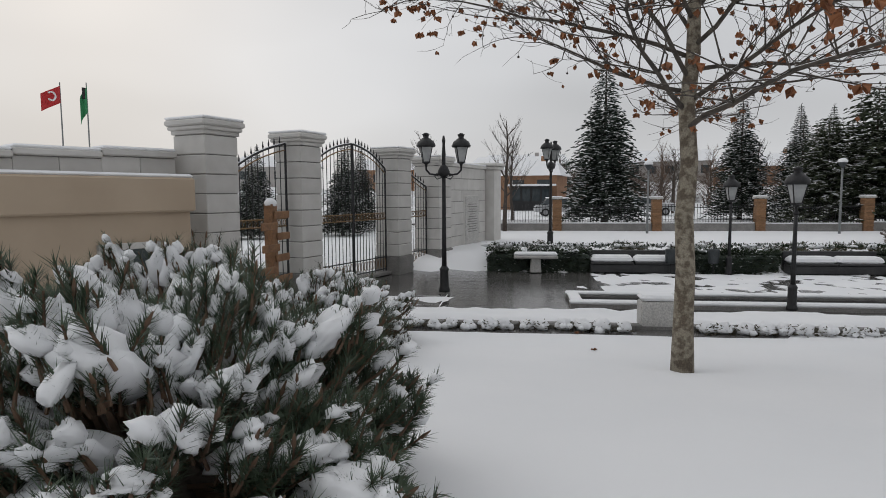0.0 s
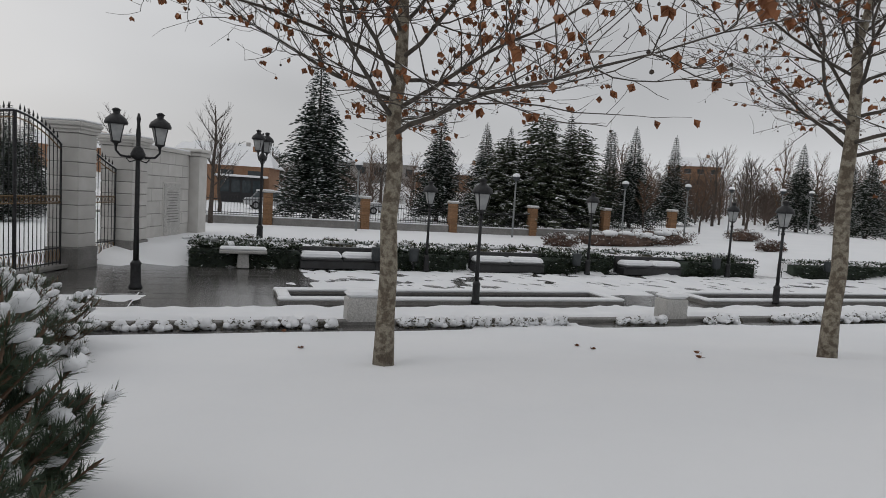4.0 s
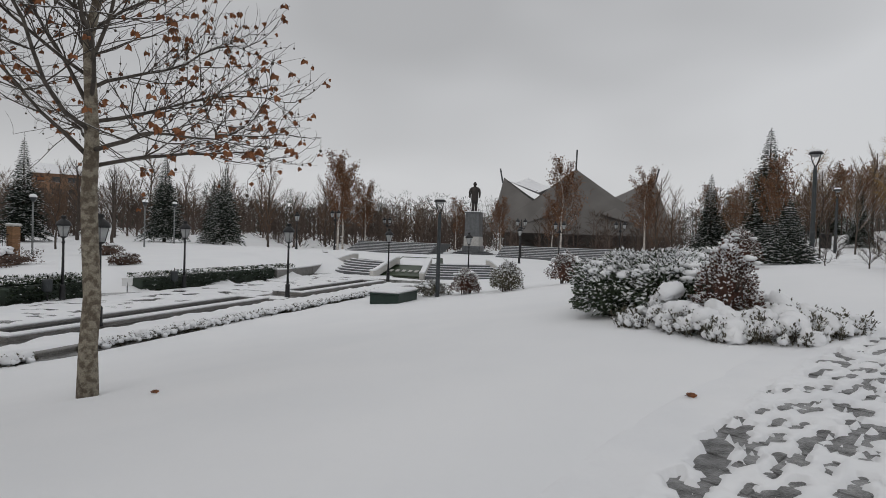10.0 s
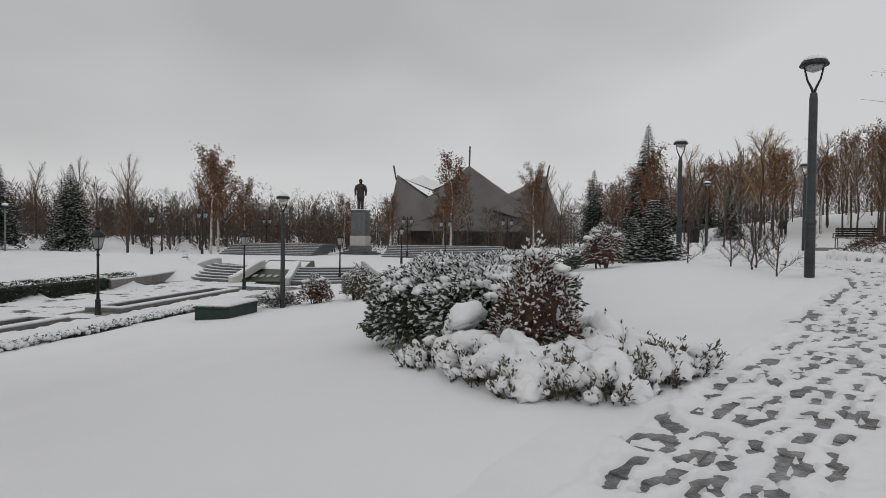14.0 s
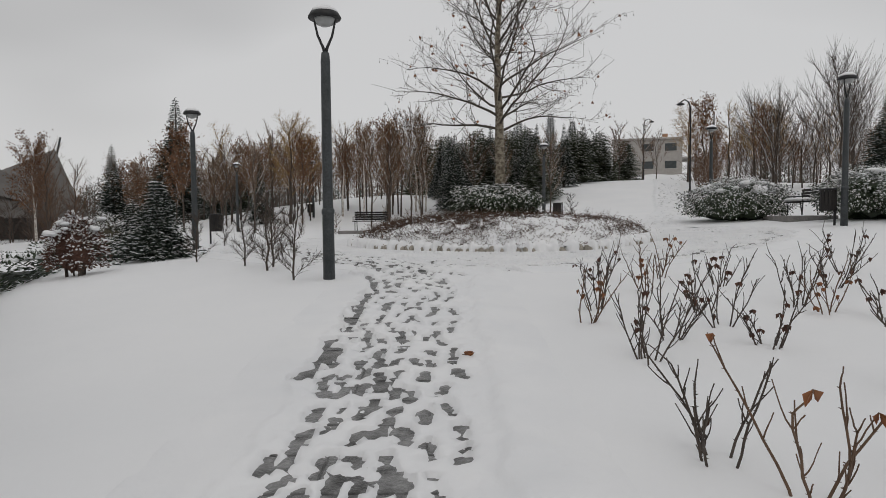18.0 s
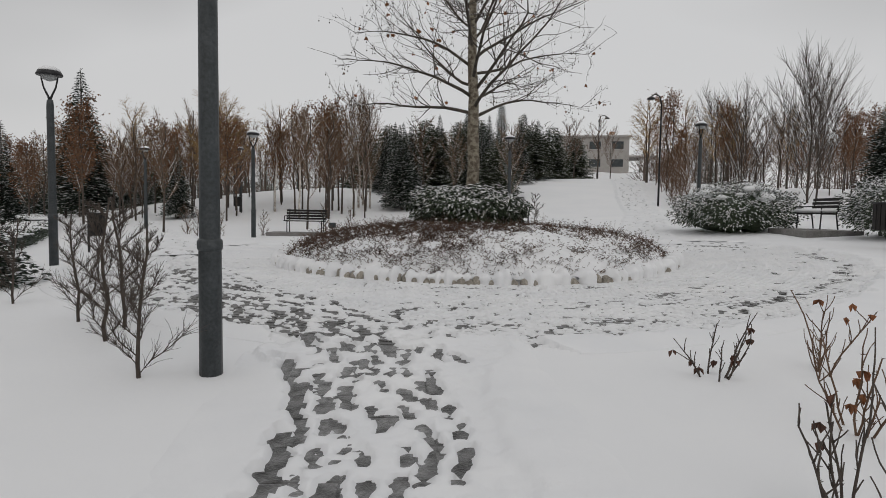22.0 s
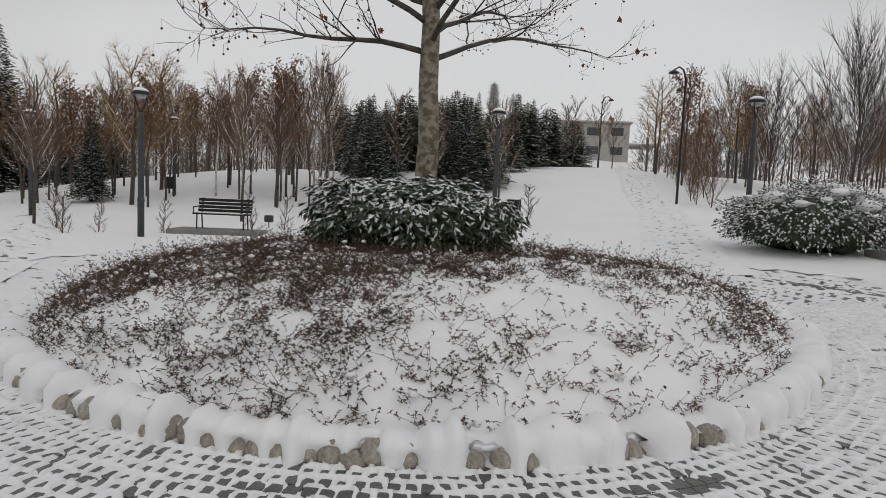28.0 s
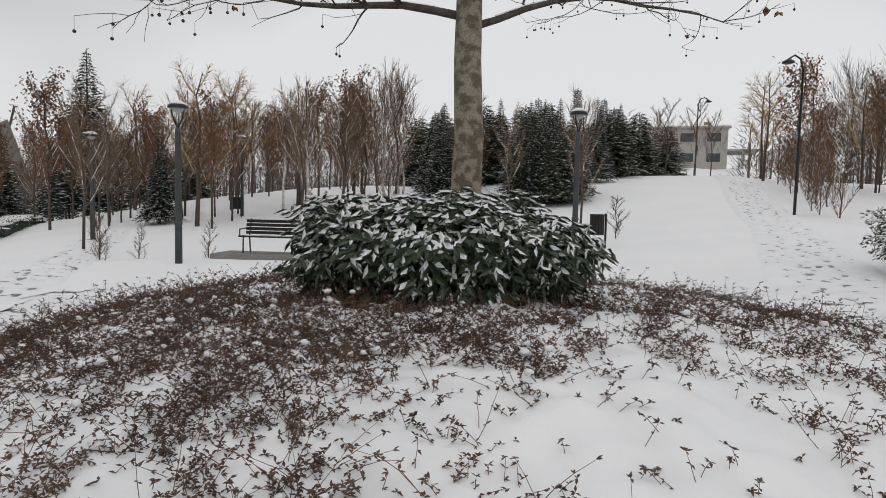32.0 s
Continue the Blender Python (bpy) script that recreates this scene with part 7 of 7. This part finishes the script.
hp_ = [(-57.5, -46.5, 0.0, 8.5, 7, 3.6, HOUSE_WALL, 3, 2), (-80, -62, 2.6, 13, 8, 2.8, HOUSE_GREY, 5, 1), (-96, -70, 4.0, 15, 8, 2.8, HOUSE_GREY, 6, 1), (-72, -80, 2.6, 12, 8, 2.8, HOUSE_WALL, 5, 1),
       (-60, -95, 3.0, 13, 8, 3, HOUSE_GREY, 5, 1), (-98, -44, 3.4, 13, 8, 2.8, HOUSE_GREY, 5, 1), (-94, -30, 2.0, 12, 8, 2.6, HOUSE_WALL, 5, 1), (-32, -92, 2.0, 13, 8, 3, HOUSE_GREY, 5, 1), (-122, 10, 4.5, 9, 8, 4, HOUSE_WALL, 4, 2)]
for x, y, z, w, d, h, m, n, f in hp_:
    house("brown-walled house with a snow-covered roof" if m is HOUSE_WALL else "pale house with a snow-covered roof on the slope", x, y, land(x, y) + z, w, d, h, facing(x, y) + random.Random(int(x)).uniform(-14, 14), m, n, f)
porch = thing("glazed_porch", "dark glazed porch under a snowy flat roof", "porch", pose(-53.0, -42.9, land(-53, -42.9) - 0.3, 0, 0, facing(-53, -43)))
part("frame", Mesh().box((0, 0, 1.4), (4.2, 2.0, 2.8), 0, 0.03), IRON, porch)
for i in range(4):
    part("pane", Mesh().box((-1.5 + i, -1.02, 1.9), (0.8, 0.06, 1.2)), WINDOW, porch)
part("roof", Mesh().box((0, -0.2, 2.9), (5.0, 2.8, 0.2), 0, 0.03), SNOW, porch, "snow on the porch roof")
# banks of the hillside under the houses
bk = Mesh()
rngb = random.Random(4)
for x, y, z, w, d, h, m, n, f in hp_:
    if z > 1:
        bk.blob((x, y, land(x, y) - 0.5), (w * 0.9, w * 0.9, z + 0.7), rngb, 14, 8, 0.08, 0.9)
tagged(part("snowy_bank", bk, SNOW_CLEAN, smooth=True), "snowy hillside under the houses", "ground", kind="structure")


def car(label, x, y, turn):
    th = thing("car", label, "car", pose(x, y, land(x, y), 0, 0, turn), "parked cars")
    body = Mesh()
    prof = [(-2.1, 0.35), (-2.15, 0.7), (-1.95, 0.88), (-1.0, 0.95), (1.1, 0.95), (2.0, 0.85), (2.12, 0.6), (2.1, 0.35)]
    for s in (-0.85, 0.85):
        body.v += [(a, s, b) for a, b in prof]
    n = len(prof)
    body.f = [(i, (i + 1) % n, n + (i + 1) % n, n + i) for i in range(n)] + [tuple(range(n - 1, -1, -1)), tuple(range(n, 2 * n))]
    part("body", body, CAR_SILVER, th)
    part("cabin", Mesh().box((-0.3, 0, 1.18), (2.5, 1.5, 0.5), 0, 0.05, 0.72), WINDOW, th, "dark car windows")
    part("snow_cap", Mesh().box((-0.3, 0, 1.47), (1.8, 1.15, 0.12), 0, 0.05), SNOW, th, "snow on the roof")
    part("snow_cap", Mesh().box((1.5, 0, 0.97), (0.9, 1.4, 0.08), 0, 0.035), SNOW, th, "snow on the bonnet")
    for a in (-1.3, 1.3):
        for s in (-0.84, 0.84):
            w = Mesh()
            w.tube([(a, s - 0.1, 0.32), (a, s + 0.1, 0.32)], 0.32, 14)
            wh = part("wheel", w, RUBBER, th)
            part("rim", Mesh().tube([(a, s - 0.11, 0.32), (a, s + 0.11, 0.32)], 0.19, 10), RIM, wh)
    return th


car("silver car parked in the street under snow", -42.0, -33.5, 125)
car("silver car parked in the street under snow", -47.5, -28.5, 118)
for k, (u0, v0, u1, v1) in enumerate(((-12, -25, 26, -25), (-12, -27.5, 26, -27.5))):
    a, b = ground_uv(u0, v0), ground_uv(u1, v1)
    c = (a + b) / 2
    tagged(part("street", Mesh().box((c.x, c.y, -1.02), (38, 1.3, 0.06), TURN_UV), WET_PAVER), "dark wet wheel track of the street beyond the fence", "road", kind="structure")

# trees and shrubs of the left lawn
rt = bare_tree("bare_tree", "round-headed tree with dense dark red twigs", 430, 3.6, 0.07, BARK, BARK_RED, 0.42, 0.6, 18, group="red-twigged trees", subs=6, snow=False)
spread_copies(rt, [(-40.8, -5.6, 0, 1.0), (-45.5, -1.2, 70, 1.05), (-31.8, -26.0, 30, 0.55)])
st_ = bare_tree("bare_tree", "street tree with dark crooked branches by the fence", 431, 5.6, 0.13, BARK, BARK, 0.3, 0.7, 16, group="street trees", subs=4)
spread_copies(st_, [(-24.0, -27.0, 0, 1.0), (-34, -33, 100, 1.0), (-55, -22, 50, 1.1), (-52, -28, 10, 1.0), (-60, -10, 20, 1.1), (-58, 2, 200, 1.2), (-64, 6, 90, 1.2), (-28, -36, 70, 1.0), (-62, -18, 140, 1.2), (-50, 3, 220, 1.0), (-66, 16, 300, 1.2), (-70, 24, 0, 1.1)])
ot = bare_tree("plane_tree", "young tree full of rust-brown leaves beside the terrace", 432, 6.8, 0.1, BARK_BIRCH, BARK_RED, 0.28, 0.8, 16, group="rust-leaved trees", subs=4, leafy=2)
spread_copies(ot, [(-56.5, 26.0, 0, 1.4), (-60.5, 29.0, 70, 1.35), (-44.5, 48.3, 20, 1.5), (-38.5, 56.0, 120, 1.35), (-52.0, 46.0, 210, 0.9), (-49.0, 52.0, 260, 0.9), (-33, 60, 10, 1.0), (-62, 33, 140, 1.1), (-58, 44, 30, 0.9)])
fw = bare_tree("bare_tree", "bare park tree with fine brown twigs in the distance", 433, 7.5, 0.12, BARK, BARK_RED, 0.12, 0.9, 20, group="bare trees in the distance", subs=6, snow=False)
rng = random.Random(19)
sp = []
for k in range(70):
    a, d = radians(rng.uniform(30, 118)), rng.uniform(62, 120)
    x, y = 2 - math.sin(a) * d, -6 + math.cos(a) * d
    u, v = to_uv(x, y)
    if -16 < v < 14 or (abs(x + 66) < 16 and abs(y - 76) < 16):
        continue
    sp.append((x, y, rng.uniform(0, 360), rng.uniform(0.7, 1.1)))
spread_copies(fw, sp)
for k, (u, v, a, b, h) in enumerate(((13.5, -13.5, 3.2, 0.6, 0.45), (16.5, -14.5, 2.6, 0.7, 0.6), (9.5, -12.5, 0.9, 0.5, 0.4), (25, -17, 1.2, 0.8, 0.5), (20.5, -10.8, 0.8, 0.4, 0.3))):
    p = ground_uv(u, v)
    leafy_bush("low_shrub", "low clipped brownish shrub with snow on the far lawn", pose(p.x, p.y, p.z - 0.05, 0, 0, TURN_UV), 600 + k, a, b, h + 0.25, SHRUB_BROWN, 900, 0.12, 0, 0.4, 12, "low shrubs of the far lawn")
rng = random.Random(23)
for k in range(26):
    p = ground_uv(rng.uniform(-5, 12), rng.uniform(-9.5, -7.8))
    leafy_bush("ornamental_cabbage", "pale frosted leafy rosette poking from the snow", pose(p.x, p.y, p.z), 700 + k, 0.28, 0.22, 0.2, LEAF_OLIVE, 60, 0.14, 0.2, 0.6, 2, "frosted rosettes behind the hedge") if k < 20 else None

# ---- benches, bins and small things by the round bed ----
def slat_bench(at, snow=False, label="dark slatted park bench on a stone slab"):
    th = thing("park_bench", label, "bench", at, "slatted benches")
    for i in range(4):
        part("seat_slat", Mesh().box((0, -0.27 + 0.12 * i, 0.45), (1.6, 0.10, 0.04), 0, 0.008), DARKWOOD, th)
    for i in range(4):
        part("back_slat", Mesh().box((0, 0.20 + 0.018 * i, 0.54 + 0.105 * i), (1.6, 0.035, 0.085), 0, 0.008), DARKWOOD, th)
    for s in (-0.68, 0.68):
        part("leg", Mesh().tube([(s, -0.26, 0), (s, -0.24, 0.43), (s, 0.16, 0.43), (s, 0.28, 0.92)], 0.022, 6), IRON, th)
        part("leg", Mesh().tube([(s, 0.22, 0), (s, 0.16, 0.43)], 0.022, 6), IRON, th)
        part("armrest", Mesh().tube([(s * 1.12, -0.28, 0.46), (s * 1.12, -0.28, 0.64), (s * 1.12, 0.22, 0.66)], 0.02, 6), IRON, th)
    if snow:
        part("snow_cap", Mesh().box((0, -0.09, 0.53), (1.58, 0.5, 0.12), 0, 0.05), SNOW, th, "thick snow on the seat")
    else:
        part("snow_line", Mesh().box((0, -0.2, 0.474), (1.3, 0.06, 0.008)), SNOW, th)
    return th


bx, by = -3.65, 28.2
tagged(part("bench_slab", Mesh().box((bx - 0.1, by - 0.1, land(bx, by) + 0.02), (2.6, 1.2, 0.22), -4, 0.015), STONE_BASE), "grey stone slab under a park bench", "slab")
slat_bench(pose(bx, by, land(bx, by) + 0.13, 0, 0, -4))
tagged(part("bench_slab", Mesh().box((11.9, 20.2, land(11.9, 20.2) + 0.02), (2.4, 1.5, 0.22), 80, 0.015), STONE_BASE), "grey stone slab under a snowy bench", "slab")
slat_bench(pose(12.1, 20.3, land(12.1, 20.3) + 0.13, 0, 0, -100), True, "dark park bench with thick snow between evergreen bushes")


def slat_bin(at, on_post=True):
    th = thing("waste_bin", "dark wooden slatted waste bin hung on a post", "bin", at, "slatted bins")
    part("post", Mesh().tube([(0.24, 0, -0.1), (0.24, 0, 1.0)], 0.03, 8), IRON, th)
    part("liner", Mesh().lathe([(0.15, 0.42), (0.17, 0.9)], 12), IRON, th)
    for i in range(14):
        a = 2 * math.pi * i / 14
        part("slat", Mesh().box((0.185 * math.cos(a), 0.185 * math.sin(a), 0.68), (0.02, 0.072, 0.56), math.degrees(a), 0.004), DARKWOOD, th)
    part("rim", Mesh().lathe([(0.19, 0.93), (0.215, 0.95), (0.215, 0.97), (0.16, 0.98)], 14), IRON, th)
    return th


for x, y, a in ((-7.5, 19.2, 160), (9.95, 15.35, 20), (5.27, 29.0, 0), (-9.3, 40.5, 0)):
    slat_bin(pose(x, y, land(x, y), 0, 0, a))
# floodlight boxes on the slope
for x, y in ((-2.9, 31.5), (-28.0, -11.0)):
    th = thing("floodlight", "small grey ground floodlight on a short stake", "floodlight", pose(x, y, land(x, y)), "ground floodlights")
    part("stake", Mesh().tube([(0, 0, -0.1), (0, 0, 0.22)], 0.02, 6), IRON, th)
    part("housing", Mesh().box((0, 0, 0.32), (0.3, 0.16, 0.24), 0, 0.02), GREY_METAL, th)
# green cabinet by the plaza
gb = uv(17.9, 4.4)
th = thing("green_cabinet", "low green metal cabinet with a snow-covered lid", "cabinet", pose(gb.x, gb.y, land(gb.x, gb.y), 0, 0, TURN_UV))
part("body", Mesh().box((0, 0, 0.10), (1.9, 1.1, 0.5), 0, 0.02), GREEN_BOX, th)
part("lid", Mesh().box((0, 0, 0.37), (1.98, 1.18, 0.05), 0, 0.01), GREEN_BOX, th)
part("snow_cap", Mesh().box((0, 0, 0.45), (1.94, 1.14, 0.11), 0, 0.04), SNOW, th)
for i in range(5):
    part("louvre", Mesh().box((0, 0.556, 0.06 + 0.07 * i), (1.8, 0.02, 0.03)), GREEN_BOX, th)
# warning board on the far hedge
wb = uv(15.6, -5.7)
th = thing("warning_board", "small red and white warning board at the hedge", "sign", pose(wb.x, wb.y, PLAZA, 0, 0, TURN_UV + 180))
part("stake", Mesh().tube([(0, 0, 0), (0, 0, 0.4)], 0.02, 6), IRON, th)
part("board", Mesh().box((0, 0, 0.42), (0.5, 0.03, 0.3), 0, 0.005), WHITE, th)
part("stripe", Mesh().box((0, -0.018, 0.50), (0.48, 0.01, 0.1)), RED, th, "red stripe")
# pale building on the hill
bd = house("pale flat-roofed building on the hill behind the trees", 33.0, 104.0, 8.2, 10.5, 9, 5.6, -14, HOUSE_GREY, 3, 2, False, "")
part("terrace", Mesh().box((7.0, -1.0, 2.6), (5, 7, 0.3), 0, 0.03), HOUSE_GREY, bd)
for i in range(3):
    part("post", Mesh().box((5 + 2.2 * i, -4.2, 1.1), (0.3, 0.3, 3.2)), HOUSE_GREY, bd)
part("chimney", Mesh().box((3, 0, 6.4), (0.8, 0.8, 1.2), 0, 0.03), HOUSE_WALL, bd)
part("bank", Mesh().blob((2, -2, -3.2), (16, 14, 3.3), random.Random(3), 16, 8, 0.06, 0.5), SNOW_CLEAN, bd, "snowy bank", True)
tw = bare_tree("twiggy_shrub", "tall leafless shrub with dense reddish twigs beside the hill path", 435, 2.6, 0.03, BARK_RED, BARK_RED, 0.08, 0.9, 16, group="twiggy shrubs by the hill path", subs=6)
rng = random.Random(44)
spread_copies(tw, [(15.0 + 0.42 * k + rng.uniform(-0.5, 1.6), 35.0 + 1.15 * k, rng.uniform(0, 360), rng.uniform(0.75, 1.15)) for k in range(20)])

# fallen leaves on the lawn
rng = random.Random(31)
for x, y in ((-1.25, -6.18), (-2.49, -7.03), (-6.2, -5.4), (-7.03, -7.7), (-7.5, -9.45), (-7.2, -9.2), (-1.15, -2.65), (-6.9, -14.2), (-5.72, -13.36), (-6.3, -7.8), (-4.5, -16.6), (0.3, 4.1)):
    th = thing("fallen_leaf", "curled brown fallen leaf on the snow", "leaf", pose(x, y, land(x, y) + 0.012, 0, 0, rng.uniform(0, 360)), "fallen leaves")
    m = Mesh()
    for i in range(5):
        a = -1.2 + 0.6 * i
        m.leaf((0, 0, 0), (math.cos(a), math.sin(a), 0.25), 0.042, 0.078 - 0.01 * abs(i - 2), 0.5)
    part("blade", m, LEAF_BROWN, th)
    part("stalk", Mesh().tube([(0, 0, 0), (-0.05, 0.01, 0.015)], 0.0025, 4), BARK_RED, th)


# ---- pieces of paving, last ----
rng = random.Random(90)
slab = Mesh().box((0, 0, 0), (0.505, 0.39, 0.05), 0, 0.006).data("slab", SLUSH)
for k in range(51):
    y = -11.4 + 0.4 * k
    m = path_mid(y)
    for i in range(3):
        x = m - 0.515 + 0.515 * i
        part("slab", slab, None, footpath, at=pose(x, y, terrain(m, y) - 0.049 + rng.uniform(-0.003, 0.003), math.degrees(0.064), rng.uniform(-0.3, 0.3), rng.uniform(-0.4, 0.4)))
wet = Mesh().box((0, 0, 0), (0.98, 0.585, 0.06), 0, 0.004).data("slab", WET_STONE)
for i in range(6):
    for j in range(10):
        p = uv(-9.6 + i, -5.2 + 0.6 * j)
        part("slab", wet, None, plaza, at=pose(p.x, p.y, PLAZA - 0.065 + rng.uniform(-0.002, 0.002), 0, 0, TURN_UV))
blocks = [Mesh().box((0, 0, 0), (0.019 * 0.108 * (r + 0.5), 0.1, 0.05), 0, 0.006).data("paver", WET_PAVER) for r in range(39, 77)]
rest = Mesh()
for r in range(39, 77):
    rad = (r + 0.5) * 0.108
    for i in range(-140, -20):
        a = (i + 0.5 - 0.5 * (r % 2) - 0.13 * math.sin(r * 2.3)) / 50.0
        if rad > r_out(a) + 0.05 or rad < R_IN + 0.05:
            continue
        x, y = RC.x + rad * math.cos(a), RC.y + rad * math.sin(a)
        z = terrain(x, y) - 0.054 + rng.uniform(-0.003, 0.003)
        if -88 <= i < -70 and r < 56:
            part("paver", blocks[r - 39], None, ring_road, at=pose(x, y, z, 0, 0, math.degrees(a) + 90))
        else:
            rest.box((x, y, z), (0.019 * rad, 0.1, 0.05), math.degrees(a) + 90)
far_pavers = part("paving_blocks", rest, WET_PAVER, ring_road)
far_pavers["kind"] = "stuff"
